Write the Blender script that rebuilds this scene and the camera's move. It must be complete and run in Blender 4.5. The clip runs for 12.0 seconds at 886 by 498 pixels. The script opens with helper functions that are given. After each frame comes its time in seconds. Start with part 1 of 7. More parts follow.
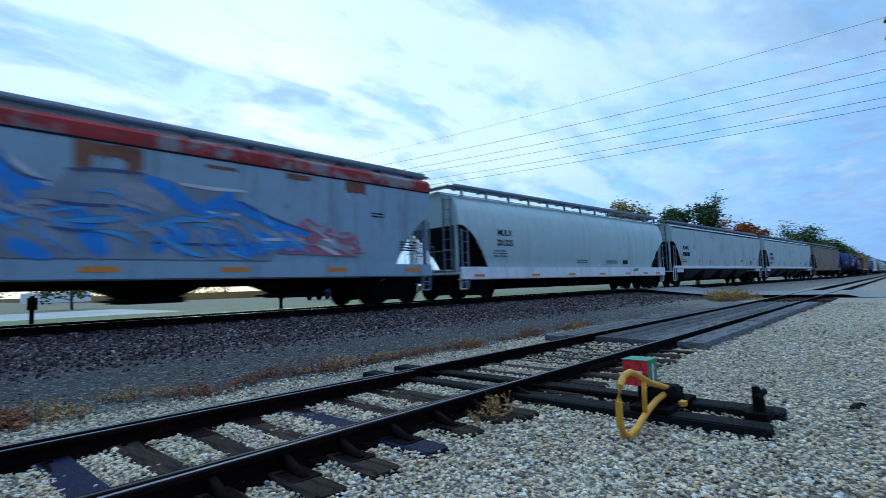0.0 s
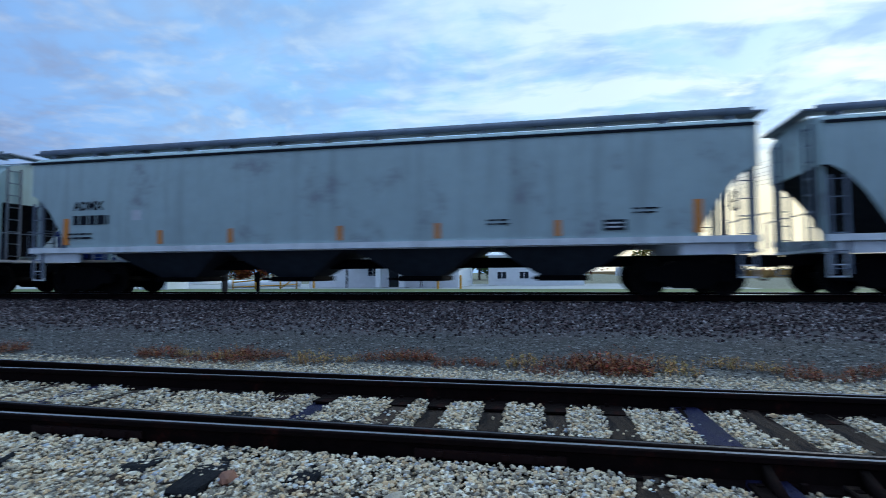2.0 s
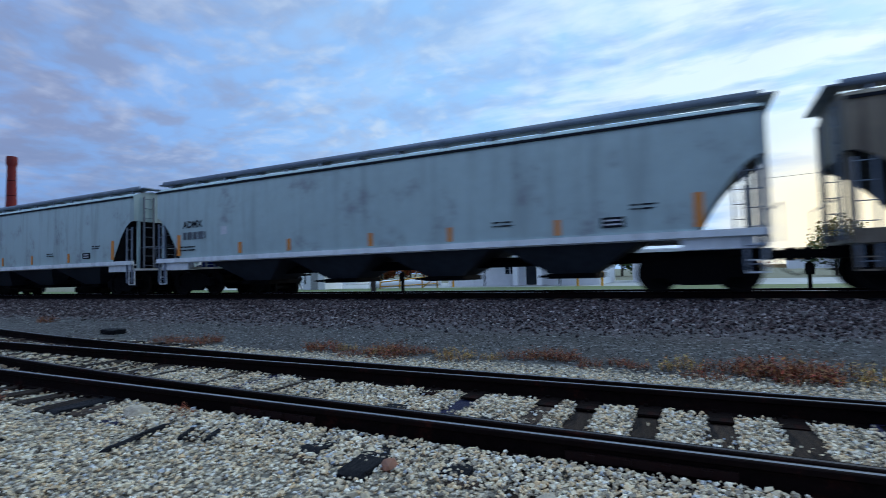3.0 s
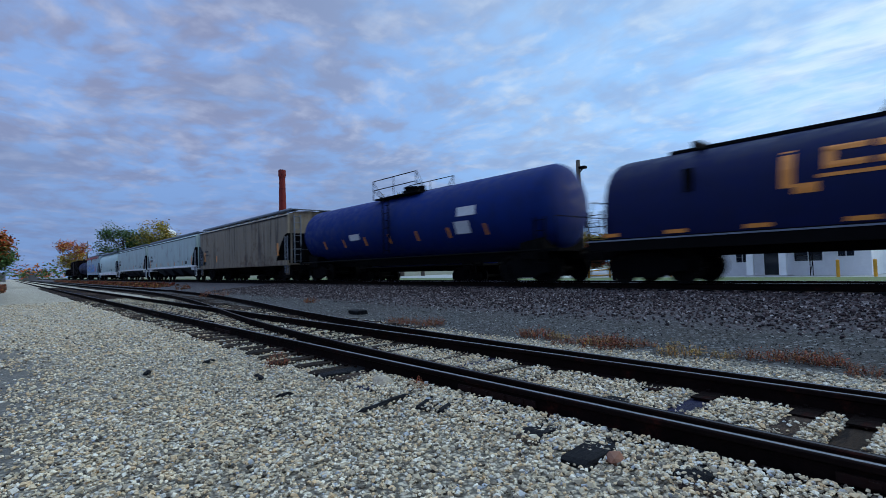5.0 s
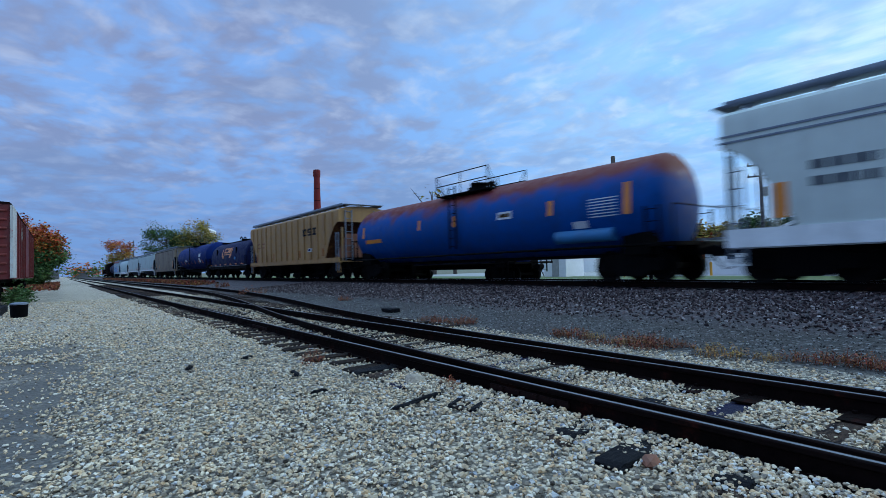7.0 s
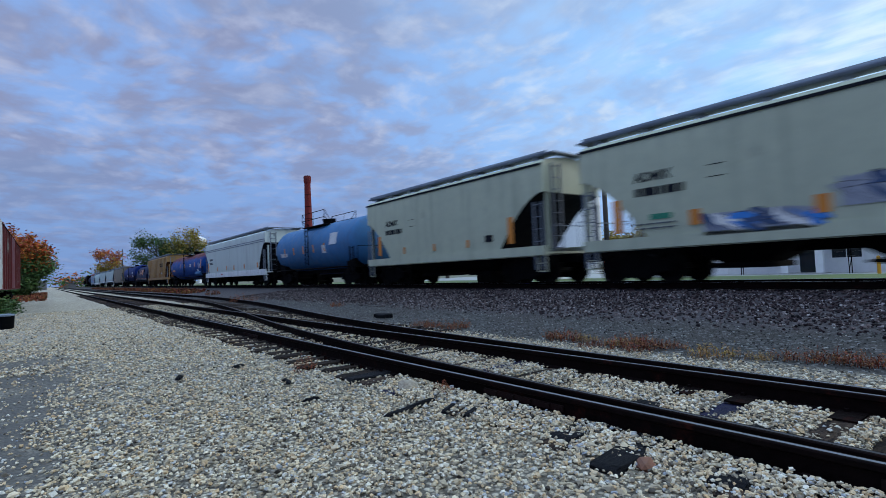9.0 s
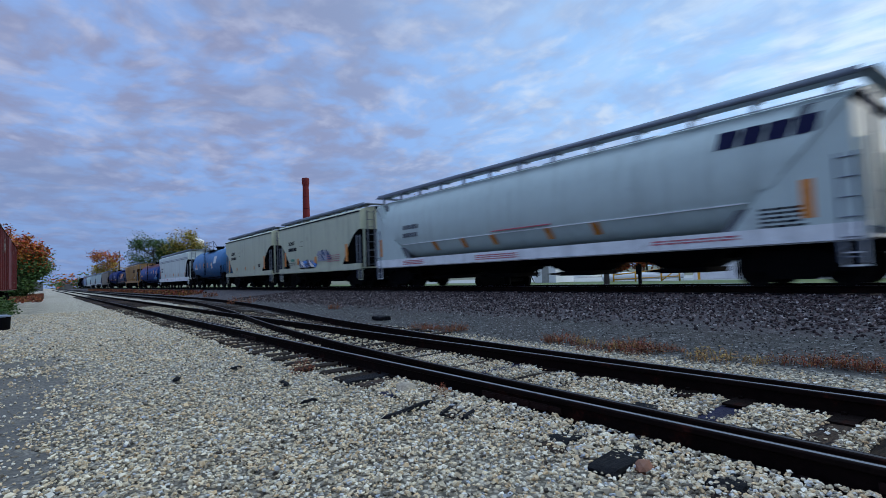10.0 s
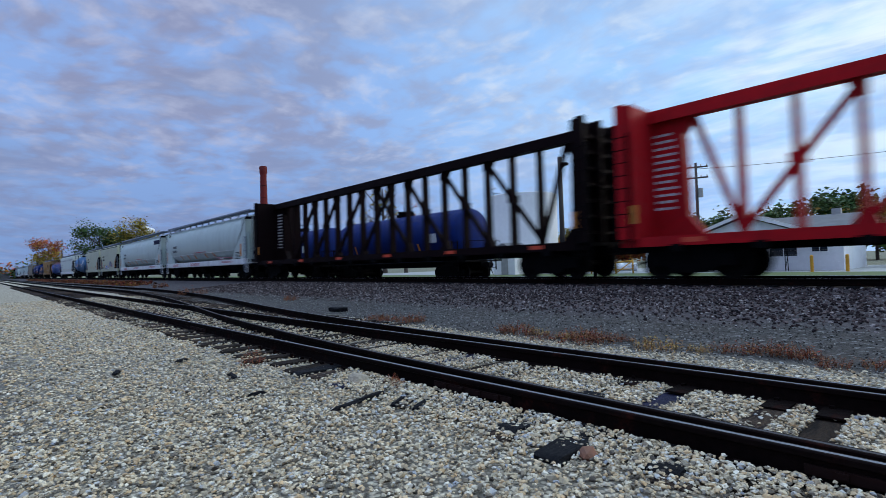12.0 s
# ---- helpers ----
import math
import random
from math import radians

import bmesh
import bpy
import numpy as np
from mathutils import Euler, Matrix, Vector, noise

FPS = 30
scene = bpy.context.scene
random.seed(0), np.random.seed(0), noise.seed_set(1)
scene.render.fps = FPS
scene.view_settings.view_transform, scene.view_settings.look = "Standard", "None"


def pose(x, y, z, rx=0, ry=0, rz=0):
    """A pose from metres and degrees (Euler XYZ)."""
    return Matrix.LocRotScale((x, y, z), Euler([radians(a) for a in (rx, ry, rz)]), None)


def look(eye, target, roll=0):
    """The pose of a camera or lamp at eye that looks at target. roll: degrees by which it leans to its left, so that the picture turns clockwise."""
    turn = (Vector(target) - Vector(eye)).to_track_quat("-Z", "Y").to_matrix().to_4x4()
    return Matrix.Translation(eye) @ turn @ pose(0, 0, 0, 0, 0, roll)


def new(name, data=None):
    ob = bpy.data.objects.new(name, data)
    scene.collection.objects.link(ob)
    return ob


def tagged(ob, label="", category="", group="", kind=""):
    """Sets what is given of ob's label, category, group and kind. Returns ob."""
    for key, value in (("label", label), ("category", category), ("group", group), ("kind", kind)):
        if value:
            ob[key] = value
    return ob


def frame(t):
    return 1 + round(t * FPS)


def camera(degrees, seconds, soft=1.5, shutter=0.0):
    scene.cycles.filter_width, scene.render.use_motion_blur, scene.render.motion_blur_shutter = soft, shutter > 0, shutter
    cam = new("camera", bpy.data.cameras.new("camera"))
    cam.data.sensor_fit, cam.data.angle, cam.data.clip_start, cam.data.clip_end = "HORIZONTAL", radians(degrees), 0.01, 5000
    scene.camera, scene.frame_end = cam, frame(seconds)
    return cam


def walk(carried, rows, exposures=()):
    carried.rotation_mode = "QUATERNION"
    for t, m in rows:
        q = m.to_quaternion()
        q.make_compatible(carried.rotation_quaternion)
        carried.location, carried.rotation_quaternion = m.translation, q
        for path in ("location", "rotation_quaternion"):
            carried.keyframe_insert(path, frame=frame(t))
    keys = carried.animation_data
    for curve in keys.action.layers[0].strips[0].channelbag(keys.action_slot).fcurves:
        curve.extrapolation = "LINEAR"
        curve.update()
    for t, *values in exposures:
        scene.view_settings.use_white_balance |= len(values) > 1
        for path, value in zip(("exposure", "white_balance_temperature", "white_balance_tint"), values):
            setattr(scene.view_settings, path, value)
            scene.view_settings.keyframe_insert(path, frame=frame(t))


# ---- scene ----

cam = camera(82.33, 12.0, soft=0.7, shutter=0.3)
PATH = [
    (0.0, pose(0.460, 0.480, 1.179, 94.10, 1.83, -47.35)),
    (0.5, pose(0.383, 0.492, 1.212, 93.88, 1.74, -38.02)),
    (1.0, pose(0.288, 0.482, 1.204, 93.28, 1.57, -21.42)),
    (1.5, pose(0.179, 0.445, 1.178, 92.96, 0.57, -2.09)),
    (2.0, pose(0.125, 0.488, 1.163, 92.68, 0.38, 10.99)),
    (2.5, pose(0.126, 0.466, 1.175, 92.67, 1.15, 18.18)),
    (3.0, pose(0.087, 0.454, 1.177, 92.69, 1.45, 26.32)),
    (3.5, pose(0.048, 0.400, 1.182, 91.90, 1.58, 35.62)),
    (5.5, pose(0.039, 0.377, 1.173, 92.28, 1.37, 50.89)),
    (6.0, pose(0.040, 0.379, 1.174, 92.23, 1.22, 52.08)),
    (6.5, pose(0.042, 0.372, 1.176, 92.20, 1.28, 52.62)),
    (7.0, pose(0.045, 0.379, 1.180, 91.96, 1.55, 52.95)),
    (9.0, pose(0.035, 0.394, 1.184, 92.42, 2.41, 52.08)),
    (9.5, pose(0.029, 0.385, 1.185, 92.57, 2.32, 51.76)),
    (10.0, pose(0.033, 0.385, 1.178, 92.73, 2.17, 51.84)),
    (10.5, pose(0.032, 0.384, 1.178, 92.40, 1.99, 52.20)),
    (11.0, pose(0.028, 0.390, 1.177, 91.93, 1.86, 51.98)),
    (11.5, pose(0.030, 0.403, 1.173, 91.61, 1.77, 50.18)),
    (12.0, pose(0.043, 0.471, 1.158, 91.66, 1.79, 47.46)),
]
EXPOSURES = [(0.0, 0.02, 5700, 2), (1.5, -0.02, 5850, 5), (3.0, 0.0, 6150, 9), (5.5, 0.0, 6350, 10), (6.0, 0.0, 6300, 10), (6.5, 0.05, 5750, 5), (7.2, 0.05, 5850, 5), (9.0, 0.06, 6400, 11), (12.0, 0.06, 6550, 13)]
walk(cam, PATH, EXPOSURES)

# ------------------------------------------------------------ node helpers
def graph(tree):
    nodes, links = tree.nodes, tree.links

    def N(kind, ins=None, **props):
        n = nodes.new(kind)
        for k, v in props.items():
            setattr(n, k, v)
        for k, v in (ins or {}).items():
            s = n.inputs[k]
            if isinstance(v, bpy.types.NodeSocket):
                links.new(v, s)
            else:
                s.default_value = v
        return n
    return N


def math_node(N, op, a, b=0.0, clamp=False):
    return N("ShaderNodeMath", {0: a, 1: b}, operation=op, use_clamp=clamp).outputs[0]


def ramp(N, fac, lo, hi, to0=0.0, to1=1.0):
    return N("ShaderNodeMapRange", {"Value": fac, "From Min": lo, "From Max": hi, "To Min": to0, "To Max": to1}, interpolation_type="SMOOTHSTEP").outputs[0]


def blend(N, fac, a, b, mode="MIX"):
    n = N("ShaderNodeMix", data_type="RGBA", blend_type=mode)
    for k, v in ((0, fac), (6, a), (7, b)):
        if isinstance(v, bpy.types.NodeSocket):
            n.id_data.links.new(v, n.inputs[k])
        else:
            n.inputs[k].default_value = v if k == 0 else (*v, 1) if len(v) == 3 else v
    return n.outputs[2]


# ------------------------------------------------------------ sky and sun
SUN_AZ, SUN_EL = radians(27), radians(18)      # right of +y, behind the cloud
SUN_DIR = Vector((math.sin(SUN_AZ) * math.cos(SUN_EL), math.cos(SUN_AZ) * math.cos(SUN_EL), math.sin(SUN_EL)))


def build_sky():
    world = bpy.data.worlds.new("overcast_sky")
    scene.world = world
    world.use_nodes = True
    tree = world.node_tree
    tree.nodes.clear()
    N = graph(tree)
    out = N("ShaderNodeOutputWorld")
    co = N("ShaderNodeTexCoord").outputs["Generated"]
    sky = N("ShaderNodeTexSky", sky_type="NISHITA", sun_disc=False, sun_elevation=SUN_EL, sun_rotation=SUN_AZ, air_density=1.2, dust_density=1.5, ozone_density=2.0)
    clear = blend(N, 1.0, sky.outputs[0], (0.085, 0.085, 0.085), "MULTIPLY")
    xyz = N("ShaderNodeSeparateXYZ", {0: co})
    up = math_node(N, "MAXIMUM", xyz.outputs[2], 0.0)
    den = math_node(N, "ADD", up, 0.17)
    flat = N("ShaderNodeCombineXYZ", {0: math_node(N, "DIVIDE", xyz.outputs[0], den), 1: math_node(N, "DIVIDE", xyz.outputs[1], den)}).outputs[0]
    warp = N("ShaderNodeTexNoise", {"Vector": flat, "Scale": 1.3, "Detail": 3.0})
    bent = blend(N, 0.30, flat, warp.outputs["Color"], "ADD")
    big = N("ShaderNodeTexNoise", {"Vector": bent, "Scale": 0.9, "Detail": 4.0, "Roughness": 0.5}).outputs["Fac"]
    small = N("ShaderNodeTexNoise", {"Vector": bent, "Scale": 4.6, "Detail": 6.0, "Roughness": 0.5}).outputs["Fac"]
    ripple = N("ShaderNodeTexNoise", {"Vector": bent, "Scale": 10.5, "Detail": 5.0, "Roughness": 0.5}).outputs["Fac"]
    other = N("ShaderNodeTexNoise", {"Vector": N("ShaderNodeMapping", {"Vector": bent, "Location": (7.3, 2.1, 4.0)}).outputs[0], "Scale": 6.4, "Detail": 5.0}).outputs["Fac"]
    mass = math_node(N, "ADD", math_node(N, "MULTIPLY", big, 0.30), math_node(N, "ADD", math_node(N, "MULTIPLY", small, 0.45), math_node(N, "MULTIPLY", ripple, 0.25)))
    toward = N("ShaderNodeVectorMath", {0: co, 1: SUN_DIR}, operation="DOT_PRODUCT").outputs["Value"]
    near = math_node(N, "MAXIMUM", toward, 0.0)
    glow = math_node(N, "MULTIPLY", math_node(N, "POWER", near, 3.7), ramp(N, up, 0.05, 0.26, 0.55, 1.0))
    core = math_node(N, "POWER", near, 45.0)
    side = ramp(N, toward, -0.1, 0.97)
    grey = blend(N, side, (0.255, 0.305, 0.49), (0.36, 0.58, 0.92))
    blue = blend(N, side, (0.27, 0.46, 0.88), (0.38, 0.72, 1.18))
    white = blend(N, side, (0.52, 0.585, 0.78), (0.76, 0.94, 1.05))
    base = blend(N, 0.85, clear, blue)
    # grey lumps of cloud, pale blue between them, a few lit edges
    body = blend(N, ramp(N, mass, 0.42, 0.58), base, grey)
    body = blend(N, math_node(N, "MULTIPLY", ramp(N, math_node(N, "ADD", math_node(N, "MULTIPLY", other, 0.6), math_node(N, "MULTIPLY", ripple, 0.4)), 0.46, 0.72), 0.62), body, white)
    body = blend(N, ramp(N, big, 0.52, 0.70, 0.0, 0.4), body, blend(N, side, (0.205, 0.285, 0.47), (0.27, 0.49, 0.78)))
    low = ramp(N, up, 0.0, 0.30, 1.0, 0.0)
    body = blend(N, math_node(N, "MULTIPLY", low, 0.70), body, blend(N, side, (0.155, 0.265, 0.52), (0.37, 0.62, 1.06)))
    wisp = N("ShaderNodeTexNoise", {"Vector": N("ShaderNodeMapping", {"Vector": bent, "Rotation": (0, 0, -0.5), "Scale": (0.8, 2.4, 1.0)}).outputs[0], "Scale": 1.25, "Detail": 6.0, "Roughness": 0.55}).outputs["Fac"]
    thin = ramp(N, math_node(N, "ADD", math_node(N, "MULTIPLY", wisp, 0.8), math_node(N, "MULTIPLY", other, 0.2)), 0.41, 0.58, 1.0, 0.05)
    veil = math_node(N, "MULTIPLY", math_node(N, "MULTIPLY", glow, 1.7), thin, clamp=True)
    body = blend(N, math_node(N, "MULTIPLY", veil, 0.85), body, (0.86, 1.0, 1.06))
    body = blend(N, math_node(N, "MULTIPLY", math_node(N, "MULTIPLY", core, 0.8), ramp(N, thin, 0.0, 1.0, 0.15, 1.0), clamp=True), body, (1.15, 1.2, 1.15))
    # warm light low under the cloud near the sun
    warm = N("ShaderNodeVectorMath", {0: co, 1: (math.sin(radians(18)), math.cos(radians(18)), 0.06)}, operation="DOT_PRODUCT").outputs["Value"]
    warm = math_node(N, "MULTIPLY", ramp(N, warm, 0.955, 0.995), ramp(N, up, 0.10, 0.24, 1.0, 0.0))
    body = blend(N, warm, body, (1.25, 1.12, 0.80))
    # an overcast sky is brightest overhead
    lift = ramp(N, up, 0.50, 0.92, 1.0, ZENITH)
    body = blend(N, 1.0, body, N("ShaderNodeCombineColor", {0: lift, 1: ramp(N, up, 0.50, 0.92, 1.0, ZENITH * 0.95), 2: ramp(N, up, 0.50, 0.92, 1.0, ZENITH * 0.80)}).outputs[0], "MULTIPLY")
    ground_side = ramp(N, xyz.outputs[2], -0.03, 0.0)
    body = blend(N, ground_side, (0.10, 0.11, 0.12), body)
    bg = N("ShaderNodeBackground", {"Color": body, "Strength": SKY_STRENGTH})
    tree.links.new(bg.outputs[0], out.inputs[0])


SKY_STRENGTH = 1.0
ZENITH = 3.0
build_sky()
sun = new("sun", bpy.data.lights.new("sun", "SUN"))
sun.data.energy, sun.data.angle, sun.data.color = 0.6, radians(20), (1.0, 0.95, 0.86)
sun.matrix_world = look(SUN_DIR * 100, (0, 0, 0))


# ------------------------------------------------------------ materials
def material(name, colour, rough=0.6, metal=0.0, grain=(8.0, 0.25), spots=None, bump=0.0, bump_scale=40.0, space="Object", streak=None, random_tint=0.0, island=0.0, stretch=(1, 1, 1), rough_var=0.15, spec=0.5):
    """Principled paint or earth: grain is (scale, contrast); spots (scale, low, high, colour) are stains; streak (amount, colour) runs downwards."""
    m = bpy.data.materials.new(name)
    m.use_nodes = True
    tree = m.node_tree
    N = graph(tree)
    bsdf = tree.nodes["Principled BSDF"]
    if space == "World":
        co = N("ShaderNodeNewGeometry").outputs["Position"]
    else:
        co = N("ShaderNodeTexCoord").outputs["Object"]
    if stretch != (1, 1, 1):
        co = N("ShaderNodeMapping", {"Vector": co, "Scale": stretch}).outputs[0]
    fine = N("ShaderNodeTexNoise", {"Vector": co, "Scale": grain[0], "Detail": 6.0, "Roughness": 0.65}).outputs["Fac"]
    wide = N("ShaderNodeTexNoise", {"Vector": co, "Scale": grain[0] * 0.11, "Detail": 3.0}).outputs["Fac"]
    both = math_node(N, "ADD", math_node(N, "MULTIPLY", fine, 0.6), math_node(N, "MULTIPLY", wide, 0.4))
    k = grain[1]
    dark = tuple(c * (1 - k) for c in colour)
    light = tuple(min(1.0, c * (1 + k)) for c in colour)
    col = blend(N, ramp(N, both, 0.32, 0.68), dark, light)
    if spots:
        sc, lo, hi, sp = spots
        mask = N("ShaderNodeTexNoise", {"Vector": co, "Scale": sc, "Detail": 7.0, "Roughness": 0.7}).outputs["Fac"]
        col = blend(N, ramp(N, mask, lo, hi), col, sp)
    if streak:
        run = N("ShaderNodeMapping", {"Vector": co, "Scale": (2.6, 2.6, 0.22)}).outputs[0]
        mask = N("ShaderNodeTexNoise", {"Vector": run, "Scale": 1.0, "Detail": 5.0, "Roughness": 0.6}).outputs["Fac"]
        col = blend(N, math_node(N, "MULTIPLY", ramp(N, mask, 0.46, 0.72), streak[0]), col, streak[1])
    if random_tint:
        r = N("ShaderNodeObjectInfo").outputs["Random"]
        v = N("ShaderNodeMapRange", {"Value": r, "To Min": 1 - random_tint, "To Max": 1 + random_tint}).outputs[0]
        col = N("ShaderNodeHueSaturation", {"Value": v, "Color": col}).outputs[0]
    if island:
        r = N("ShaderNodeNewGeometry").outputs["Random Per Island"]
        v = N("ShaderNodeMapRange", {"Value": r, "To Min": 1 - island, "To Max": 1 + island}).outputs[0]
        h = N("ShaderNodeMapRange", {"Value": math_node(N, "FRACT", math_node(N, "MULTIPLY", r, 7.31)), "To Min": 0.47, "To Max": 0.53}).outputs[0]
        col = N("ShaderNodeHueSaturation", {"Hue": h, "Value": v, "Color": col}).outputs[0]
    tree.links.new(col, bsdf.inputs["Base Color"])
    bsdf.inputs["Metallic"].default_value = metal
    bsdf.inputs["Specular IOR Level"].default_value = spec
    tree.links.new(ramp(N, fine, 0.3, 0.7, max(0.03, rough - rough_var), min(1.0, rough + rough_var)), bsdf.inputs["Roughness"])
    if bump:
        hgt = N("ShaderNodeTexNoise", {"Vector": co, "Scale": bump_scale, "Detail": 5.0, "Roughness": 0.6}).outputs["Fac"]
        tree.links.new(N("ShaderNodeBump", {"Strength": bump, "Distance": 0.02, "Height": hgt}).outputs[0], bsdf.inputs["Normal"])
    return m


RUST = (0.13, 0.045, 0.022)
DIRT = (0.06, 0.055, 0.05)
M = {}
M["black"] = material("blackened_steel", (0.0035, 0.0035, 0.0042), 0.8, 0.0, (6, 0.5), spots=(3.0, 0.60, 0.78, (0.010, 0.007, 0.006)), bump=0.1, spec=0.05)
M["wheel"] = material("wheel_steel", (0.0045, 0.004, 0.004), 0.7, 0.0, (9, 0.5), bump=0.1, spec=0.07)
M["grate"] = material("galvanised_walkway", (0.16, 0.19, 0.24), 0.55, 0.4, (20, 0.3))
M["rail_side"] = material("rusty_rail_web", (0.0065, 0.0038, 0.0036), 0.85, 0.0, (14, 0.5), spots=(4.0, 0.54, 0.80, (0.040, 0.010, 0.007)), bump=0.3, spec=0.04)
M["rail_top"] = material("polished_rail_head", (0.34, 0.40, 0.52), 0.34, 0.9, (3, 0.35), stretch=(0.4, 8, 1), rough_var=0.12)
M["rail_worn"] = material("worn_siding_rail_head", (0.17, 0.175, 0.20), 0.62, 0.45, (3, 0.35), stretch=(0.4, 8, 1), rough_var=0.12)
M["rail_dull"] = material("dull_rail_head", (0.05, 0.045, 0.05), 0.5, 0.5, (5, 0.4), stretch=(0.6, 8, 1), spec=0.3)
M["tie"] = material("weathered_sleeper_wood", (0.052, 0.034, 0.024), 0.95, 0.0, (14, 0.6), spots=(2.2, 0.44, 0.62, (0.008, 0.006, 0.007)), bump=0.9, bump_scale=30, random_tint=0.6, stretch=(6, 0.8, 6), spec=0.15)
M["tie_blue"] = material("blue_black_new_sleeper", (0.008, 0.008, 0.034), 0.7, 0.0, (14, 0.5), bump=0.6, bump_scale=24, stretch=(6, 0.8, 6), spec=0.2)
M["timber"] = material("creosoted_timber", (0.005, 0.005, 0.007), 0.8, 0.0, (14, 0.5), bump=0.7, bump_scale=24, stretch=(6, 0.8, 6), spec=0.15)
M["plank"] = material("grey_crossing_plank", (0.125, 0.122, 0.13), 0.9, 0.0, (12, 0.55), spots=(1.4, 0.46, 0.62, (0.035, 0.032, 0.034)), bump=0.6, bump_scale=26, random_tint=0.4, stretch=(0.8, 6, 6), spec=0.2)
def stone_material(name, stops, scale, rough=0.9):
    """Broken stones, each with a colour of its own from the mixture."""
    m = material(name, (0.5, 0.5, 0.5), rough, 0.0, (scale, 0.22), space="World", spec=0.2)
    tree = m.node_tree
    N = graph(tree)
    bsdf = tree.nodes["Principled BSDF"]
    grain = bsdf.inputs["Base Color"].links[0].from_socket
    mix = N("ShaderNodeValToRGB", {0: N("ShaderNodeNewGeometry").outputs["Random Per Island"]})
    els = mix.color_ramp.elements
    els[0].position, els[0].color = stops[0][0], (*stops[0][1], 1)
    els[1].position, els[1].color = stops[-1][0], (*stops[-1][1], 1)
    for p, c in stops[1:-1]:
        els.new(p).color = (*c, 1)
    double = blend(N, 1.0, grain, (2.0, 2.0, 2.0), "MULTIPLY")
    tree.links.new(blend(N, 1.0, mix.outputs[0], double, "MULTIPLY"), bsdf.inputs["Base Color"])
    return m


M["stone"] = stone_material("limestone_gravel", [(0.0, (0.056, 0.046, 0.038)), (0.08, (0.216, 0.184, 0.144)), (0.22, (0.432, 0.360, 0.256)), (0.40, (0.592, 0.488, 0.336)), (0.58, (0.560, 0.384, 0.216)), (0.74, (0.688, 0.592, 0.432)), (0.90, (0.720, 0.664, 0.560)), (1.0, (0.288, 0.312, 0.352))], 30)
M["chip"] = stone_material("grey_cinder_chips", [(0.0, (0.02, 0.018, 0.018)), (0.55, (0.07, 0.062, 0.058)), (0.85, (0.17, 0.155, 0.145)), (1.0, (0.50, 0.47, 0.43))], 30)
M["rock"] = material("tan_grey_rock", (0.40, 0.34, 0.26), 0.9, 0.0, (14, 0.3), spots=(9.0, 0.5, 0.7, (0.22, 0.17, 0.12)), bump=0.5, spec=0.2)
M["ballast"] = stone_material("dark_granite_ballast", [(0.0, (0.010, 0.008, 0.010)), (0.35, (0.038, 0.024, 0.026)), (0.62, (0.066, 0.046, 0.046)), (0.84, (0.165, 0.125, 0.120)), (1.0, (0.40, 0.36, 0.35))], 24)
M["yellow"] = material("chipped_yellow_paint", (0.62, 0.30, 0.02), 0.5, 0.0, (14, 0.2), spots=(16.0, 0.66, 0.74, RUST), bump=0.1)
M["red"] = material("red_target_enamel", (0.55, 0.02, 0.025), 0.35, 0.0, (8, 0.12))
M["redref"] = material("red_orange_reflector", (0.62, 0.06, 0.02), 0.4, 0.0, (10, 0.12))
M["green"] = material("green_target_enamel", (0.01, 0.20, 0.11), 0.35, 0.0, (8, 0.12))
M["white"] = material("white_enamel", (0.75, 0.75, 0.74), 0.4, 0.0, (8, 0.08))
M["orange"] = material("orange_reflector", (0.62, 0.21, 0.02), 0.4, 0.0, (10, 0.12))
M["ink"] = material("dark_lettering", (0.012, 0.014, 0.020), 0.7, 0.0, (14, 0.2), spec=0.1)
M["faded"] = material("faded_dark_lettering", (0.10, 0.115, 0.13), 0.7, 0.0, (9, 0.4), spots=(2.5, 0.5, 0.7, (0.24, 0.27, 0.28)), spec=0.1)
# near-black for the hoppers' end undersides: shade below the slopes put into the colour
M["slope_shade"] = material("shaded_slope_sheet", (0.006, 0.007, 0.010), 0.8, 0.0, (5, 0.4), spec=0.1)
M["navyink"] = material("navy_lettering", (0.014, 0.016, 0.060), 0.6, 0.0, (9, 0.3), spec=0.1)
M["rustdark"] = material("dark_rusted_slope_sheet", (0.075, 0.030, 0.014), 0.85, 0.0, (5, 0.5), spots=(1.6, 0.5, 0.7, (0.16, 0.075, 0.025)), spec=0.1)
M["paleink"] = material("pale_lettering", (0.55, 0.57, 0.6), 0.6, 0.0, (14, 0.15))
M["pink"] = material("red_stencil", (0.45, 0.10, 0.12), 0.6, 0.0, (14, 0.25))
M["sillwhite"] = material("white_sill_paint", (0.72, 0.76, 0.77), 0.5, 0.0, (5, 0.12), spots=(1.6, 0.60, 0.8, (0.30, 0.29, 0.27)), streak=(0.25, DIRT))
M["mulx"] = material("pale_grey_hopper_paint", (0.43, 0.56, 0.55), 0.5, 0.0, (3, 0.06), spots=(0.5, 0.55, 0.8, (0.29, 0.31, 0.32)), streak=(0.18, DIRT), bump=0.02, bump_scale=3)
M["admx"] = material("scuffed_grey_hopper_paint", (0.37, 0.475, 0.475), 0.5, 0.0, (2.5, 0.08), spots=(0.7, 0.52, 0.70, (0.22, 0.235, 0.255)), streak=(0.30, (0.12, 0.12, 0.125)), bump=0.02, bump_scale=3)
M["rustgrey"] = material("stained_brown_grey_paint", (0.20, 0.165, 0.118), 0.7, 0.0, (3, 0.18), spots=(0.45, 0.52, 0.66, (0.10, 0.060, 0.036)), streak=(0.95, (0.030, 0.019, 0.014)), bump=0.03, bump_scale=4)
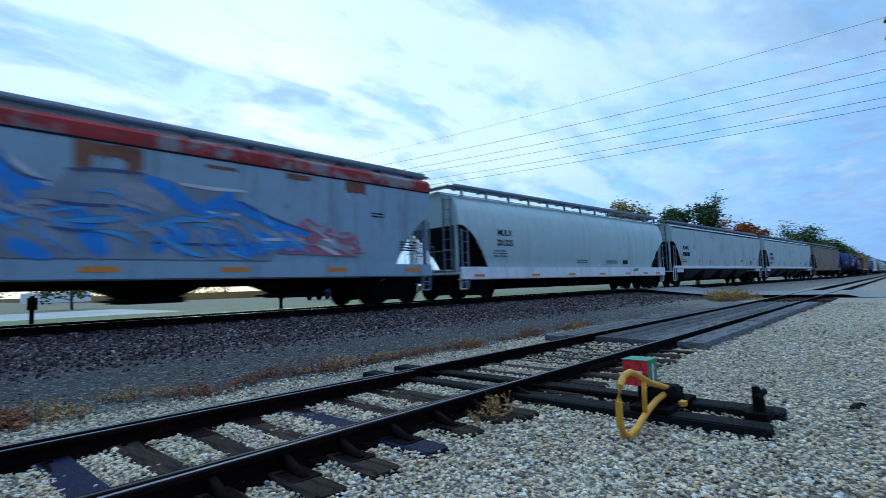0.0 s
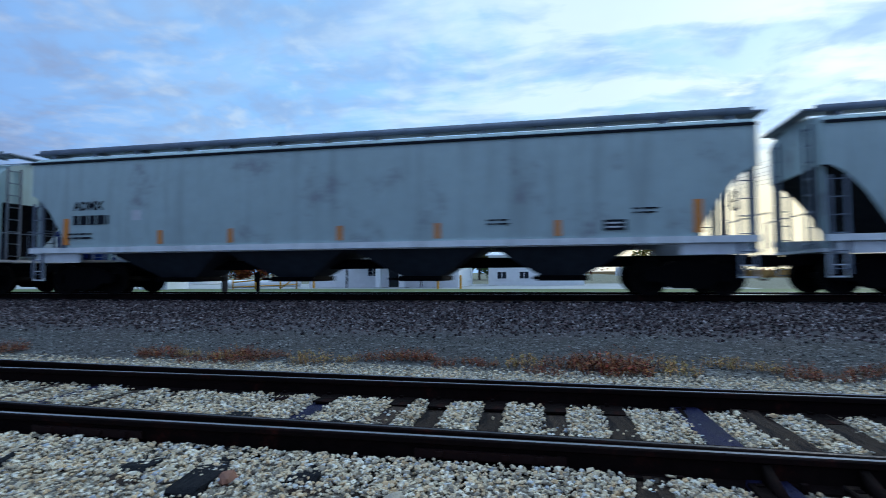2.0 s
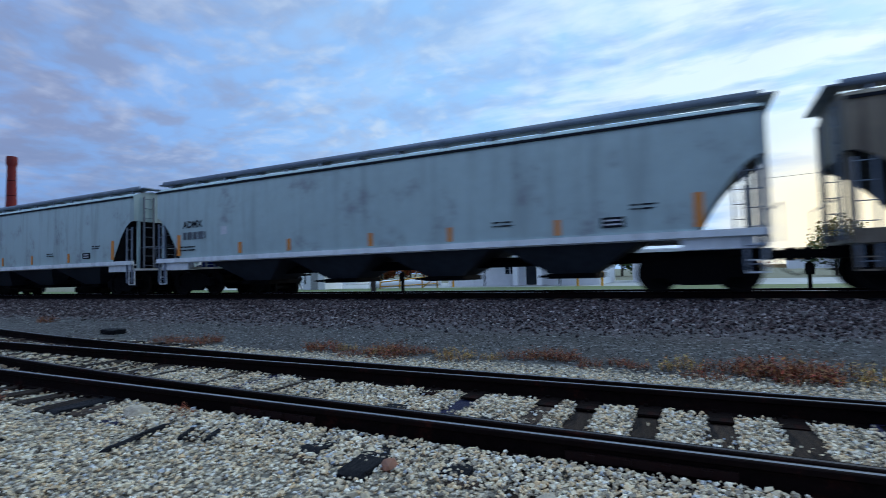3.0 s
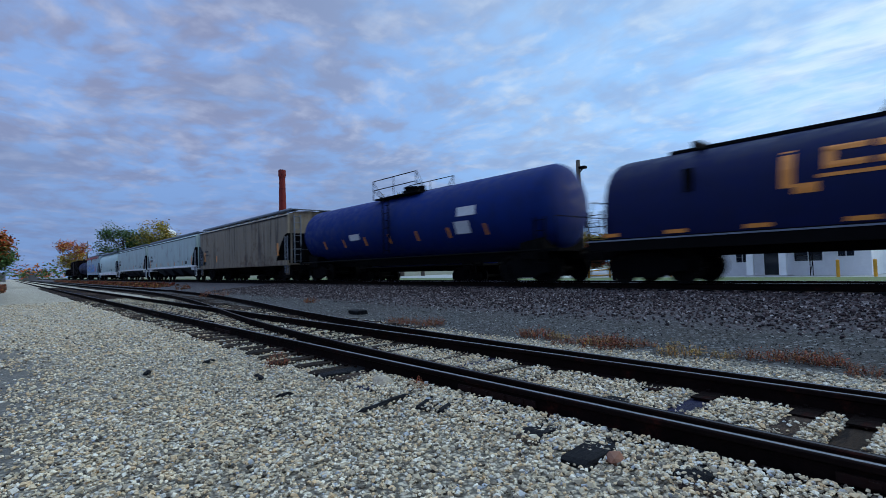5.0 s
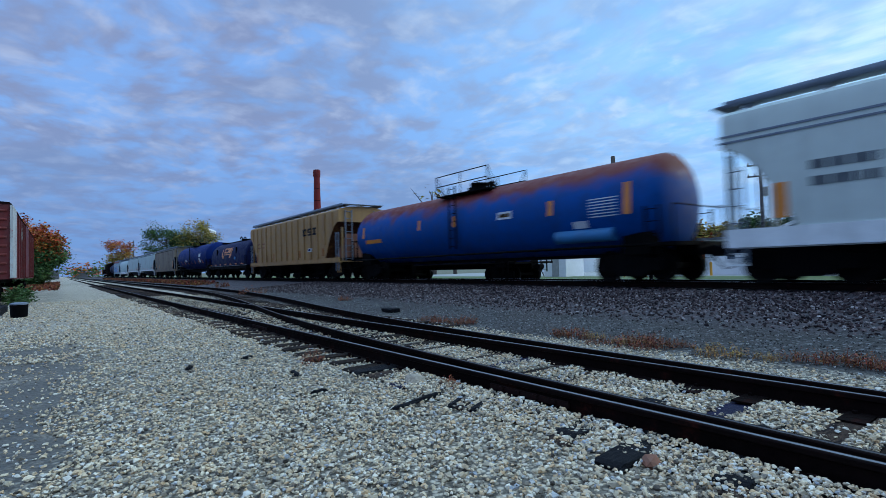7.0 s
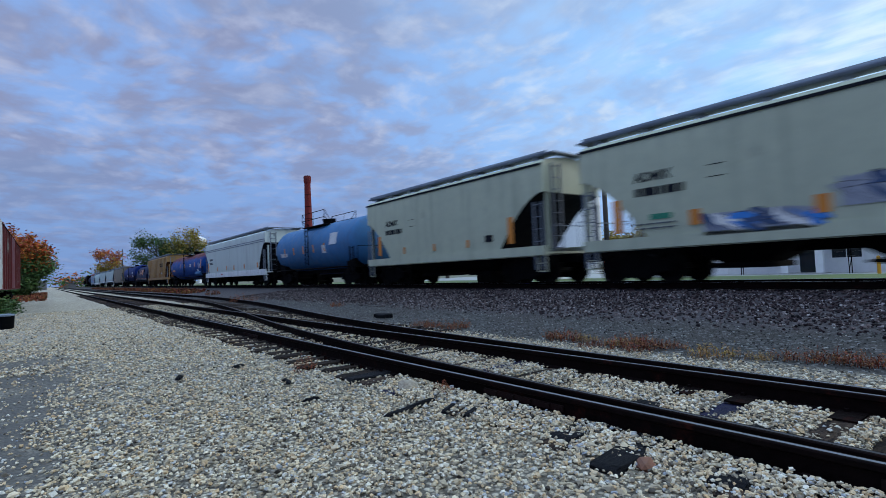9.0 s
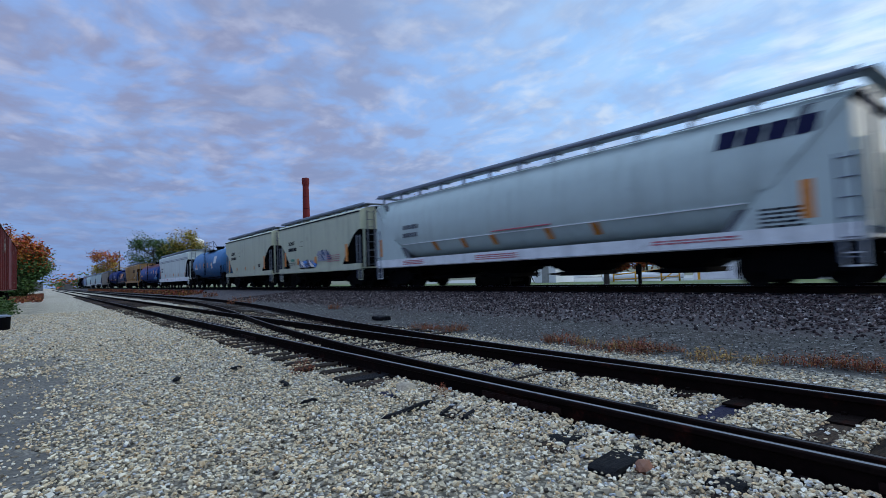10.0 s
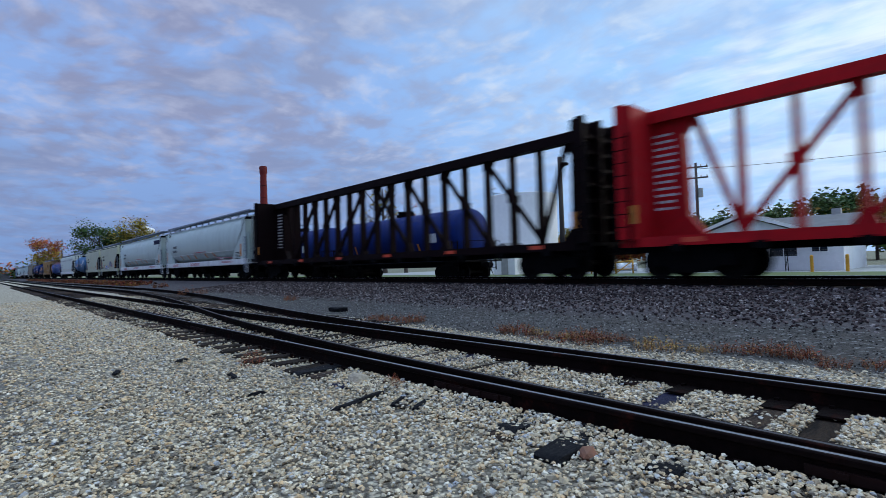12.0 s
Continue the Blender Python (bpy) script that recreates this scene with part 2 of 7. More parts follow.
M["graffcar"] = material("faded_blue_grey_hopper_paint", (0.26, 0.37, 0.45), 0.6, 0.0, (3, 0.12), spots=(0.6, 0.60, 0.70, (0.16, 0.12, 0.11)), streak=(0.3, DIRT), bump=0.02, bump_scale=4)
M["rustroof"] = material("rusted_red_roof_edge", (0.25, 0.018, 0.018), 0.85, 0.0, (4, 0.4), spots=(1.1, 0.48, 0.60, (0.21, 0.19, 0.20)), bump=0.15)
M["tan"] = material("weathered_tan_paint", (0.335, 0.19, 0.062), 0.6, 0.0, (3, 0.12), spots=(0.9, 0.60, 0.76, (0.20, 0.095, 0.035)), streak=(0.55, (0.17, 0.085, 0.03)), bump=0.02)
M["tanrust"] = material("orange_rust_patch", (0.27, 0.095, 0.02), 0.85, 0.0, (7, 0.35), spots=(4.0, 0.5, 0.7, (0.30, 0.17, 0.055)))
M["beige"] = material("greenish_beige_paint", (0.46, 0.49, 0.36), 0.55, 0.0, (3, 0.08), spots=(0.6, 0.58, 0.78, (0.27, 0.26, 0.21)), streak=(0.22, DIRT), bump=0.02)
M["pale"] = material("white_grey_hopper_paint", (0.53, 0.60, 0.57), 0.5, 0.0, (3, 0.06), spots=(0.5, 0.58, 0.8, (0.36, 0.37, 0.36)), streak=(0.18, DIRT), bump=0.02)
M["gatx"] = material("light_blue_grey_paint", (0.455, 0.555, 0.535), 0.45, 0.0, (3, 0.05), spots=(0.4, 0.56, 0.8, (0.33, 0.355, 0.38)), streak=(0.15, DIRT), bump=0.015)
# bay grey made dark to hold the shade beneath the wagon body
M["bay"] = material("shaded_hopper_bay", (0.035, 0.042, 0.052), 0.8, 0.0, (4, 0.4), spec=0.2)
M["groove"] = material("shaded_groove_paint", (0.10, 0.115, 0.13), 0.6, 0.0, (5, 0.15))
M["navy"] = material("navy_tank_paint", (0.004, 0.018, 0.120), 0.6, 0.0, (3, 0.2), spots=(0.6, 0.62, 0.8, (0.012, 0.014, 0.03)), streak=(0.2, (0.008, 0.008, 0.014)), spec=0.1)
M["purple"] = material("dark_purple_blue_paint", (0.005, 0.009, 0.050), 0.6, 0.0, (3, 0.2), spots=(0.7, 0.55, 0.75, (0.014, 0.010, 0.028)), spec=0.1)
M["bluerust"] = None
M["skyblue"] = material("faded_blue_tank_paint", (0.032, 0.15, 0.34), 0.6, 0.0, (3, 0.15), spots=(0.9, 0.6, 0.75, (0.08, 0.06, 0.05)), streak=(0.3, (0.03, 0.04, 0.06)))
M["beamred"] = material("bright_red_beam_paint", (0.40, 0.007, 0.012), 0.6, 0.0, (4, 0.2), streak=(0.3, (0.12, 0.006, 0.008)), spec=0.12)
M["beamdark"] = material("dark_maroon_beam_paint", (0.007, 0.0028, 0.0035), 0.7, 0.0, (4, 0.35), spots=(1.0, 0.55, 0.75, (0.004, 0.0035, 0.006)), spec=0.06)
M["boxred"] = material("peeling_red_boxcar_paint", (0.10, 0.010, 0.011), 0.7, 0.0, (3, 0.3), spots=(1.1, 0.60, 0.68, (0.22, 0.22, 0.21)), streak=(0.6, (0.10, 0.012, 0.012)), bump=0.1)
M["boxwhite"] = material("dirty_white_boxcar_paint", (0.42, 0.45, 0.45), 0.7, 0.0, (3, 0.2), spots=(1.4, 0.55, 0.66, (0.26, 0.04, 0.03)), streak=(0.4, (0.18, 0.05, 0.04)))
M["blue_g"] = material("blue_graffiti", (0.03, 0.21, 0.62), 0.5, 0.0, (5, 0.2))
M["sky_g"] = material("light_blue_graffiti", (0.08, 0.33, 0.66), 0.5, 0.0, (3, 0.25))
M["pale_g"] = material("grey_lilac_graffiti", (0.28, 0.30, 0.36), 0.6, 0.0, (5, 0.2))
M["fill_g"] = material("smoky_grey_graffiti_fill", (0.21, 0.25, 0.30), 0.6, 0.0, (1.2, 0.3), spots=(0.9, 0.5, 0.7, (0.10, 0.19, 0.33)))
M["outline_g"] = material("navy_graffiti_outline", (0.04, 0.075, 0.17), 0.6, 0.0, (5, 0.25))
M["rose_g"] = material("rose_graffiti", (0.38, 0.13, 0.17), 0.6, 0.0, (5, 0.25))
M["rust_patch"] = material("rust_patch", (0.20, 0.085, 0.05), 0.85, 0.0, (7, 0.4))
M["rust_bar"] = material("red_rust_joint_bar", (0.014, 0.005, 0.004), 0.85, 0.0, (9, 0.4), bump=0.2, spec=0.15)
M["concrete"] = material("pale_concrete", (0.34, 0.34, 0.33), 0.85, 0.0, (3, 0.2), bump=0.1)
M["wallwhite"] = material("white_painted_siding", (0.78, 0.79, 0.80), 0.6, 0.0, (3, 0.06), spots=(0.8, 0.6, 0.8, (0.55, 0.56, 0.56)))
M["shingle"] = material("grey_roof_shingles", (0.12, 0.12, 0.13), 0.9, 0.0, (12, 0.3), bump=0.2)
M["glass"] = material("dark_window_glass", (0.015, 0.02, 0.03), 0.08, 0.0, (2, 0.1), rough_var=0.03)
M["brick"] = material("red_chimney_brick", (0.15, 0.010, 0.010), 0.9, 0.0, (2, 0.25), bump=0.1)
M["pole"] = material("weathered_pole_wood", (0.055, 0.045, 0.04), 0.9, 0.0, (8, 0.4), stretch=(5, 5, 0.6))
M["bark"] = material("grey_brown_bark", (0.055, 0.042, 0.034), 0.95, 0.0, (10, 0.4), bump=0.4)
M["leafgreen"] = material("dark_green_leaves", (0.05, 0.10, 0.02), 0.7, 0.0, (1.2, 0.4), island=0.45)
M["leafyellow"] = material("yellow_green_leaves", (0.30, 0.22, 0.025), 0.7, 0.0, (1.2, 0.4), island=0.45)
M["leaforange"] = material("orange_autumn_leaves", (0.33, 0.085, 0.012), 0.7, 0.0, (1.2, 0.4), island=0.5)
M["weed"] = material("dry_red_brown_weeds", (0.17, 0.050, 0.015), 0.85, 0.0, (3, 0.4), island=0.55)
M["straw"] = material("dry_straw_stalks", (0.33, 0.19, 0.055), 0.85, 0.0, (3, 0.4), island=0.4)
M["grassgreen"] = material("mown_green_grass", (0.085, 0.12, 0.03), 0.9, 0.0, (1.5, 0.35), space="World", bump=0.5, bump_scale=6)
M["crop"] = material("tan_crop_stubble", (0.33, 0.19, 0.06), 0.95, 0.0, (0.8, 0.25), space="World", bump=0.6, bump_scale=3, stretch=(0.3, 1, 1))
M["asphalt"] = material("pale_worn_road", (0.20, 0.205, 0.21), 0.85, 0.0, (2.0, 0.2), spots=(0.5, 0.55, 0.75, (0.14, 0.14, 0.145)), space="World", bump=0.2)
M["wire"] = material("black_wire", (0.015, 0.015, 0.018), 0.6, 0.0, (5, 0.1))
M["carblue"] = material("dark_blue_car_paint", (0.015, 0.02, 0.08), 0.3, 0.0, (5, 0.1))


def blue_rust_material():
    """Blue tank paint with rust spreading down from the crown of the barrel."""
    m = material("blue_tank_paint_rusted_crown", (0.004, 0.055, 0.25), 0.55, 0.0, (3, 0.2), streak=(0.3, (0.015, 0.03, 0.07)), spec=0.15)
    tree = m.node_tree
    N = graph(tree)
    bsdf = tree.nodes["Principled BSDF"]
    col = bsdf.inputs["Base Color"].links[0].from_socket
    co = N("ShaderNodeTexCoord").outputs["Object"]
    z = N("ShaderNodeSeparateXYZ", {0: co}).outputs[2]
    n = N("ShaderNodeTexNoise", {"Vector": co, "Scale": 0.9, "Detail": 6.0}).outputs["Fac"]
    edge = math_node(N, "ADD", z, math_node(N, "MULTIPLY", n, 1.6))
    col = blend(N, ramp(N, edge, 3.55, 4.25), col, (0.13, 0.026, 0.022))
    tree.links.new(col, bsdf.inputs["Base Color"])
    return m


M["bluerust"] = blue_rust_material()


def ground_material():
    """White gravel yard, grey cinder strip and dark ballast shoulder, by place across the tracks."""
    m = bpy.data.materials.new("trackside_ground")
    m.use_nodes = True
    tree = m.node_tree
    N = graph(tree)
    bsdf = tree.nodes["Principled BSDF"]
    co = N("ShaderNodeNewGeometry").outputs["Position"]
    xyz = N("ShaderNodeSeparateXYZ", {0: co})
    n1 = N("ShaderNodeTexNoise", {"Vector": co, "Scale": 0.7, "Detail": 5.0}).outputs["Fac"]
    n2 = N("ShaderNodeTexNoise", {"Vector": co, "Scale": 5.0, "Detail": 6.0, "Roughness": 0.7}).outputs["Fac"]
    y = math_node(N, "ADD", xyz.outputs[1], math_node(N, "MULTIPLY", math_node(N, "SUBTRACT", n1, 0.5), 1.6))
    y = math_node(N, "ADD", y, math_node(N, "MULTIPLY", math_node(N, "SUBTRACT", n2, 0.5), 0.8))
    cell = N("ShaderNodeTexVoronoi", {"Vector": co, "Scale": 26.0})
    cell2 = N("ShaderNodeTexVoronoi", {"Vector": co, "Scale": 17.0})
    tint = N("ShaderNodeSeparateColor", {0: cell.outputs["Color"]}).outputs[0]
    tint2 = N("ShaderNodeSeparateColor", {0: cell2.outputs["Color"]}).outputs[0]
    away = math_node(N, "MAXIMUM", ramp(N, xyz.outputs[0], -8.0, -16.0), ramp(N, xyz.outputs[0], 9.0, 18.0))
    # shade between the stones, multiplied into the gravel colour, weaker far along x
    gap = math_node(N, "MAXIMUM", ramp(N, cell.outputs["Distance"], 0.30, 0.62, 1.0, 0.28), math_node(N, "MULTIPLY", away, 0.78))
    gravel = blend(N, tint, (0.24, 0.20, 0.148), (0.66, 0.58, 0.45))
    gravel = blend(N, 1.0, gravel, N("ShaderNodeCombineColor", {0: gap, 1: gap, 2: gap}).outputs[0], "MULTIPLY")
    dirt = ramp(N, n1, 0.38, 0.54)
    far_dirt = ramp(N, math_node(N, "ADD", xyz.outputs[1], math_node(N, "MULTIPLY", n1, 3.0)), 1.3, 2.9, 1.0, 0.0)
    gravel = blend(N, math_node(N, "MULTIPLY", math_node(N, "MULTIPLY", dirt, far_dirt), ramp(N, away, 0.0, 1.0, 0.85, 0.35)), gravel, (0.085, 0.078, 0.070))
    bare = math_node(N, "MULTIPLY", ramp(N, math_node(N, "ADD", xyz.outputs[1], math_node(N, "MULTIPLY", n2, 1.4)), 0.9, 1.9, 1.0, 0.0), math_node(N, "MULTIPLY", ramp(N, xyz.outputs[0], -3.4, -4.6), ramp(N, xyz.outputs[0], -13.0, -8.5)))
    gravel = blend(N, math_node(N, "MULTIPLY", bare, ramp(N, n1, 0.30, 0.50, 0.45, 0.9)), gravel, (0.095, 0.086, 0.076))
    cinder = blend(N, ramp(N, n2, 0.3, 0.7), (0.012, 0.011, 0.011), (0.060, 0.054, 0.050))
    cinder = blend(N, ramp(N, n1, 0.42, 0.62, 0.0, 0.6), cinder, (0.030, 0.021, 0.017))
    cinder = blend(N, math_node(N, "MULTIPLY", ramp(N, tint, 0.80, 1.0), 0.7), cinder, (0.26, 0.26, 0.26))
    bal = blend(N, tint2, (0.022, 0.018, 0.020), (0.10, 0.082, 0.086))
    col = blend(N, ramp(N, y, 6.2, 6.9), gravel, cinder)
    swing = math_node(N, "MULTIPLY", N("ShaderNodeClamp", {"Value": math_node(N, "SUBTRACT", xyz.outputs[0], 12.0), "Min": 0.0, "Max": 100.0}).outputs[0], 0.06)
    y = math_node(N, "ADD", y, swing)
    col = blend(N, ramp(N, y, 8.9, 10.1), col, bal)
    col = blend(N, math_node(N, "MULTIPLY", ramp(N, xyz.outputs[0], 15.0, 28.0), ramp(N, n2, 0.25, 0.65, 0.35, 0.75)), col, (0.25, 0.225, 0.19))
    earth = blend(N, n2, (0.10, 0.105, 0.06), (0.20, 0.19, 0.13))
    col = blend(N, ramp(N, y, 18.5, 20.0), col, earth)
    tree.links.new(col, bsdf.inputs["Base Color"])
    bsdf.inputs["Roughness"].default_value = 0.9
    h = math_node(N, "ADD", math_node(N, "MULTIPLY", cell.outputs["Distance"], -1.0), math_node(N, "MULTIPLY", n2, 0.4))
    tree.links.new(N("ShaderNodeBump", {"Strength": 0.7, "Distance": 0.03, "Height": h}).outputs[0], bsdf.inputs["Normal"])
    return m


M["ground"] = ground_material()


# ------------------------------------------------------------ mesh helpers
class Shape:
    """Collects vertices and faces of one mesh."""

    def __init__(self):
        self.v, self.f, self.s = [], [], []

    def box(self, x0, x1, y0, y1, z0, z1):
        n = len(self.v)
        self.v += [(x, y, z) for x in (x0, x1) for y in (y0, y1) for z in (z0, z1)]
        self.f += [tuple(n + i for i in q) for q in ((0, 1, 3, 2), (4, 6, 7, 5), (0, 4, 5, 1), (2, 3, 7, 6), (0, 2, 6, 4), (1, 5, 7, 3))]
        return self

    def beam(self, p, q, w, h=None):
        p, q = Vector(p), Vector(q)
        d = (q - p).normalized()
        a = d.cross(Vector((0, 0, 1)) if abs(d.z) < 0.95 else Vector((1, 0, 0))).normalized() * w / 2
        b = d.cross(a).normalized() * (h or w) / 2
        n = len(self.v)
        self.v += [tuple(c + s * a + t * b) for c in (p, q) for s, t in ((-1, -1), (1, -1), (1, 1), (-1, 1))]
        self.f += [tuple(n + i for i in k) for k in ((3, 2, 1, 0), (4, 5, 6, 7), (0, 1, 5, 4), (1, 2, 6, 5), (2, 3, 7, 6), (3, 0, 4, 7))]
        return self

    def tube(self, pts, r, sides=8, closed=False):
        rings = []
        pts = [Vector(p) for p in pts]
        for i, p in enumerate(pts):
            if closed:
                d = pts[(i + 1) % len(pts)] - pts[i - 1]
            else:
                d = pts[min(i + 1, len(pts) - 1)] - pts[max(i - 1, 0)]
            d.normalize()
            a = d.cross(Vector((0, 0, 1)) if abs(d.z) < 0.9 else Vector((1, 0, 0))).normalized()
            b = d.cross(a)
            rr = r[i] if isinstance(r, (list, tuple)) else r
            rings.append([tuple(p + rr * (math.cos(k) * a + math.sin(k) * b)) for k in (2 * math.pi * j / sides for j in range(sides))])
        return self.loft(rings, cap=not closed, wrap=closed)

    def loft(self, rings, cap=True, wrap=False):
        n, m = len(self.v), len(rings[0])
        for r in rings:
            self.v += [tuple(p) for p in r]
        for i in range(len(rings) - (0 if wrap else 1)):
            a, b = n + i * m, n + ((i + 1) % len(rings)) * m
            self.f += [(a + j, a + (j + 1) % m, b + (j + 1) % m, b + j) for j in range(m)]
            self.s += range(len(self.f) - m, len(self.f))
        if cap:
            self.f.append(tuple(n + j for j in reversed(range(m))))
            self.f.append(tuple(n + (len(rings) - 1) * m + j for j in range(m)))
        return self

    def prism(self, outline, y0, y1):
        """A flat outline of (x, z) made solid from y0 to y1."""
        n, m = len(self.v), len(outline)
        self.v += [(x, y0, z) for x, z in outline] + [(x, y1, z) for x, z in outline]
        self.f += [tuple(n + j for j in range(m)), tuple(n + m + j for j in reversed(range(m)))]
        self.f += [(n + (j + 1) % m, n + j, n + m + j, n + m + (j + 1) % m) for j in range(m)]
        return self

    def mesh(self, name, *mats):
        me = bpy.data.meshes.new(name)
        me.from_pydata(self.v, [], self.f)
        if self.s:
            flags = np.zeros(len(self.f), dtype=bool)
            flags[self.s] = True
            me.polygons.foreach_set("use_smooth", flags)
        for m in mats:
            me.materials.append(m)
        bm = bmesh.new()
        bm.from_mesh(me)
        bmesh.ops.recalc_face_normals(bm, faces=bm.faces)
        for e in bm.edges:
            if len(e.link_faces) == 2 and e.calc_face_angle(0) > 0.6:
                e.smooth = False
        bm.to_mesh(me)
        bm.free()
        return me


def part(name, shape, mat, parent, label="", at=None):
    """One mesh object under a thing or under a part."""
    me = shape if isinstance(shape, bpy.types.Mesh) else shape.mesh(name, mat)
    ob = new(name, me)
    ob.parent = parent
    if at is not None:
        ob.matrix_basis = at
    if label:
        ob["label"] = label
    return ob


def thing(name, label, category, group="", m=None, kind=""):
    ob = new(name)
    ob.empty_display_size = 0.2
    if m is not None:
        ob.matrix_basis = m
    return tagged(ob, label, category, group, kind)


def solid(name, shape, mat, label="", category="", group="", kind="", m=None):
    ob = new(name, shape if isinstance(shape, bpy.types.Mesh) else shape.mesh(name, mat))
    if m is not None:
        ob.matrix_basis = m
    return tagged(ob, label, category, group, kind)


def lettering(parent, text, x, z, size, y, mat, label="stencilled dark lettering"):
    """Lettering that faces -y, its left end at x and its foot at z."""
    cu = bpy.data.curves.new("lettering", "FONT")
    cu.body, cu.size, cu.extrude, cu.resolution_u, cu.offset = text, size, 0.002, 2, 0.012
    ob = bpy.data.objects.new("lettering", cu)
    me = bpy.data.meshes.new_from_object(ob)
    bpy.data.objects.remove(ob)
    me.materials.append(mat)
    return part("lettering", me, mat, parent, label, pose(x, y, z, 90, 0, 0))


def bars(parent, x, z, w, rows, y, mat, step=0.09, h=0.045, seed=1):
    """Small print that cannot be read, as plain bars."""
    rnd = random.Random(seed)
    for i in range(rows):
        x0 = x
        while x0 < x + w - 0.05:
            ww = min(rnd.uniform(0.12, 0.4), x + w - x0)
            part("small_print", Shape().box(x0, x0 + ww, y - 0.004, y, z - i * step, z - i * step + h), mat, parent)
            x0 += ww + 0.05


MESHES = {}


def shared(key, make, *mats):
    if key not in MESHES:
        MESHES[key] = make().mesh(key, *mats)
    return MESHES[key]

# ------------------------------------------------------------ ground, roads, tracks
RAIL_TOP = 0.575         # main line
MAIN_Y = 15.0
SIDE_Y = 3.55            # near rail of the siding
GAUGE = 1.505            # between rail centres


def spread(x):
    """How far the diverging track of the turnout lies beyond the siding; the points begin at x 4.8."""
    if x >= 4.8:
        return 0.0
    if x > -3:
        return 0.030 * (4.8 - x)
    v = -3 - x
    if v < 12:
        return 0.234 + 0.03 * v + 0.00574 * v * v
    k = min(1.0, (v - 12) / 22)
    return 1.42 + 0.167 * 22 * (k - k * k * 0.5) + 0.25 * k * k * k


def drift(x):
    """How far the main line swings towards the siding along x, and its slope there."""
    if x <= 4:
        return 0.0, 0.0
    if x < 20:
        return -0.06 * (x - 4) ** 2 / 32, -0.06 * (x - 4) / 16
    if x < 100:
        return -0.06 * (x - 12), -0.06
    if x < 125:
        u = x - 100
        return -5.28 - 0.06 * (u - u * u / 50), -0.06 * (1 - u / 25)
    return -6.03, 0.0


def profile(y, x=0.0):
    y = y - drift(x)[0] if y > 7.0 else y
    pts = ((-400, 0.0), (6.6, 0.0), (8.6, 0.03), (9.8, 0.09), (12.5, 0.27), (13.2, 0.31), (13.6, 0.385), (16.4, 0.385), (16.8, 0.33), (18.8, 0.02), (20, 0.0), (900, 0.0))
    for (a, za), (b, zb) in zip(pts, pts[1:]):
        if a <= y <= b:
            return za + (zb - za) * (y - a) / (b - a)
    return 0.0


def build_ground():
    xs = [-1500, -600, -300, -150] + [-100 + 2.5 * i for i in range(105)] + [200, 300, 600, 1500]
    ys = [-700, -200, -60, -20, -8, -4, -2, 0, 1, 2, 3, 4, 5, 6, 6.6, 7.2, 8, 8.6, 9.2, 9.8, 10.4, 11.0, 11.6, 12.1, 12.5, 12.9, 13.2, 13.6, 14, 16, 16.4, 16.8, 17.4, 18.2, 18.8, 20, 24, 32, 60, 150, 400, 1500]
    s = Shape()
    for y in ys:
        for x in xs:
            wob = 0.03 * noise.noise((x * 0.25, y * 0.6, 0)) if -60 < x < 60 and -6 < y < 13.2 else 0.0
            s.v.append((x, y, profile(y, x) + wob - 0.012))
    w = len(xs)
    for j in range(len(ys) - 1):
        s.f += [(j * w + i, j * w + i + 1, (j + 1) * w + i + 1, (j + 1) * w + i) for i in range(w - 1)]
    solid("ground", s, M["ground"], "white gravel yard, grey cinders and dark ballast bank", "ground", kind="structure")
    sheet = lambda n, x0, x1, y0, y1, z, mat, lab, cat: solid(n, Shape().box(x0, x1, y0, y1, z - 0.25, z), mat, lab, cat, kind="structure")
    sheet("road", -400, 400, 22, 28, 0.012, M["asphalt"], "pale worn road behind the railway", "road")
    sheet("grass_verge", -400, 400, 28.0, 36, 0.016, M["grassgreen"], "strip of mown green grass beside the road", "grass")
    solid("crop_field", Shape().box(28, 700, 95, 420, -0.2, 1.25), M["crop"], "tan field of ripe standing crop", "field", kind="structure")
    sheet("yard_apron", -60, 14, 36, 52, 0.010, M["concrete"], "pale concrete apron before the white building", "pavement")
    # road over the tracks
    s = Shape()
    line = [(-40, 0.006), (2.2, 0.012), (2.8, 0.155), (6.0, 0.155), (8.2, 0.13), (11.1, 0.43), (12.1, 0.56), (15.2, 0.56), (18, 0.1), (22, 0.016)]
    for y, z in line:
        s.v += [(31.0, y, z), (38.5, y, z)]
    for j in range(len(line) - 1):
        s.f.append((2 * j, 2 * j + 1, 2 * j + 3, 2 * j + 2))
    solid("road_crossing", s, M["asphalt"], "worn asphalt road that crosses the tracks", "road", kind="structure")


def rail_shape(line, z_top):
    """Rail of flat-bottom section along points (x, y)."""
    sec = ((-0.070, -0.172), (-0.070, -0.158), (-0.012, -0.138), (-0.009, -0.048), (-0.036, -0.034), (-0.036, -0.006), (-0.030, 0.0), (-0.012, 0.001), (0.016, 0.001), (0.030, 0.0), (0.036, -0.006), (0.036, -0.034), (0.009, -0.048), (0.012, -0.138), (0.070, -0.158), (0.070, -0.172))
    s = Shape()
    s.loft([[(x, y + a, z_top + b) for a, b in sec] for x, y in line])
    s.s = []
    return s


def build_rail(name, line, z, label, top="rail_top"):
    s = rail_shape(line, z)
    me = s.mesh(name, M["rail_side"], M[top])
    for p in me.polygons:
        if p.center.z > z + 0.0008 or (top == "rail_top" and p.center.z > z - 0.002):
            p.material_index = 1
    return tagged(new(name, me), label, "rail", "rails", "structure")


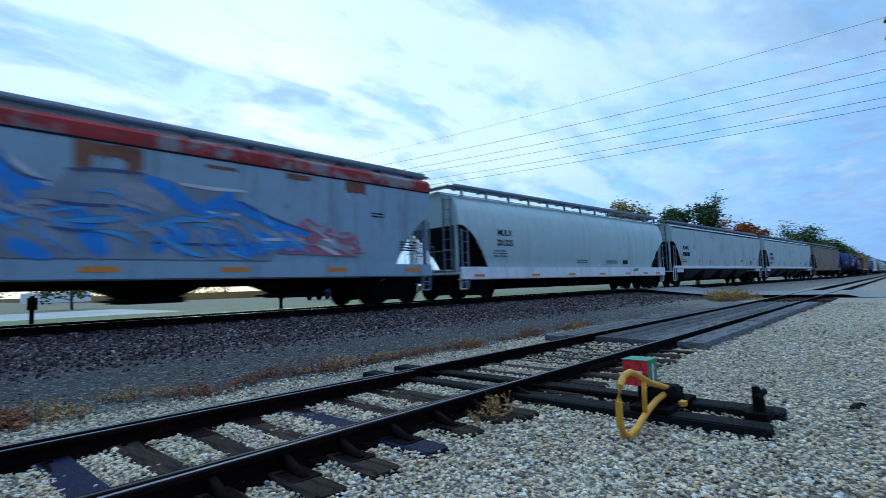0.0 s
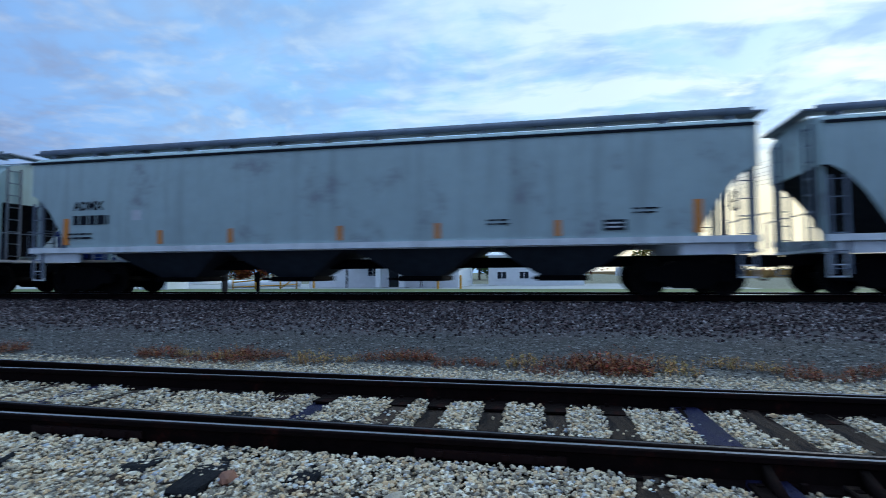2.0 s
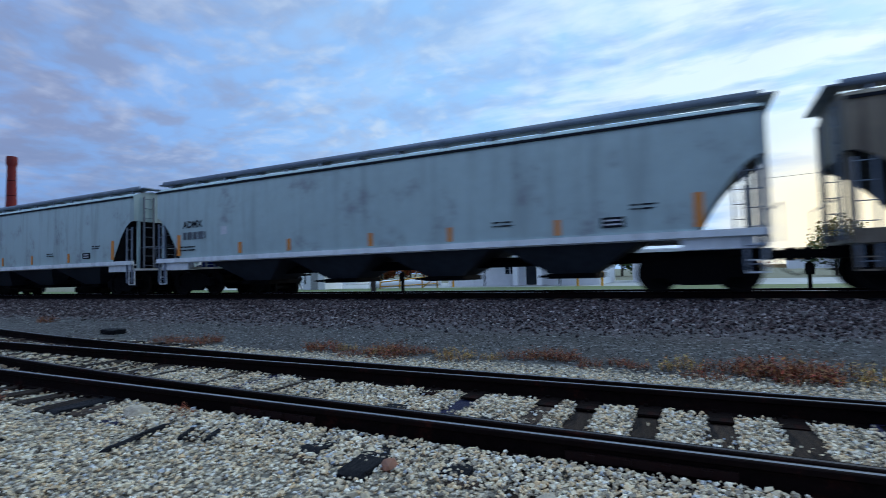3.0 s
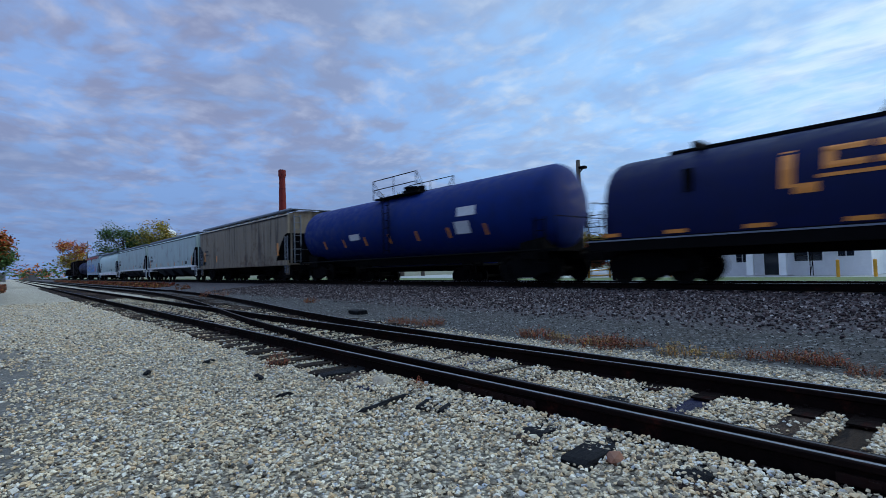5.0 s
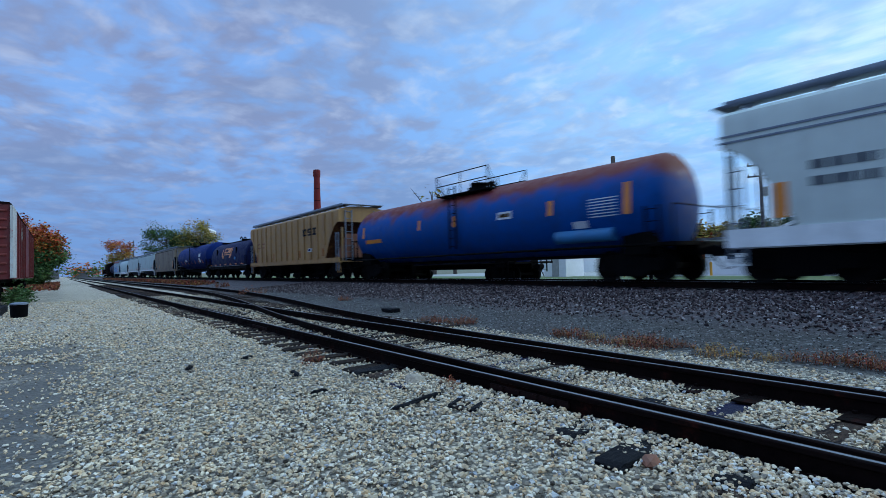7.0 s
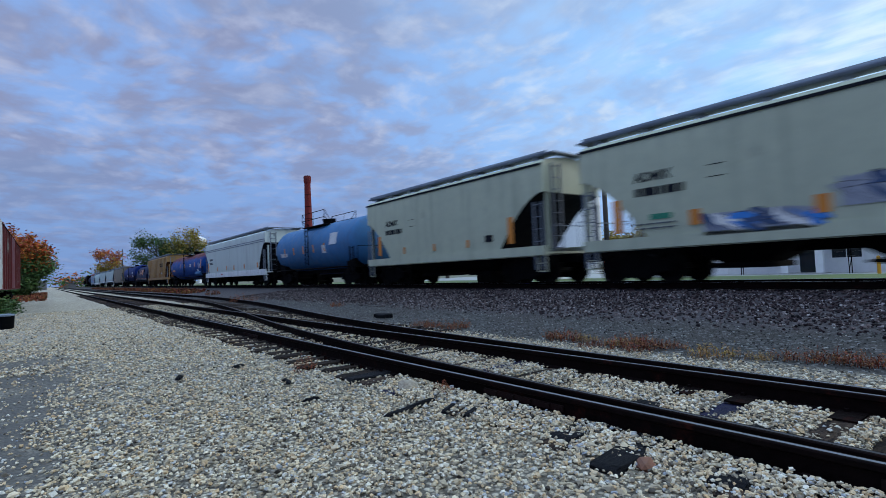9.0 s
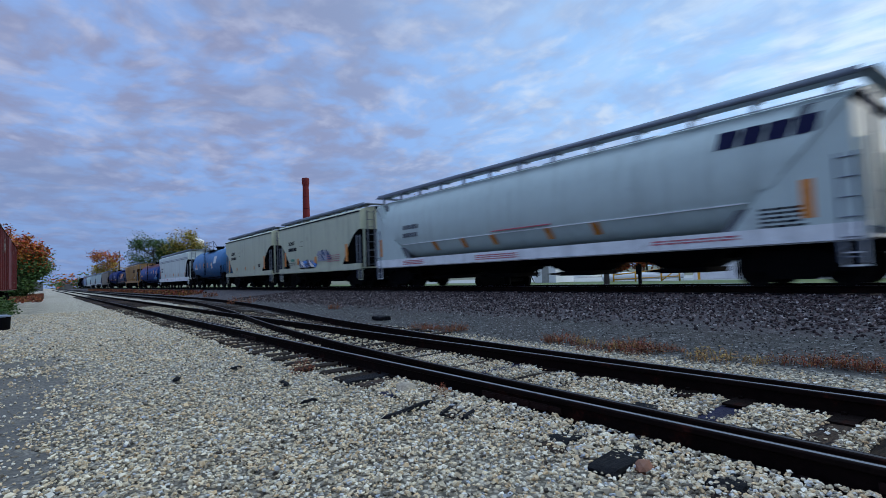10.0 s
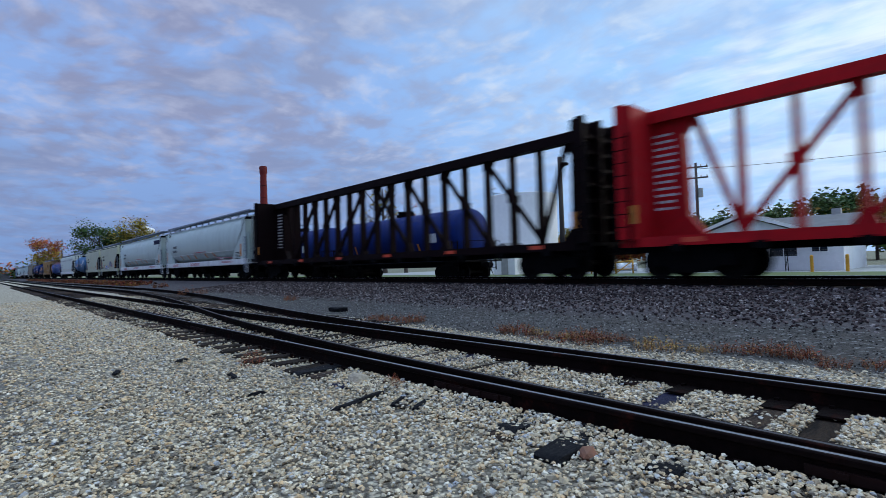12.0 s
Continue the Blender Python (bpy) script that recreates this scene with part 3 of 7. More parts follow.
def build_tracks():
    xs = [-330, -200] + [-120 + 3 * i for i in range(34)] + [-18 + 1.2 * i for i in range(20)] + [6, 12, 30, 60, 120, 250, 400]
    xd = [x for x in xs if x < 4.9]
    build_rail("rail", [(x, SIDE_Y) for x in xs], 0.17, "rusty siding rail with a dull head", "rail_worn")
    far = [(x, SIDE_Y + GAUGE + spread(x)) for x in xs]
    build_rail("rail", far, 0.17, "rusty curved stock rail of the turnout", "rail_worn")
    # closure rails, kept a flangeway apart from the stock rails at the points
    build_rail("rail", [(x, SIDE_Y + GAUGE - max(0.0, 0.068 - spread(x))) for x in xd], 0.163, "straight closure rail of the turnout", "rail_worn")
    build_rail("rail", [(x, SIDE_Y + max(spread(x), 0.068)) for x in xd], 0.163, "curved closure rail of the turnout", "rail_dull")
    # guard rails near the frog
    build_rail("guard_rail", [(-16, SIDE_Y + 0.16), (-15.4, SIDE_Y + 0.115), (-12, SIDE_Y + 0.115), (-11.4, SIDE_Y + 0.16)], 0.165, "short guard rail beside the stock rail", "rail_dull")
    for dy in (-GAUGE / 2, GAUGE / 2):
        build_rail("rail", [(x, MAIN_Y + dy + drift(x)[0]) for x in [-900, -300, 0] + list(range(3, 130, 3)) + [300, 900]], RAIL_TOP, "bright main line rail on a ballast bank", "rail_top")


def board_shape(lx, ly, lz, seed):
    """A worn timber with split, uneven ends; its top at z 0."""
    r = random.Random(seed)
    s = Shape()
    rings = []
    for y in (-ly / 2, -ly / 2 + 0.04, -ly * 0.2, ly * 0.2, ly / 2 - 0.04, ly / 2):
        d = [r.uniform(-0.012, 0.012) for _ in range(8)]
        e = 0.010 if abs(y) > ly / 2 - 0.01 else 0.0
        rings.append([(-lx / 2 + d[0] + e, y + d[4] * 2, -lz), (-lx / 2 + d[1] + e, y + d[5] * 2, -0.016 - e), (-lx / 2 + 0.016 + e, y, d[2] * 0.4 - e), (lx / 2 - 0.016 - e, y, d[3] * 0.4 - e), (lx / 2 + d[4] - e, y + d[6] * 2, -0.016 - e), (lx / 2 + d[5] - e, y + d[7] * 2, -lz)])
    s.loft(rings)
    s.s = []
    return s


TIES = []


def build_sleepers():
    bed = thing("siding_sleepers", "weathered wooden sleepers sunk in white gravel", "sleepers", kind="structure")
    rnd = random.Random(5)
    kinds = [shared("sleeper%d" % i, lambda i=i: board_shape(0.225, 2.6, 0.16, i), M["tie"]) for i in range(5)]
    blues = [shared("blue_sleeper%d" % i, lambda i=i: board_shape(0.23, 2.6, 0.16, 60 + i), M["tie_blue"]) for i in range(2)]
    longs = [shared("long_sleeper%d" % i, lambda i=i: board_shape(0.235, 3.6, 0.16, 20 + i), M["tie"]) for i in range(3)]
    plate = shared("tie_plate", lambda: Shape().box(-0.09, 0.09, -0.16, 0.16, 0, 0.016).box(-0.07, -0.03, -0.11, -0.075, 0.016, 0.045).box(0.03, 0.07, 0.075, 0.11, 0.016, 0.045), M["rail_side"])
    places = [4.1, 3.6, 3.11, 2.64, 2.21, 1.74, 1.28, 0.68, 0.22, -0.28, -0.76, -1.1, -1.8, -2.25]
    rows = [29.8 - 0.51 * i for i in range(51)] + places + [-2.8 - 0.505 * i for i in range(140)]
    brace = shared("rail_brace", lambda: Shape().box(-0.10, 0.10, -0.30, -0.06, 0, 0.018).prism([(-0.02, 0.018), (0.02, 0.018), (0.02, 0.03), (-0.02, 0.03)], -0.27, -0.05).loft([[(-0.022, -0.26, 0.018), (0.022, -0.26, 0.018), (0.022, -0.26, 0.03), (-0.022, -0.26, 0.03)], [(-0.022, -0.045, 0.018), (0.022, -0.045, 0.018), (0.022, -0.04, 0.11), (-0.022, -0.04, 0.11)]]), M["rail_side"])
    slide = shared("slide_plate", lambda: Shape().box(-0.085, 0.085, -0.14, 0.14, 0, 0.014).box(-0.05, -0.02, 0.09, 0.12, 0.014, 0.034), M["rail_side"])
    for x in rows:
        off = spread(x)
        turnout = -24 < x < 1
        me = rnd.choice(longs if turnout and off > 0.5 else kinds * 9 + blues) if x not in (1.28, -1.8) else blues[0]
        ln = 3.6 if turnout and off > 0.5 else 2.6
        y = SIDE_Y - (0.52 if x > -4.6 else 0.54) + ln / 2 + rnd.uniform(-0.09, 0.07)
        if not (9.3 < x < 19.5):
            TIES.append((x, y + ln / 2))
            part("sleeper", me, None, bed, at=pose(x, y, rnd.uniform(0.0, 0.018) + (0.022 if x > 0.5 else 0.018 if x < -4.6 else 0.0), 0, rnd.uniform(-1.5, 1.5), rnd.uniform(-1.2, 1.2)))
            if -12 < x < 8:
                part("tie_plate", plate, None, bed, at=pose(x, SIDE_Y, 0.0))
        if 1.2 < x < 4.9:
            part("rail_brace", brace, None, bed, at=pose(x, SIDE_Y, 0.02))
        if -2.5 < x < 4.9:
            part("rail_brace", brace, None, bed, at=pose(x, SIDE_Y + GAUGE + off, 0.02, 0, 0, 180))
            part("slide_plate", slide, None, bed, at=pose(x, SIDE_Y + 0.22, 0.02))
            part("slide_plate", slide, None, bed, at=pose(x, SIDE_Y + GAUGE - 0.18, 0.02))
        if off > 2.0:
            part("sleeper", rnd.choice(kinds), None, bed, at=pose(x + 0.1, SIDE_Y + off + GAUGE / 2 + rnd.uniform(-0.06, 0.06), rnd.uniform(0, 0.012), 0, 0, rnd.uniform(-4, 0)))
    # four dark replacement timbers with splintered ends
    for x, y, a in ((-1.82, 3.50, 6), (-2.27, 3.72, 2), (-1.3, 3.75, 10), (-5.15, 3.62, 4)):
        part("sleeper", shared("dark_sleeper", lambda: board_shape(0.21, 1.25, 0.12, 40), M["timber"]), None, bed, "blackened split sleeper end", pose(x, y, 0.035, 0, 0, a))
    main = Shape()
    for i in range(420):
        x = -105 + i * 0.5
        main.box(x - 0.11, x + 0.11, MAIN_Y - 1.3 + drift(x)[0], MAIN_Y + 1.3 + drift(x)[0], 0.2, 0.41)
    solid("main_line_sleepers", main, M["timber"], "dark sleepers of the main line in ballast", "sleepers", kind="stuff")


def build_crossing():
    deck = thing("plank_crossing", "grey worn plank crossing laid over the siding", "crossing", kind="structure")
    rnd = random.Random(8)
    rows = [(SIDE_Y - 0.31, 0.42), (SIDE_Y + 0.30, 0.30), (SIDE_Y + 0.61, 0.30), (SIDE_Y + 0.92, 0.30), (SIDE_Y + 1.23, 0.28), (SIDE_Y + GAUGE + 0.31, 0.42), (SIDE_Y + GAUGE + 0.75, 0.42)]
    i = 0
    for y, w in rows:
        x = 9.45
        while x < 19:
            ln = 4.75
            part("plank", shared("plank%d" % (i % 4), lambda: Shape().loft([[(-2.36, a * 0.5, b) for a, b in ((-0.27, -0.15), (-0.27, -0.012), (-0.255, 0), (0.255, 0), (0.27, -0.012), (0.27, -0.15))], [(2.36, a * 0.5, b) for a, b in ((-0.27, -0.15), (-0.27, -0.012), (-0.255, 0), (0.255, 0), (0.27, -0.012), (0.27, -0.15))]]), M["plank"]), None, deck, at=pose(x + ln / 2, y, 0.118 + rnd.uniform(-0.016, 0.010), rnd.uniform(-0.6, 0.6), 0, rnd.uniform(-0.15, 0.15)) @ Matrix.Diagonal((1, w / 0.27, 1, 1)))
            x += ln + 0.02
            i += 1


# ------------------------------------------------------------ loose stones
def scatter(name, spots, sizes, mat, label, flatten=0.7, seed=3, corners=10, smooth=False):
    """Many broken stones as one mesh. spots: (n, 3) places; sizes: (n,)."""
    rng = np.random.default_rng(seed)
    temps = []
    for k in range(8):
        bm = bmesh.new()
        r = random.Random(k + seed)
        for j in range(corners):
            up, a = 1 - 2 * (j + 0.5) / corners, j * 2.39996
            d = Vector((math.sqrt(1 - up * up) * math.cos(a), math.sqrt(1 - up * up) * math.sin(a), up))
            d = (d + Vector((r.gauss(0, 1), r.gauss(0, 1), r.gauss(0, 1))) * 0.16).normalized()
            bm.verts.new(d * r.uniform(0.86, 1.05) * 0.5)
        got = bmesh.ops.convex_hull(bm, input=bm.verts)
        bmesh.ops.delete(bm, geom=[e for e in got["geom_interior"] if isinstance(e, bmesh.types.BMVert)], context="VERTS")
        bmesh.ops.triangulate(bm, faces=bm.faces)
        bm.verts.index_update()
        temps.append((np.array([v.co[:] for v in bm.verts]), np.array([[v.index for v in f.verts] for f in bm.faces])))
        bm.free()
    n = len(spots)
    kind = rng.integers(0, len(temps), n)
    vs, fs, base = [], [], 0
    for k, (tv, tf) in enumerate(temps):
        idx = np.where(kind == k)[0]
        m = len(idx)
        if not m:
            continue
        a = rng.uniform(0, 2 * np.pi, m)
        c, s = np.cos(a), np.sin(a)
        sc = sizes[idx, None] * rng.uniform(0.7, 1.3, (m, 3)) * np.array([1.15, 0.9, flatten])
        p = tv[None] * sc[:, None, :]
        tl = rng.uniform(-0.5, 0.5, m)
        ct, st = np.cos(tl), np.sin(tl)
        py, pz = p[..., 1] * ct[:, None] - p[..., 2] * st[:, None], p[..., 1] * st[:, None] + p[..., 2] * ct[:, None]
        q = np.stack([p[..., 0] * c[:, None] - py * s[:, None], p[..., 0] * s[:, None] + py * c[:, None], pz], -1) + spots[idx][:, None, :]
        vs.append(q.reshape(-1, 3))
        fs.append((tf[None] + (base + np.arange(m) * len(tv))[:, None, None]).reshape(-1, 3))
        base += m * len(tv)
    v, f = np.concatenate(vs), np.concatenate(fs)
    me = bpy.data.meshes.new(name)
    me.vertices.add(len(v))
    me.vertices.foreach_set("co", v.astype(np.float32).ravel())
    me.loops.add(f.size)
    me.loops.foreach_set("vertex_index", f.astype(np.int32).ravel())
    me.polygons.add(len(f))
    me.polygons.foreach_set("loop_start", np.arange(0, f.size, 3, dtype=np.int32))
    me.polygons.foreach_set("use_smooth", np.full(len(f), smooth))
    me.update(calc_edges=True)
    me.materials.append(mat)
    return tagged(new(name, me), label, "gravel", kind="stuff")


def build_stones():
    rng = np.random.default_rng(11)

    def field(n, x0, x1, y0, y1, keep=None):
        p = np.stack([rng.uniform(x0, x1, n), rng.uniform(y0, y1, n)], -1)
        return p if keep is None else p[keep(p)]
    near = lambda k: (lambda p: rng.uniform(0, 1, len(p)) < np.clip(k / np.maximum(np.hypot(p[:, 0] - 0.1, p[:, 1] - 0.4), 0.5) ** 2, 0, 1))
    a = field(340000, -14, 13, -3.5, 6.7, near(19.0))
    heap = field(5200, -4.7, 1.2, SIDE_Y - 0.5, SIDE_Y - 0.09)
    crib = field(15000, -6, 7, SIDE_Y + 0.20, SIDE_Y + 1.36)
    a = np.concatenate([a, heap, crib])
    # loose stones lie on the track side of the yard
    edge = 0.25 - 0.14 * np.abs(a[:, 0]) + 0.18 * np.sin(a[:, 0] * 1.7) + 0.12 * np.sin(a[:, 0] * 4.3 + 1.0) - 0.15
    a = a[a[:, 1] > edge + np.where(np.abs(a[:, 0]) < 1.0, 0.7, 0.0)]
    b = field(30000, -30, -8, -2, 6.4)
    c = field(19000, 8, 26, -2, 6.4)
    p = np.concatenate([a, b, c])
    bare = np.array([noise.noise((x * 0.35, y * 0.55, 3.0)) for x, y in p])
    p = p[~((bare > 0.22) & (p[:, 1] < 1.1) & (p[:, 0] < -2.8) & (rng.uniform(0, 1, len(p)) < 0.6))]
    bare = np.array([noise.noise((x * 0.8, y * 0.9, 5.0)) for x, y in p])
    p = p[~((p[:, 1] + bare < 0.35) & (p[:, 0] + bare < -3.6) & (p[:, 0] > -11) & (rng.uniform(0, 1, len(p)) < 0.8))]
    p = p[(np.abs(p[:, 1] - SIDE_Y) > 0.075) & ~((p[:, 1] > SIDE_Y) & (p[:, 1] < SIDE_Y + 0.17) & (p[:, 0] > -6)) & ~((p[:, 1] > SIDE_Y + 1.38) & (p[:, 1] < SIDE_Y + GAUGE + 0.09) & (p[:, 0] > -4))]
    on_deck = (p[:, 0] > 9.4) & (p[:, 0] < 19.1) & (p[:, 1] > SIDE_Y - 0.55) & (p[:, 1] < 6.1)
    p = p[~on_deck]
    edge = p[:, 1] + rng.normal(0, 0.22, len(p))
    p = p[edge < 6.55]
    # fewer stones on top of the sleepers' outer ends and none high on them
    tx = np.array([t[0] for t in TIES])
    gap = np.abs(p[:, 0][:, None] - tx[None]).min(1)
    which = np.abs(p[:, 0][:, None] - tx[None]).argmin(1)
    buried = rng.uniform(0, 1, len(tx)) < np.where(tx < -4.6, 0.12, np.where(tx < 0.5, 0.85, 0.15))
    outer = p[:, 1] < SIDE_Y
    # how much of each sleeper the gravel hides between the rails
    cover = np.where(tx < -1.2, rng.choice([0.05, 0.1, 0.4, 1.0], len(tx)), rng.choice([0.0, 0.01, 0.05], len(tx)))
    over = (gap < np.where(outer & (p[:, 0] < -4.6), 0.125, 0.088)) & (p[:, 1] > SIDE_Y - 0.50) & (p[:, 1] < SIDE_Y + 2.0) & ~(outer & buried[which])
    lump = np.array([noise.noise((x * 3.1, y * 3.1, 9.0)) for x, y in p]) * 0.5
    p = p[~over | (rng.uniform(0, 1, len(p)) < np.where(outer, np.where(p[:, 0] < -4.6, 0.05, 0.14), cover[which] + np.where(cover[which] < 0.99, lump, 0)))]
    gap = np.abs(p[:, 0][:, None] - tx[None]).min(1)
    sizes = rng.uniform(0.016, 0.041, len(p)) * np.where(rng.uniform(0, 1, len(p)) < 0.05, 1.5, 1.0) * np.where(np.hypot(p[:, 0], p[:, 1]) > 9, 1.25, 1.0)
    z = rng.uniform(-0.008, 0.018, len(p))
    between = (p[:, 1] > SIDE_Y - 0.5) & (p[:, 1] < SIDE_Y + 2.1)
    z = np.where(between & ~(p[:, 1] < SIDE_Y), rng.uniform(0.0, 0.026, len(p)), z)
    z = np.where(between & (p[:, 1] < SIDE_Y) & (p[:, 0] < 0.5), rng.uniform(0.0, 0.024, len(p)), z)
    z = np.where((p[:, 1] > SIDE_Y - 0.42) & (p[:, 1] < SIDE_Y) & (np.abs(p[:, 0] + 1.9) < 2.9), z + 0.05 * (1 - (SIDE_Y - p[:, 1]) / 0.42), z)
    z = np.where((p[:, 1] > SIDE_Y + 0.15) & (p[:, 1] < SIDE_Y + 1.4) & (gap > 0.12), z + 0.022, z)
    z = np.where(between & (p[:, 1] > SIDE_Y) & (gap < 0.112), rng.uniform(0.010, 0.032, len(p)), z)
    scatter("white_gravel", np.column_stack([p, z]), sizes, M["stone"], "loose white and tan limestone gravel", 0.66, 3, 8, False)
    q = field(54000, -33, 37, 9.0, 13.75)
    q = q[(q[:, 0] < 30.8)]
    q = q[rng.uniform(0, 1, len(q)) < np.clip((q[:, 1] - 9.0) / 1.6, 0.05, 1)]
    zz = np.array([profile(y) for y in q[:, 1]]) + rng.uniform(-0.005, 0.02, len(q))
    q[:, 1] += np.array([drift(x)[0] for x in q[:, 0]])
    scatter("dark_ballast", np.column_stack([q, zz]), rng.uniform(0.036, 0.078, len(q)), M["ballast"], "dark broken granite ballast on the bank", 0.8, 7, 7)
    r = field(18000, -22, 24, 6.5, 9.8)
    zz = np.array([profile(y, x) for x, y in r])
    scatter("pale_chips", np.column_stack([r, zz]), rng.uniform(0.012, 0.034, len(r)), M["chip"], "scattered grey stone chips on cinders", 0.7, 9, 6)


build_ground()
build_tracks()


# ------------------------------------------------------------ railway wagons
def wheel_shape():
    s = Shape()
    prof = ((0.02, 0.08), (0.12, 0.075), (0.15, 0.02), (0.38, 0.015), (0.41, 0.06), (0.455, 0.065), (0.46, -0.035), (0.49, -0.045), (0.49, -0.075), (0.40, -0.075), (0.37, -0.02), (0.15, -0.03), (0.10, -0.06), (0.02, -0.06))
    s.loft([[(r * math.cos(a), y, r * math.sin(a)) for r, y in prof] for a in (2 * math.pi * k / 24 for k in range(24))], cap=False, wrap=True)
    return s


def side_frame_shape():
    s = Shape()
    s.prism([(-1.12, 0.36), (-0.72, 0.34), (-0.42, 0.16), (0.42, 0.16), (0.72, 0.34), (1.12, 0.36), (1.12, 0.62), (0.80, 0.66), (0.36, 0.84), (-0.36, 0.84), (-0.80, 0.66), (-1.12, 0.62)], -0.07, 0.07)
    for x in (-0.89, 0.89):
        s.box(x - 0.16, x + 0.16, -0.12, 0.12, 0.33, 0.60)
    return s


def spring_shape():
    s = Shape()
    for x in (-0.2, 0, 0.2):
        s.tube([(x, 0, 0.22 + 0.06 * i) for i in range(6)], [0.085, 0.07, 0.085, 0.07, 0.085, 0.07], 10)
    return s


def truck(parent, x):
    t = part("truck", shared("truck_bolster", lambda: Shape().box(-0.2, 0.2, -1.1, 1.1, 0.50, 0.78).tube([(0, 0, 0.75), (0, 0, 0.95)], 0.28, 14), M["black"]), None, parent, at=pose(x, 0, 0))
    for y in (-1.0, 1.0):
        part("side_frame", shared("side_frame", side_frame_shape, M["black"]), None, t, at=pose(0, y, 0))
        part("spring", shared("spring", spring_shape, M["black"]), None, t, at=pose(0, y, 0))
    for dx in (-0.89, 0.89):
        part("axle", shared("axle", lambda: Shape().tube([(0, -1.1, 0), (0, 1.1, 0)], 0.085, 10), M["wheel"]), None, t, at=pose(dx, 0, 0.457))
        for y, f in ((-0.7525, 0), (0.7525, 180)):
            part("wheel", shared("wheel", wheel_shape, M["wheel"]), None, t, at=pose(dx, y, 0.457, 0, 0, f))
    return t


def coupler_shape():
    s = Shape()
    s.box(-0.55, 0.25, -0.09, 0.09, 0.74, 0.94)
    s.prism([(0.2, 0.70), (0.42, 0.68), (0.52, 0.78), (0.52, 0.92), (0.42, 1.0), (0.2, 0.98)], -0.17, 0.17)
    return s


def ladder_shape(h, rungs, w=0.42):
    s = Shape()
    for x in (-w / 2, w / 2):
        s.box(x - 0.03, x + 0.03, -0.02, 0.02, 0, h)
    for i in range(rungs):
        z = 0.12 + i * (h - 0.22) / max(1, rungs - 1)
        s.tube([(-w / 2, -0.02, z), (w / 2, -0.02, z)], 0.014, 6)
    return s


def running_gear(car, L, inset=2.2, sill=("black", 0.72, 1.0)):
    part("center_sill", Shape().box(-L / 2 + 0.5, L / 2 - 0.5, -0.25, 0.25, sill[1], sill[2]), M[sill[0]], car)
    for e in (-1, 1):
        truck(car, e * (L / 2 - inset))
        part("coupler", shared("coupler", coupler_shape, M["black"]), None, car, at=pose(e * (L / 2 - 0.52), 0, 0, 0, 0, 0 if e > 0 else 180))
        hose = [(e * (L / 2 - 0.45), 0.35, 0.75), (e * (L / 2 - 0.25), 0.33, 0.45), (e * (L / 2 - 0.05), 0.2, 0.33)]
        part("brake_hose", Shape().tube(hose, 0.025, 6), M["black"], car)


SECTIONS = {
    "flat": ((1.575, 1.30), (1.60, 1.9), (1.605, 2.6), (1.605, 3.6), (1.60, 4.00), (1.575, 4.10), (1.43, 4.20), (0.9, 4.32), (0, 4.38)),
    "round": ((1.46, 1.30), (1.54, 1.7), (1.60, 2.3), (1.595, 2.95), (1.53, 3.5), (1.38, 3.92), (1.06, 4.18), (0.6, 4.33), (0, 4.38)),
    "belly": ((0.85, 1.28), (1.18, 1.48), (1.44, 1.80), (1.58, 2.25), (1.60, 2.8), (1.56, 3.35), (1.42, 3.82), (1.10, 4.17), (0.6, 4.33), (0, 4.38)),
}
CROWN = 4.38


def hull(L, style, cut, end=0.75, z_low=2.95, pw=1.7, foot=None):
    """Body lofted along the wagon; towards the ends its floor slopes up."""
    sec = SECTIONS[style]
    if foot:
        k = (CROWN - foot) / (CROWN - sec[0][1])
        sec = tuple((y, CROWN - (CROWN - z) * k) for y, z in sec)
    xs, half = [], L / 2 - end
    d_list = [0, 0.04, 0.12] + [cut * (k / 9) for k in range(1, 10)] + [cut + 0.05]
    for d in d_list:
        xs.append((half - d, d))
    xs.sort()
    pos = xs
    allx = [(-x, d) for x, d in reversed(pos)] + [(-half * 0.35, 9), (0, 9), (half * 0.35, 9)] + pos
    rings = []
    for x, d in allx:
        zb = sec[0][1] if d >= cut else sec[0][1] + (z_low - sec[0][1]) * (1 - (d / cut) ** pw)
        tuck = 0.05 * max(0.0, 1 - d / 0.1) if d < 1 else 0.0
        right = [(x, y - tuck, max(z, zb)) for y, z in sec]
        left = [(x, -y, z) for _, y, z in reversed(right[:-1])]
        rings.append(right + left)
    s = Shape()
    s.loft(rings)
    m = len(rings[0])
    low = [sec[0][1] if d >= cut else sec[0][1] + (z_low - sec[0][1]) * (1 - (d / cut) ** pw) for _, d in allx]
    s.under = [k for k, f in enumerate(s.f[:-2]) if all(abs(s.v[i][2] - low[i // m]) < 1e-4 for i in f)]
    return s


def bay_shape(w=2.6, top=1.32, low=0.48, half=1.42):
    s = Shape()
    lo = 0.55
    s.loft([[(-w / 2, -half, top), (w / 2, -half, top), (w / 2, half, top), (-w / 2, half, top)], [(-w * 0.47, -half * 0.93, top - 0.2), (w * 0.47, -half * 0.93, top - 0.2), (w * 0.47, half * 0.93, top - 0.2), (-w * 0.47, half * 0.93, top - 0.2)],
            [(-lo, -0.62, low), (lo, -0.62, low), (lo, 0.62, low), (-lo, 0.62, low)]])
    s.s = []
    return s


def gate_shape():
    return Shape().box(-0.68, 0.68, -0.78, 0.78, 0.36, 0.50).box(-0.8, -0.68, -1.1, 1.1, 0.40, 0.46).tube([(0.2, -1.25, 0.45), (0.2, 0.8, 0.45)], 0.035, 8)


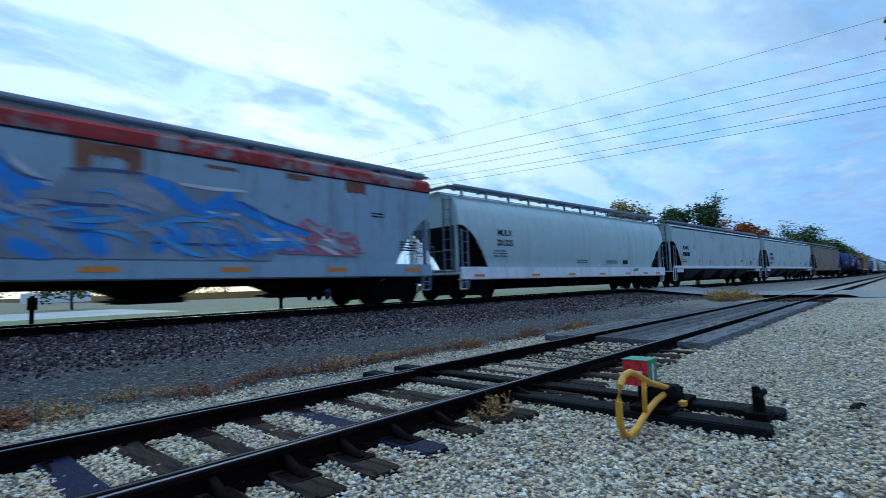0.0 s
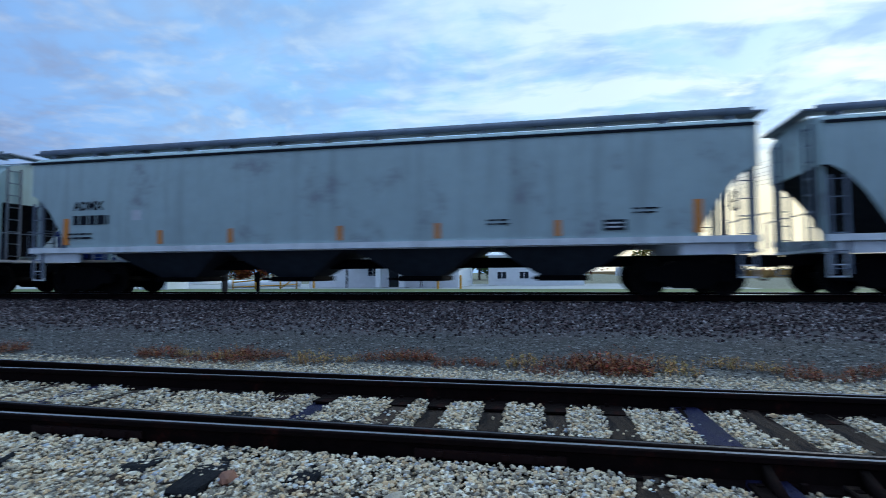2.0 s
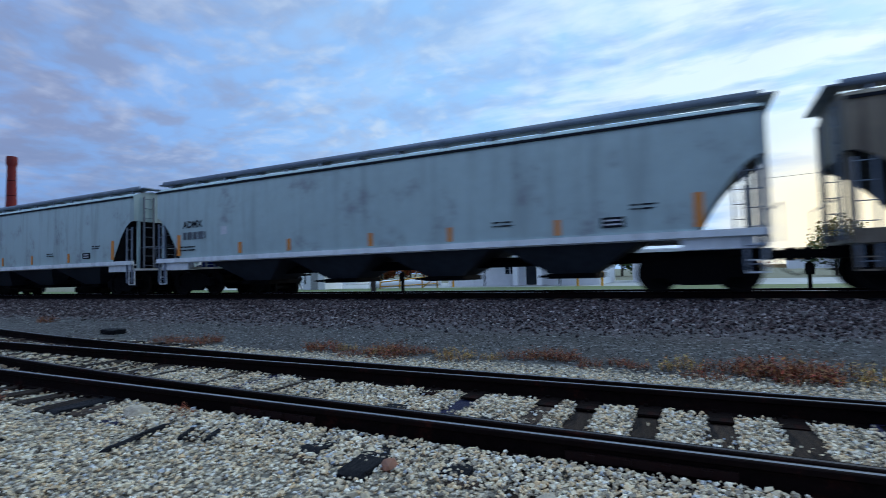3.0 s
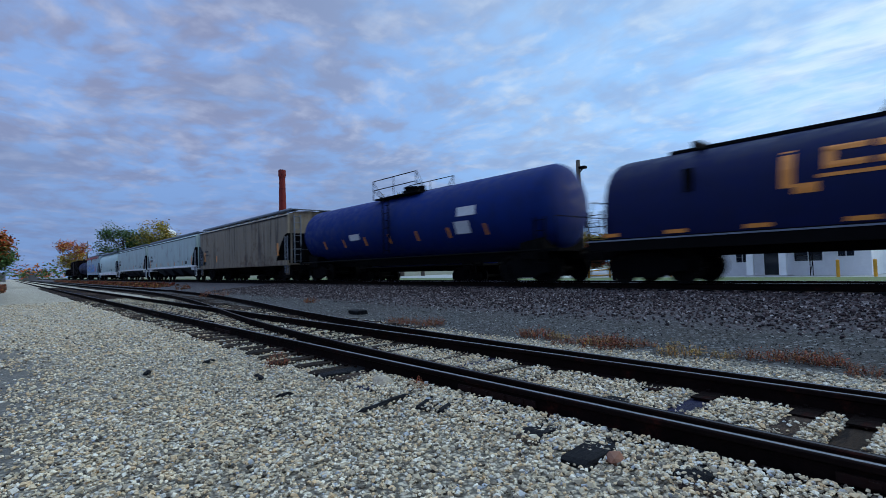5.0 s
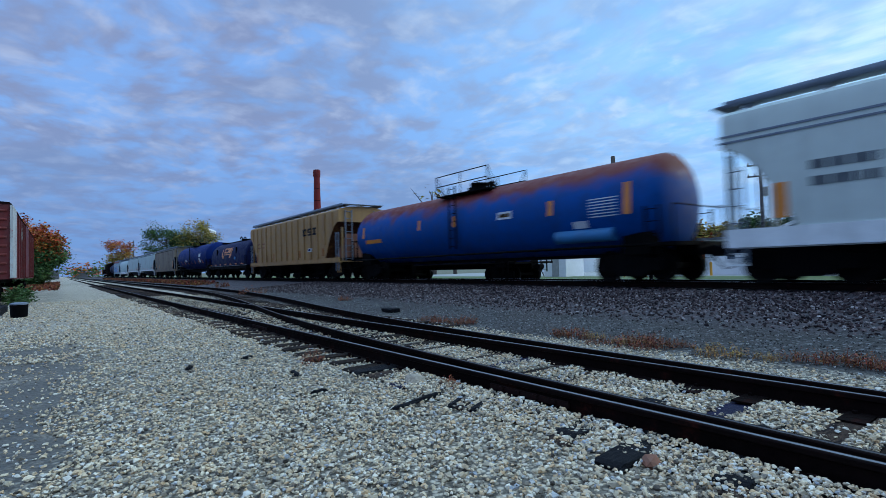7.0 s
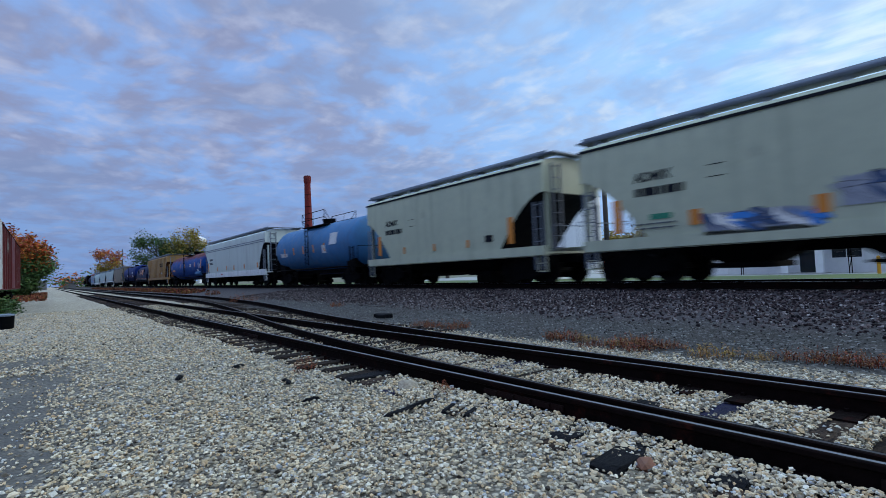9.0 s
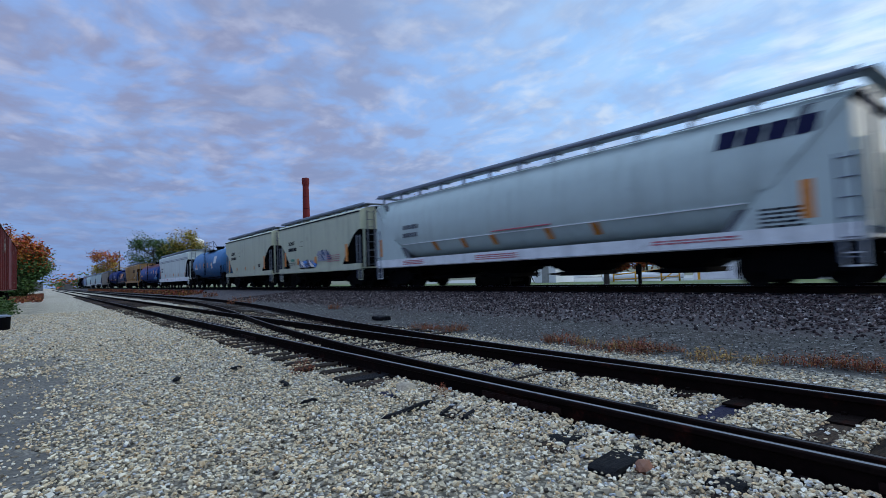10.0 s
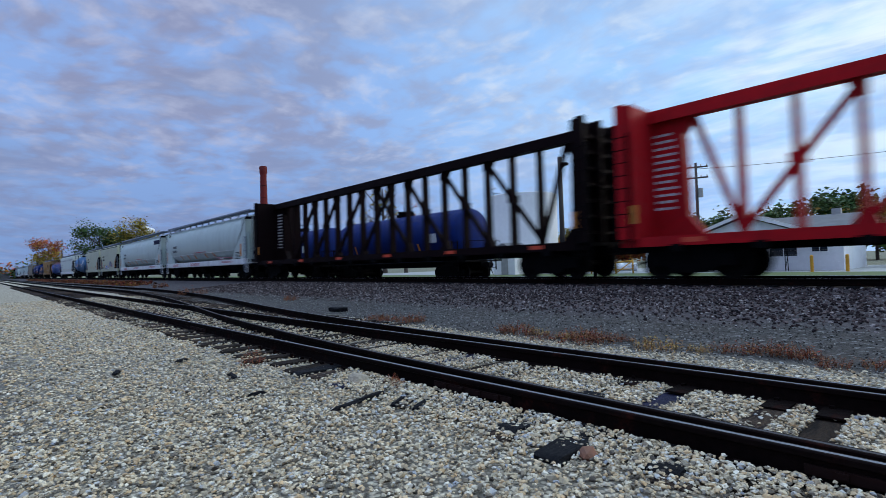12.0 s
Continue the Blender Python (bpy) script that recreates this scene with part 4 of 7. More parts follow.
def roof_fittings(car, L, walk_mat, y_edge=1.05, z=4.36, hatch_mat=None):
    """Long hatches on the crown and a raised walkway down each side of them."""
    half = L / 2 - 0.74
    n = max(4, int(L / 1.55))
    for side in (-1, 1):
        y = side * y_edge
        wkw = part("walkway", Shape().loft([[(x, y + side * a, z + b) for a, b in ((-0.26, 0.15), (-0.26, 0.20), (0.22, 0.20), (0.24, 0.27), (0.29, 0.27), (0.29, 0.11), (0.24, 0.11), (0.22, 0.15))] for x in (-half, half)]), walk_mat, car)
        for i in range(n):
            x = -half + 0.5 + i * (2 * half - 1.0) / (n - 1)
            part("bracket", shared("bracket%d%s" % (side, walk_mat.name), lambda: Shape().prism([(-0.05, -0.18), (0.05, -0.18), (0.05, 0.145), (-0.05, 0.145)], side * 0.19, side * 0.26).box(-0.05, 0.05, -0.27, 0.27, 0.10, 0.148).box(-0.04, 0.04, -0.24, -0.18, -0.1, 0.1), walk_mat), None, wkw, at=pose(x, y, z))
    n = max(3, int(L / 4.4))
    for i in range(n):
        x = -half + (i + 0.5) * 2 * half / n
        part("roof_hatch", Shape().loft([[(x - half / n + 0.25, a, b) for a, b in ((-0.36, z - 0.02), (-0.33, z + 0.10), (-0.15, z + 0.16), (0.15, z + 0.16), (0.33, z + 0.10), (0.36, z - 0.02))], [(x + half / n - 0.25, a, b) for a, b in ((-0.36, z - 0.02), (-0.33, z + 0.10), (-0.15, z + 0.16), (0.15, z + 0.16), (0.33, z + 0.10), (0.36, z - 0.02))]]), hatch_mat or walk_mat, car)
    for e in (-1, 1):
        part("end_walkway", Shape().box(e * (L / 2 - 0.66) - 0.2, e * (L / 2 - 0.66) + 0.2, -1.3, 1.3, z + 0.16, z + 0.20), walk_mat, car)


def hopper_ends(car, L, mat, pale, end=0.75):
    """Platforms, posts, ladders and the dark sloping sheets at both ends."""
    for e in (-1, 1):
        x = e * (L / 2 - end - 0.25)
        part("end_platform", Shape().box(x - 0.25, x + 0.25, -1.5, 1.5, 1.02, 1.10).box(min(x, x - e * 1.5), max(x, x - e * 1.5), -1.52, -1.40, 0.98, 1.26).box(min(x, x - e * 1.5), max(x, x - e * 1.5), 1.40, 1.52, 0.98, 1.26), pale, car)
        for side in (-1, 1):
            y0, y1 = sorted((side * 1.46, side * 1.5))
            part("stirrup", Shape().box(x - 0.2, x - 0.16, y0, y1, 0.42, 1.02).box(x + 0.16, x + 0.2, y0, y1, 0.42, 1.02).box(x - 0.16, x + 0.16, y0, y1, 0.42, 0.46).box(x - 0.16, x + 0.16, y0, y1, 0.70, 0.73), pale, car)
        xe = e * (L / 2 - end - 0.06)
        for y in (-1.32, 1.32):
            part("end_post", Shape().box(xe - 0.05, xe + 0.05, y - 0.05, y + 0.05, 1.1, 3.1), mat, car)
        for side in (-1, 1):
            part("ladder", shared("ladder_low", lambda: ladder_shape(2.3, 6, 0.34), M["grate"]), None, car, at=pose(e * (L / 2 - end - 0.28), side * 1.56, 0.5, 0, 0, 0 if side < 0 else 180))
            part("end_ladder", shared("ladder_end", lambda: ladder_shape(3.0, 8), M["grate"]), None, car, at=pose(e * (L / 2 - end + 0.06), side * 0.95, 1.1, 0, 0, 90 * e))
        part("handrail", Shape().tube([(e * (L / 2 - 0.52), -1.45, 1.1), (e * (L / 2 - 0.52), -1.45, 1.95), (e * (L / 2 - 0.52), 1.45, 1.95), (e * (L / 2 - 0.52), 1.45, 1.1)], 0.016, 6), M["grate"], car)
    part("brake_wheel", Shape().tube([(L / 2 - 0.58, 0.5 + 0.26 * math.cos(a), 2.5 + 0.26 * math.sin(a)) for a in (k * math.pi / 9 for k in range(18))], 0.02, 6, closed=True).tube([(L / 2 - 0.58, 0.24, 2.5), (L / 2 - 0.58, 0.76, 2.5)], 0.015, 5).tube([(L / 2 - 0.58, 0.5, 2.24), (L / 2 - 0.58, 0.5, 2.76)], 0.015, 5), M["black"], car)


def stripes(car, xs, z0, z1, w, y, mat="orange", name="reflector"):
    for x in xs:
        part(name, Shape().box(x - w / 2, x + w / 2, y - 0.006, y + 0.004, z0, z1), M[mat], car)


def covered_hopper(label, L, style, paint, sill_mat="black", sill_z=(0.98, 1.30), sill_y=1.5, bays=4, cut=1.75, z_low=2.95, roof="grate", bay_mat=None, ribs=0, eave=None, foot=None, slope="slope_shade"):
    car = thing("covered_hopper", label, "freight wagon", "wagons of the train")
    belly = style == "belly"
    hl = hull(L, style, 2.6 if belly else cut, z_low=4.1 if belly else z_low, pw=1.0 if belly else 1.7, foot=foot)
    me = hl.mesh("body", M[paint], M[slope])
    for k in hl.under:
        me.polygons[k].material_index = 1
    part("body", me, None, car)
    for side in (-1, 1):
        y0, y1 = sorted((side * sill_y, side * (sill_y + 0.11)))
        s = Shape().box(-L / 2 + 0.78, L / 2 - 0.78, y0, y1, *sill_z)
        s.box(-L / 2 + 0.78, L / 2 - 0.78, min(side * (sill_y - 0.12), y1), max(side * (sill_y - 0.12), y0), sill_z[0] - 0.03, sill_z[0] + 0.01)
        part("side_sill", s, M[sill_mat], car)
        if eave:
            part("eave_rail", Shape().box(-L / 2 + 0.76, L / 2 - 0.76, *sorted((side * 1.585, side * 1.635)), 4.00, 4.07), M[eave], car)
    running_gear(car, L)
    span = L - 6.6
    for i in range(bays):
        x = -span / 2 + (i + 0.5) * span / bays
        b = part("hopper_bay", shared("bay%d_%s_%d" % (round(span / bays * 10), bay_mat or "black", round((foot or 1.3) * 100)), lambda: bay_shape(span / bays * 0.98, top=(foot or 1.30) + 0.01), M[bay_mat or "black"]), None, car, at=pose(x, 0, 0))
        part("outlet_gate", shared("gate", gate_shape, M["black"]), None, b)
    roof_fittings(car, L, M[roof], z=4.25 if style == "flat" else 4.33)
    hopper_ends(car, L, M[paint], M[paint] if sill_mat == "black" else M[sill_mat])
    if belly:
        for e in (-1, 1):
            for side in (-1, 1):
                x1 = e * (L / 2 - 0.9)
                y0, y1 = sorted((side * 1.46, side * 1.56))
                part("end_panel", Shape().prism([(x1, 1.3), (x1 - e * 2.45, 1.3), (x1 - e * 1.35, 2.75), (x1 - e * 0.62, 3.95), (x1, 3.95)], y0, y1), M[paint], car)
                # slanted strip behind the panel edge, the groove's shading given as darker paint
                y0, y1 = sorted((side * 1.36, side * 1.455))
                part("end_groove", Shape().prism([(x1 - e * 2.35, 1.3), (x1 - e * 2.75, 1.3), (x1 - e * 1.62, 2.8), (x1 - e * 0.85, 4.0), (x1 - e * 0.55, 4.0), (x1 - e * 1.28, 2.75)], y0, y1), M["groove"], car)
            part("end_sheet", Shape().box(*sorted((e * (L / 2 - 0.9), e * (L / 2 - 0.97))), -1.5, 1.5, 1.3, 3.95), M[paint], car)
            part("end_opening", Shape().tube([(e * (L / 2 - 0.898) - 0.02, -0.85, 1.75), (e * (L / 2 - 0.898) + 0.02, -0.85, 1.75)], 0.2, 16), M["black"], car)
    if ribs:
        for i in range(ribs):
            x = -L / 2 + 1.6 + i * (L - 3.2) / (ribs - 1)
            for side in (-1, 1):
                low = 1.3 if 1 < i < ribs - 2 else 2.1 if 0 < i < ribs - 1 else 3.1
                y0, y1 = sorted((side * 1.56, side * 1.665))
                part("side_rib", Shape().prism([(x - 0.16, low), (x + 0.16, low), (x + 0.16, 4.05), (x - 0.16, 4.05)], y0, y1), M[paint], car)
    return car


def barrel(L0, r, zc, ends=0.5):
    rings = []
    for k in range(7):
        a = k / 6 * math.pi / 2
        rings.append((-L0 / 2 - ends * math.cos(a), max(0.04, r * math.sin(a))))
    rings += [(x, rr) for x, rr in ((-L0 / 4, r), (0, r), (L0 / 4, r))]
    for k in range(7):
        a = (1 - k / 6) * math.pi / 2
        rings.append((L0 / 2 + ends * math.cos(a), max(0.04, r * math.sin(a))))
    s = Shape()
    s.loft([[(x, rr * math.cos(b), zc + rr * math.sin(b)) for b in (2 * math.pi * j / 40 for j in range(40))] for x, rr in rings])
    return s


def tank_car(label, L, paint, r=1.48, zc=2.55, walkway=True, marks=()):
    car = thing("tank_wagon", label, "tank wagon", "wagons of the train")
    body = L - 2.9
    part("barrel", barrel(body, r, zc), M[paint], car)
    running_gear(car, L, sill=("black", 0.75, 1.08))
    for e in (-1, 1):
        part("saddle", Shape().prism([(e * (body / 2 - 0.9), 0.8), (e * (body / 2 + 0.1), 0.8), (e * (body / 2 + 0.1), 1.5), (e * (body / 2 - 0.9), 1.35)], -1.2, 1.2), M["black"], car)
        part("end_platform", Shape().box(e * (L / 2 - 1.0) - 0.5, e * (L / 2 - 1.0) + 0.5, -1.45, 1.45, 1.02, 1.12), M["black"], car)
        part("handrail", Shape().tube([(e * (L / 2 - 0.6), -1.45, 1.1), (e * (L / 2 - 0.6), -1.45, 2.15), (e * (L / 2 - 0.6), 1.45, 2.15), (e * (L / 2 - 0.6), 1.45, 1.1)], 0.02, 6), M["black"], car)
        for side in (-1, 1):
            part("ladder", shared("ladder_tank", lambda: ladder_shape(1.6, 5), M["black"]), None, car, at=pose(e * (L / 2 - 1.2), side * 1.5, 0.55, 0, 0, 0 if side < 0 else 180))
    part("side_rail", Shape().tube([(-L / 2 + 1.2, -1.5, 1.06), (L / 2 - 1.2, -1.5, 1.06)], 0.04, 8), M["black"], car)
    top = zc + r
    mw = part("manway", Shape().tube([(0, 0, top - 0.15), (0, 0, top + 0.25)], 0.36, 18).tube([(0, 0, top + 0.25), (0, 0, top + 0.33)], 0.42, 18).tube([(0.75, 0, top - 0.1), (0.75, 0, top + 0.3)], 0.14, 12).tube([(-0.75, 0.1, top - 0.1), (-0.75, 0.1, top + 0.25)], 0.12, 12), M["black"], car)
    if walkway:
        s = Shape().box(-1.7, 1.7, -1.1, -0.5, top - 0.18, top - 0.13).box(-1.7, 1.7, 0.5, 1.1, top - 0.18, top - 0.13)
        plat = part("platform", s, M["black"], car)
        for side in (-1, 1):
            for z in (0.42, 0.86):
                part("guard_rail", Shape().tube([(-1.7, side * 0.55, top - 0.12), (-1.7, side * 1.1, top - 0.12 + z), (1.7, side * 1.1, top - 0.12 + z), (1.7, side * 0.55, top - 0.12)], 0.022, 6), M["black"], plat)
            for x in (-1.7, 0, 1.7):
                part("rail_post", Shape().tube([(x, side * 1.1, top - 0.15), (x, side * 1.1, top + 0.75)], 0.02, 6), M["black"], plat)
        part("ladder", shared("ladder_top", lambda: ladder_shape(2.6, 8), M["black"]), None, car, at=pose(0, -r - 0.08, 1.3))
    # band of safety marks on the curved flank
    for x, z, w, h, mat in marks:
        t = math.asin(max(-1, min(1, (z - zc) / r)))
        part("flank_mark", Shape().box(-w / 2, w / 2, -0.004, 0.012, -h / 2, h / 2), M[mat], car, at=pose(x, -(r + 0.004) * math.cos(t), zc + (r + 0.004) * math.sin(t), -math.degrees(t), 0, 0))
    return car


def coil_car(label, L):
    car = thing("coil_wagon", label, "freight wagon", "wagons of the train")
    part("deck", Shape().box(-L / 2 + 0.6, L / 2 - 0.6, -1.5, 1.5, 1.02, 1.22), M["black"], car)
    part("side_sill", Shape().box(-L / 2 + 0.6, L / 2 - 0.6, -1.56, -1.5, 0.92, 1.27), M["black"], car)
    running_gear(car, L)
    part("deck_edge", Shape().box(-L / 2 + 0.6, L / 2 - 0.6, -1.575, -1.56, 1.20, 1.24), M["grate"], car)
    half = L / 2 - 1.1
    sec = [(1.42, 1.22), (1.48, 1.65), (1.47, 2.1), (1.40, 2.55), (1.25, 2.95), (1.0, 3.27), (0.68, 3.48), (0.34, 3.59), (0, 3.62)]
    ring = lambda x, k: [(x, y * k, 1.22 + (z - 1.22) * (0.4 + 0.6 * k)) for y, z in sec] + [(x, -y * k, 1.22 + (z - 1.22) * (0.4 + 0.6 * k)) for y, z in reversed(sec[:-1])]
    s = Shape()
    s.loft([ring(-half, 0.93), ring(-half + 0.12, 0.985), ring(-half + 0.3, 1), ring(0, 1), ring(half - 0.3, 1), ring(half - 0.12, 0.985), ring(half, 0.93)])
    hood = part("hood", s, M["purple"], car)
    part("roof_rail", Shape().box(-half + 1.5, half - 2.5, -0.35, -0.29, 3.60, 3.69), M["black"], hood)
    for x in (-half * 0.62, half * 0.50):
        part("lifting_bracket", Shape().box(x - 0.08, x + 0.08, -0.9, 0.9, 3.55, 3.74).box(x - 0.9, x + 0.9, -0.12, 0.12, 3.62, 3.72), M["black"], hood)
        part("guide_post", Shape().box(x - 0.10, x + 0.10, -1.46, -1.36, 2.35, 2.95), M["black"], hood)
    part("lifting_eye", Shape().tube([(0.2 + 0.5 * math.cos(a), -0.1, 3.60 + 0.50 * math.sin(a)) for a in (k * math.pi / 8 for k in range(9))], 0.05, 8).tube([(0.2 + 0.5 * math.cos(a), 0.25, 3.60 + 0.50 * math.sin(a)) for a in (k * math.pi / 8 for k in range(9))], 0.05, 8), M["black"], hood)
    # faded orange emblem as plain shapes
    em = Shape()
    for x0, x1, z0, z1 in ((-2.9, -2.65, 2.35, 3.2), (-2.65, -2.2, 2.2, 2.42), (0.35, 0.6, 2.35, 3.2), (-0.1, 0.35, 2.2, 2.42), (-2.1, -1.35, 2.68, 2.82), (-2.1, -1.9, 2.82, 3.1), (-2.1, -1.35, 3.05, 3.18), (-1.2, -0.55, 2.68, 2.82), (-0.75, -0.55, 2.82, 3.0), (-1.2, -0.55, 3.02, 3.18), (-0.4, 0.15, 2.68, 3.18), (-2.2, 0.2, 2.5, 2.58)):
        x0, x1, z0, z1 = x0 + 0.95, x1 + 0.95, z0 - 0.2, z1 - 0.2
        for k in range(4):
            a, b = z0 + (z1 - z0) * k / 4, z0 + (z1 - z0) * (k + 1) / 4
            ya = np.interp([a, b], [z for _, z in sec], [y for y, _ in sec])
            n = len(em.v)
            em.v += [(x0, -ya[0] - 0.012, a), (x1, -ya[0] - 0.012, a), (x1, -ya[1] - 0.012, b), (x0, -ya[1] - 0.012, b), (x0, -ya[0] + 0.01, a), (x1, -ya[0] + 0.01, a), (x1, -ya[1] + 0.01, b), (x0, -ya[1] + 0.01, b)]
            em.f += [tuple(n + i for i in q) for q in ((0, 1, 2, 3), (7, 6, 5, 4), (0, 4, 5, 1), (2, 6, 7, 3), (0, 3, 7, 4), (1, 5, 6, 2))]
    part("emblem", em, M["orange"], hood, "faded orange emblem")
    stripes(car, [-L / 2 + 1.3 + 1.9 * i for i in range(7)], 1.32, 1.42, 0.55, -1.49)
    part("white_mark", Shape().box(2.6, 3.1, -1.49, -1.465, 1.8, 2.05), M["skyblue"], hood)
    for e in (-1, 1):
        part("handrail", Shape().tube([(e * (L / 2 - 0.7), -1.4, 1.2), (e * (L / 2 - 0.7), -1.4, 2.4), (e * (L / 2 - 0.7), 1.4, 2.4), (e * (L / 2 - 0.7), 1.4, 1.2)], 0.02, 6), M["black"], car)
        part("ladder", shared("ladder_tank", lambda: ladder_shape(1.6, 5), M["black"]), None, car, at=pose(e * (L / 2 - 0.9), -1.55, 0.5))
    return car


def centerbeam(label, L, paint, seed=1, pale=True):
    """Bulkheads at both ends, a top chord and a row of posts with diagonals on the centre line."""
    car = thing("centerbeam_flat_wagon", label, "freight wagon", "wagons of the train")
    running_gear(car, L, sill=("black", 0.70, 1.0))
    part("deck", Shape().box(-L / 2 + 0.5, L / 2 - 0.5, -1.35, 1.35, 0.98, 1.08), M["black"], car)
    for side in (-1, 1):
        part("side_sill", Shape().box(-L / 2 + 0.5, L / 2 - 0.5, *sorted((side * 1.38, side * 1.30)), 0.86, 1.12), M[paint], car)
    z1 = 4.50
    part("top_chord", Shape().box(-L / 2 + 0.7, L / 2 - 0.7, -0.36, 0.36, z1, z1 + 0.24).box(-L / 2 + 0.7, L / 2 - 0.7, -0.42, -0.30, z1 - 0.12, z1 + 0.1), M[paint], car)
    for e in (-1, 1):
        x = e * (L / 2 - 0.85)
        b = part("bulkhead", Shape().box(x - 0.10, x + 0.10, -1.45, 1.45, 1.05, z1 + 0.26), M[paint], car)
        for y in (-1.45, -0.5, 0.5, 1.45):
            part("bulkhead_post", Shape().box(*sorted((x + e * 0.1, x + e * 0.36)), y - 0.07, y + 0.07, 1.05, z1 + 0.3), M[paint], b)
        for i in range(7):
            part("bulkhead_rib", Shape().box(*sorted((x + e * 0.1, x + e * 0.25)), -1.4, 1.4, 1.35 + i * 0.48, 1.43 + i * 0.48), M[paint], b)
        # side sheet between bulkhead and first post
        part("end_web", Shape().prism([(x, 1.05), (x - e * 1.5, 1.05), (x - e * 1.0, 1.7), (x - e * 0.95, 4.0), (x - e * 1.3, z1), (x, z1)], -0.16, 0.16), M[paint], b)
        if pale:
            bars(b, min(x, x - e * 0.9) + 0.12, 4.0, 0.6, 12, -0.165, M["paleink"], 0.19, 0.07, seed)
        part("ladder", shared("ladder_beam", lambda: ladder_shape(3.4, 10), M["black"]), None, car, at=pose(e * (L / 2 - 0.62), -1.5, 0.6))
        stripes(car, [x - e * 0.0], 1.5, 2.0, 0.34, -1.456)
    gap = 1.235
    for k in range(-8, 8):
        n = k + 0.5
        x = n * gap
        p = part("post", Shape().prism([(x - 0.09, 1.05), (x + 0.09, 1.05), (x + 0.07, z1), (x - 0.07, z1)], -0.13, 0.13), M[paint], car)
        if abs(n) in (0.5, 1.5, 3.5, 5.5):
            e = 1 if n > 0 else -1
            out = e if abs(n) > 1 else -e
            tip = [(x - 0.12, z1 - 0.42), (x + 0.12, z1 - 0.42), (x + (0.30 if out > 0 else 0.12), z1), (x - (0.30 if out < 0 else 0.12), z1)]
            part("gusset", Shape().prism(tip, -0.14, 0.14), M[paint], p)
            if abs(n) > 1:
                part("gusset", Shape().prism([(x - 0.3, 1.05), (x + 0.3, 1.05), (x + 0.1, 1.55), (x - 0.1, 1.55)], -0.14, 0.14), M[paint], p)
        elif abs(n) < 7:
            part("joint_plate", Shape().prism([(x - 0.17, 2.74), (x + 0.17, 2.74), (x + 0.17, 3.0), (x - 0.17, 3.0)], -0.14, 0.14), M[paint], p)
    # diagonals fall away from the middle, where they cross, and rise again at the ends
    for e in (-1, 1):
        for top, foot in ((-0.5, 1.5), (1.5, 3.5), (3.5, 5.5), (5.5, 7.5)):
            part("diagonal", Shape().beam((e * top * gap, 0.02 * e, z1 - 0.15), (e * foot * gap, 0.02 * e, 1.25), 0.12, 0.16), M[paint], car)
        part("diagonal", Shape().beam((e * 7.5 * gap, 0, 1.15), (e * (L / 2 - 2.0), 0, z1 + 0.06), 0.12, 0.16), M[paint], car)
    # winches and stake pockets under the sill
    for i in range(12):
        x = -L / 2 + 2 + i * (L - 4) / 11
        part("winch", Shape().box(x - 0.14, x + 0.14, -1.45, -1.25, 0.72, 0.90), M["black"], car)
    stripes(car, [-L / 2 + 2.4 + i * (L - 4.8) / 5 for i in range(6)], 0.94, 1.06, 0.5, -1.386, "redref")
    return car


def box_wagon(label, L, paint, height=4.3, name="boxcar", group="wagons of the train"):
    car = thing(name, label, "freight wagon", group)
    running_gear(car, L)
    part("body", Shape().box(-L / 2 + 0.6, L / 2 - 0.6, -1.5, 1.5, 1.0, height), M[paint], car)
    part("roof", Shape().loft([[(x, y, z) for y, z in ((-1.56, height), (-1.5, height + 0.07), (0, height + 0.2), (1.5, height + 0.07), (1.56, height))] for x in (-L / 2 + 0.55, L / 2 - 0.55)]), M["beamdark"], car)
    for side in (-1, 1):
        for i in range(15):
            x = -L / 2 + 0.7 + i * (L - 1.4) / 14
            part("side_rib", Shape().box(x - 0.06, x + 0.06, *sorted((side * 1.5, side * 1.56)), 1.05, height - 0.05), M[paint], car)
        part("sliding_door", Shape().box(-1.5, 1.5, *sorted((side * 1.565, side * 1.62)), 1.1, height - 0.15), M[paint], car)
    for e in (-1, 1):
        part("ladder", shared("ladder_box", lambda: ladder_shape(3.3, 9), M["black"]), None, car, at=pose(e * (L / 2 - 0.95), -1.60, 0.7))
        for i in range(8):
            part("end_rib", Shape().tube([(e * (L / 2 - 0.58), -1.4, 1.3 + 0.38 * i), (e * (L / 2 - 0.58), 1.4, 1.3 + 0.38 * i)], 0.06, 6), M[paint], car)
    return car


def gondola(label, L, paint):
    car = thing("gondola_wagon", label, "freight wagon", "wagons of the train")
    running_gear(car, L)
    part("body", Shape().box(-L / 2 + 0.6, L / 2 - 0.6, -1.5, 1.5, 1.0, 1.12).box(-L / 2 + 0.6, L / 2 - 0.6, -1.5, -1.44, 1.1, 2.7).box(-L / 2 + 0.6, L / 2 - 0.6, 1.44, 1.5, 1.1, 2.7).box(-L / 2 + 0.6, -L / 2 + 0.66, -1.44, 1.44, 1.1, 2.7).box(L / 2 - 0.66, L / 2 - 0.6, -1.44, 1.44, 1.1, 2.7), M[paint], car)
    for i in range(12):
        x = -L / 2 + 0.8 + i * (L - 1.6) / 11
        part("side_rib", Shape().box(x - 0.08, x + 0.08, -1.58, -1.5, 1.0, 2.7), M[paint], car)
    part("load", Shape().prism([(-L / 2 + 0.8, 2.4), (L / 2 - 0.8, 2.4), (L / 2 - 1.6, 2.75), (0, 2.9), (-L / 2 + 1.6, 2.75)], -1.4, 1.4), M["ballast"], car)
    return car


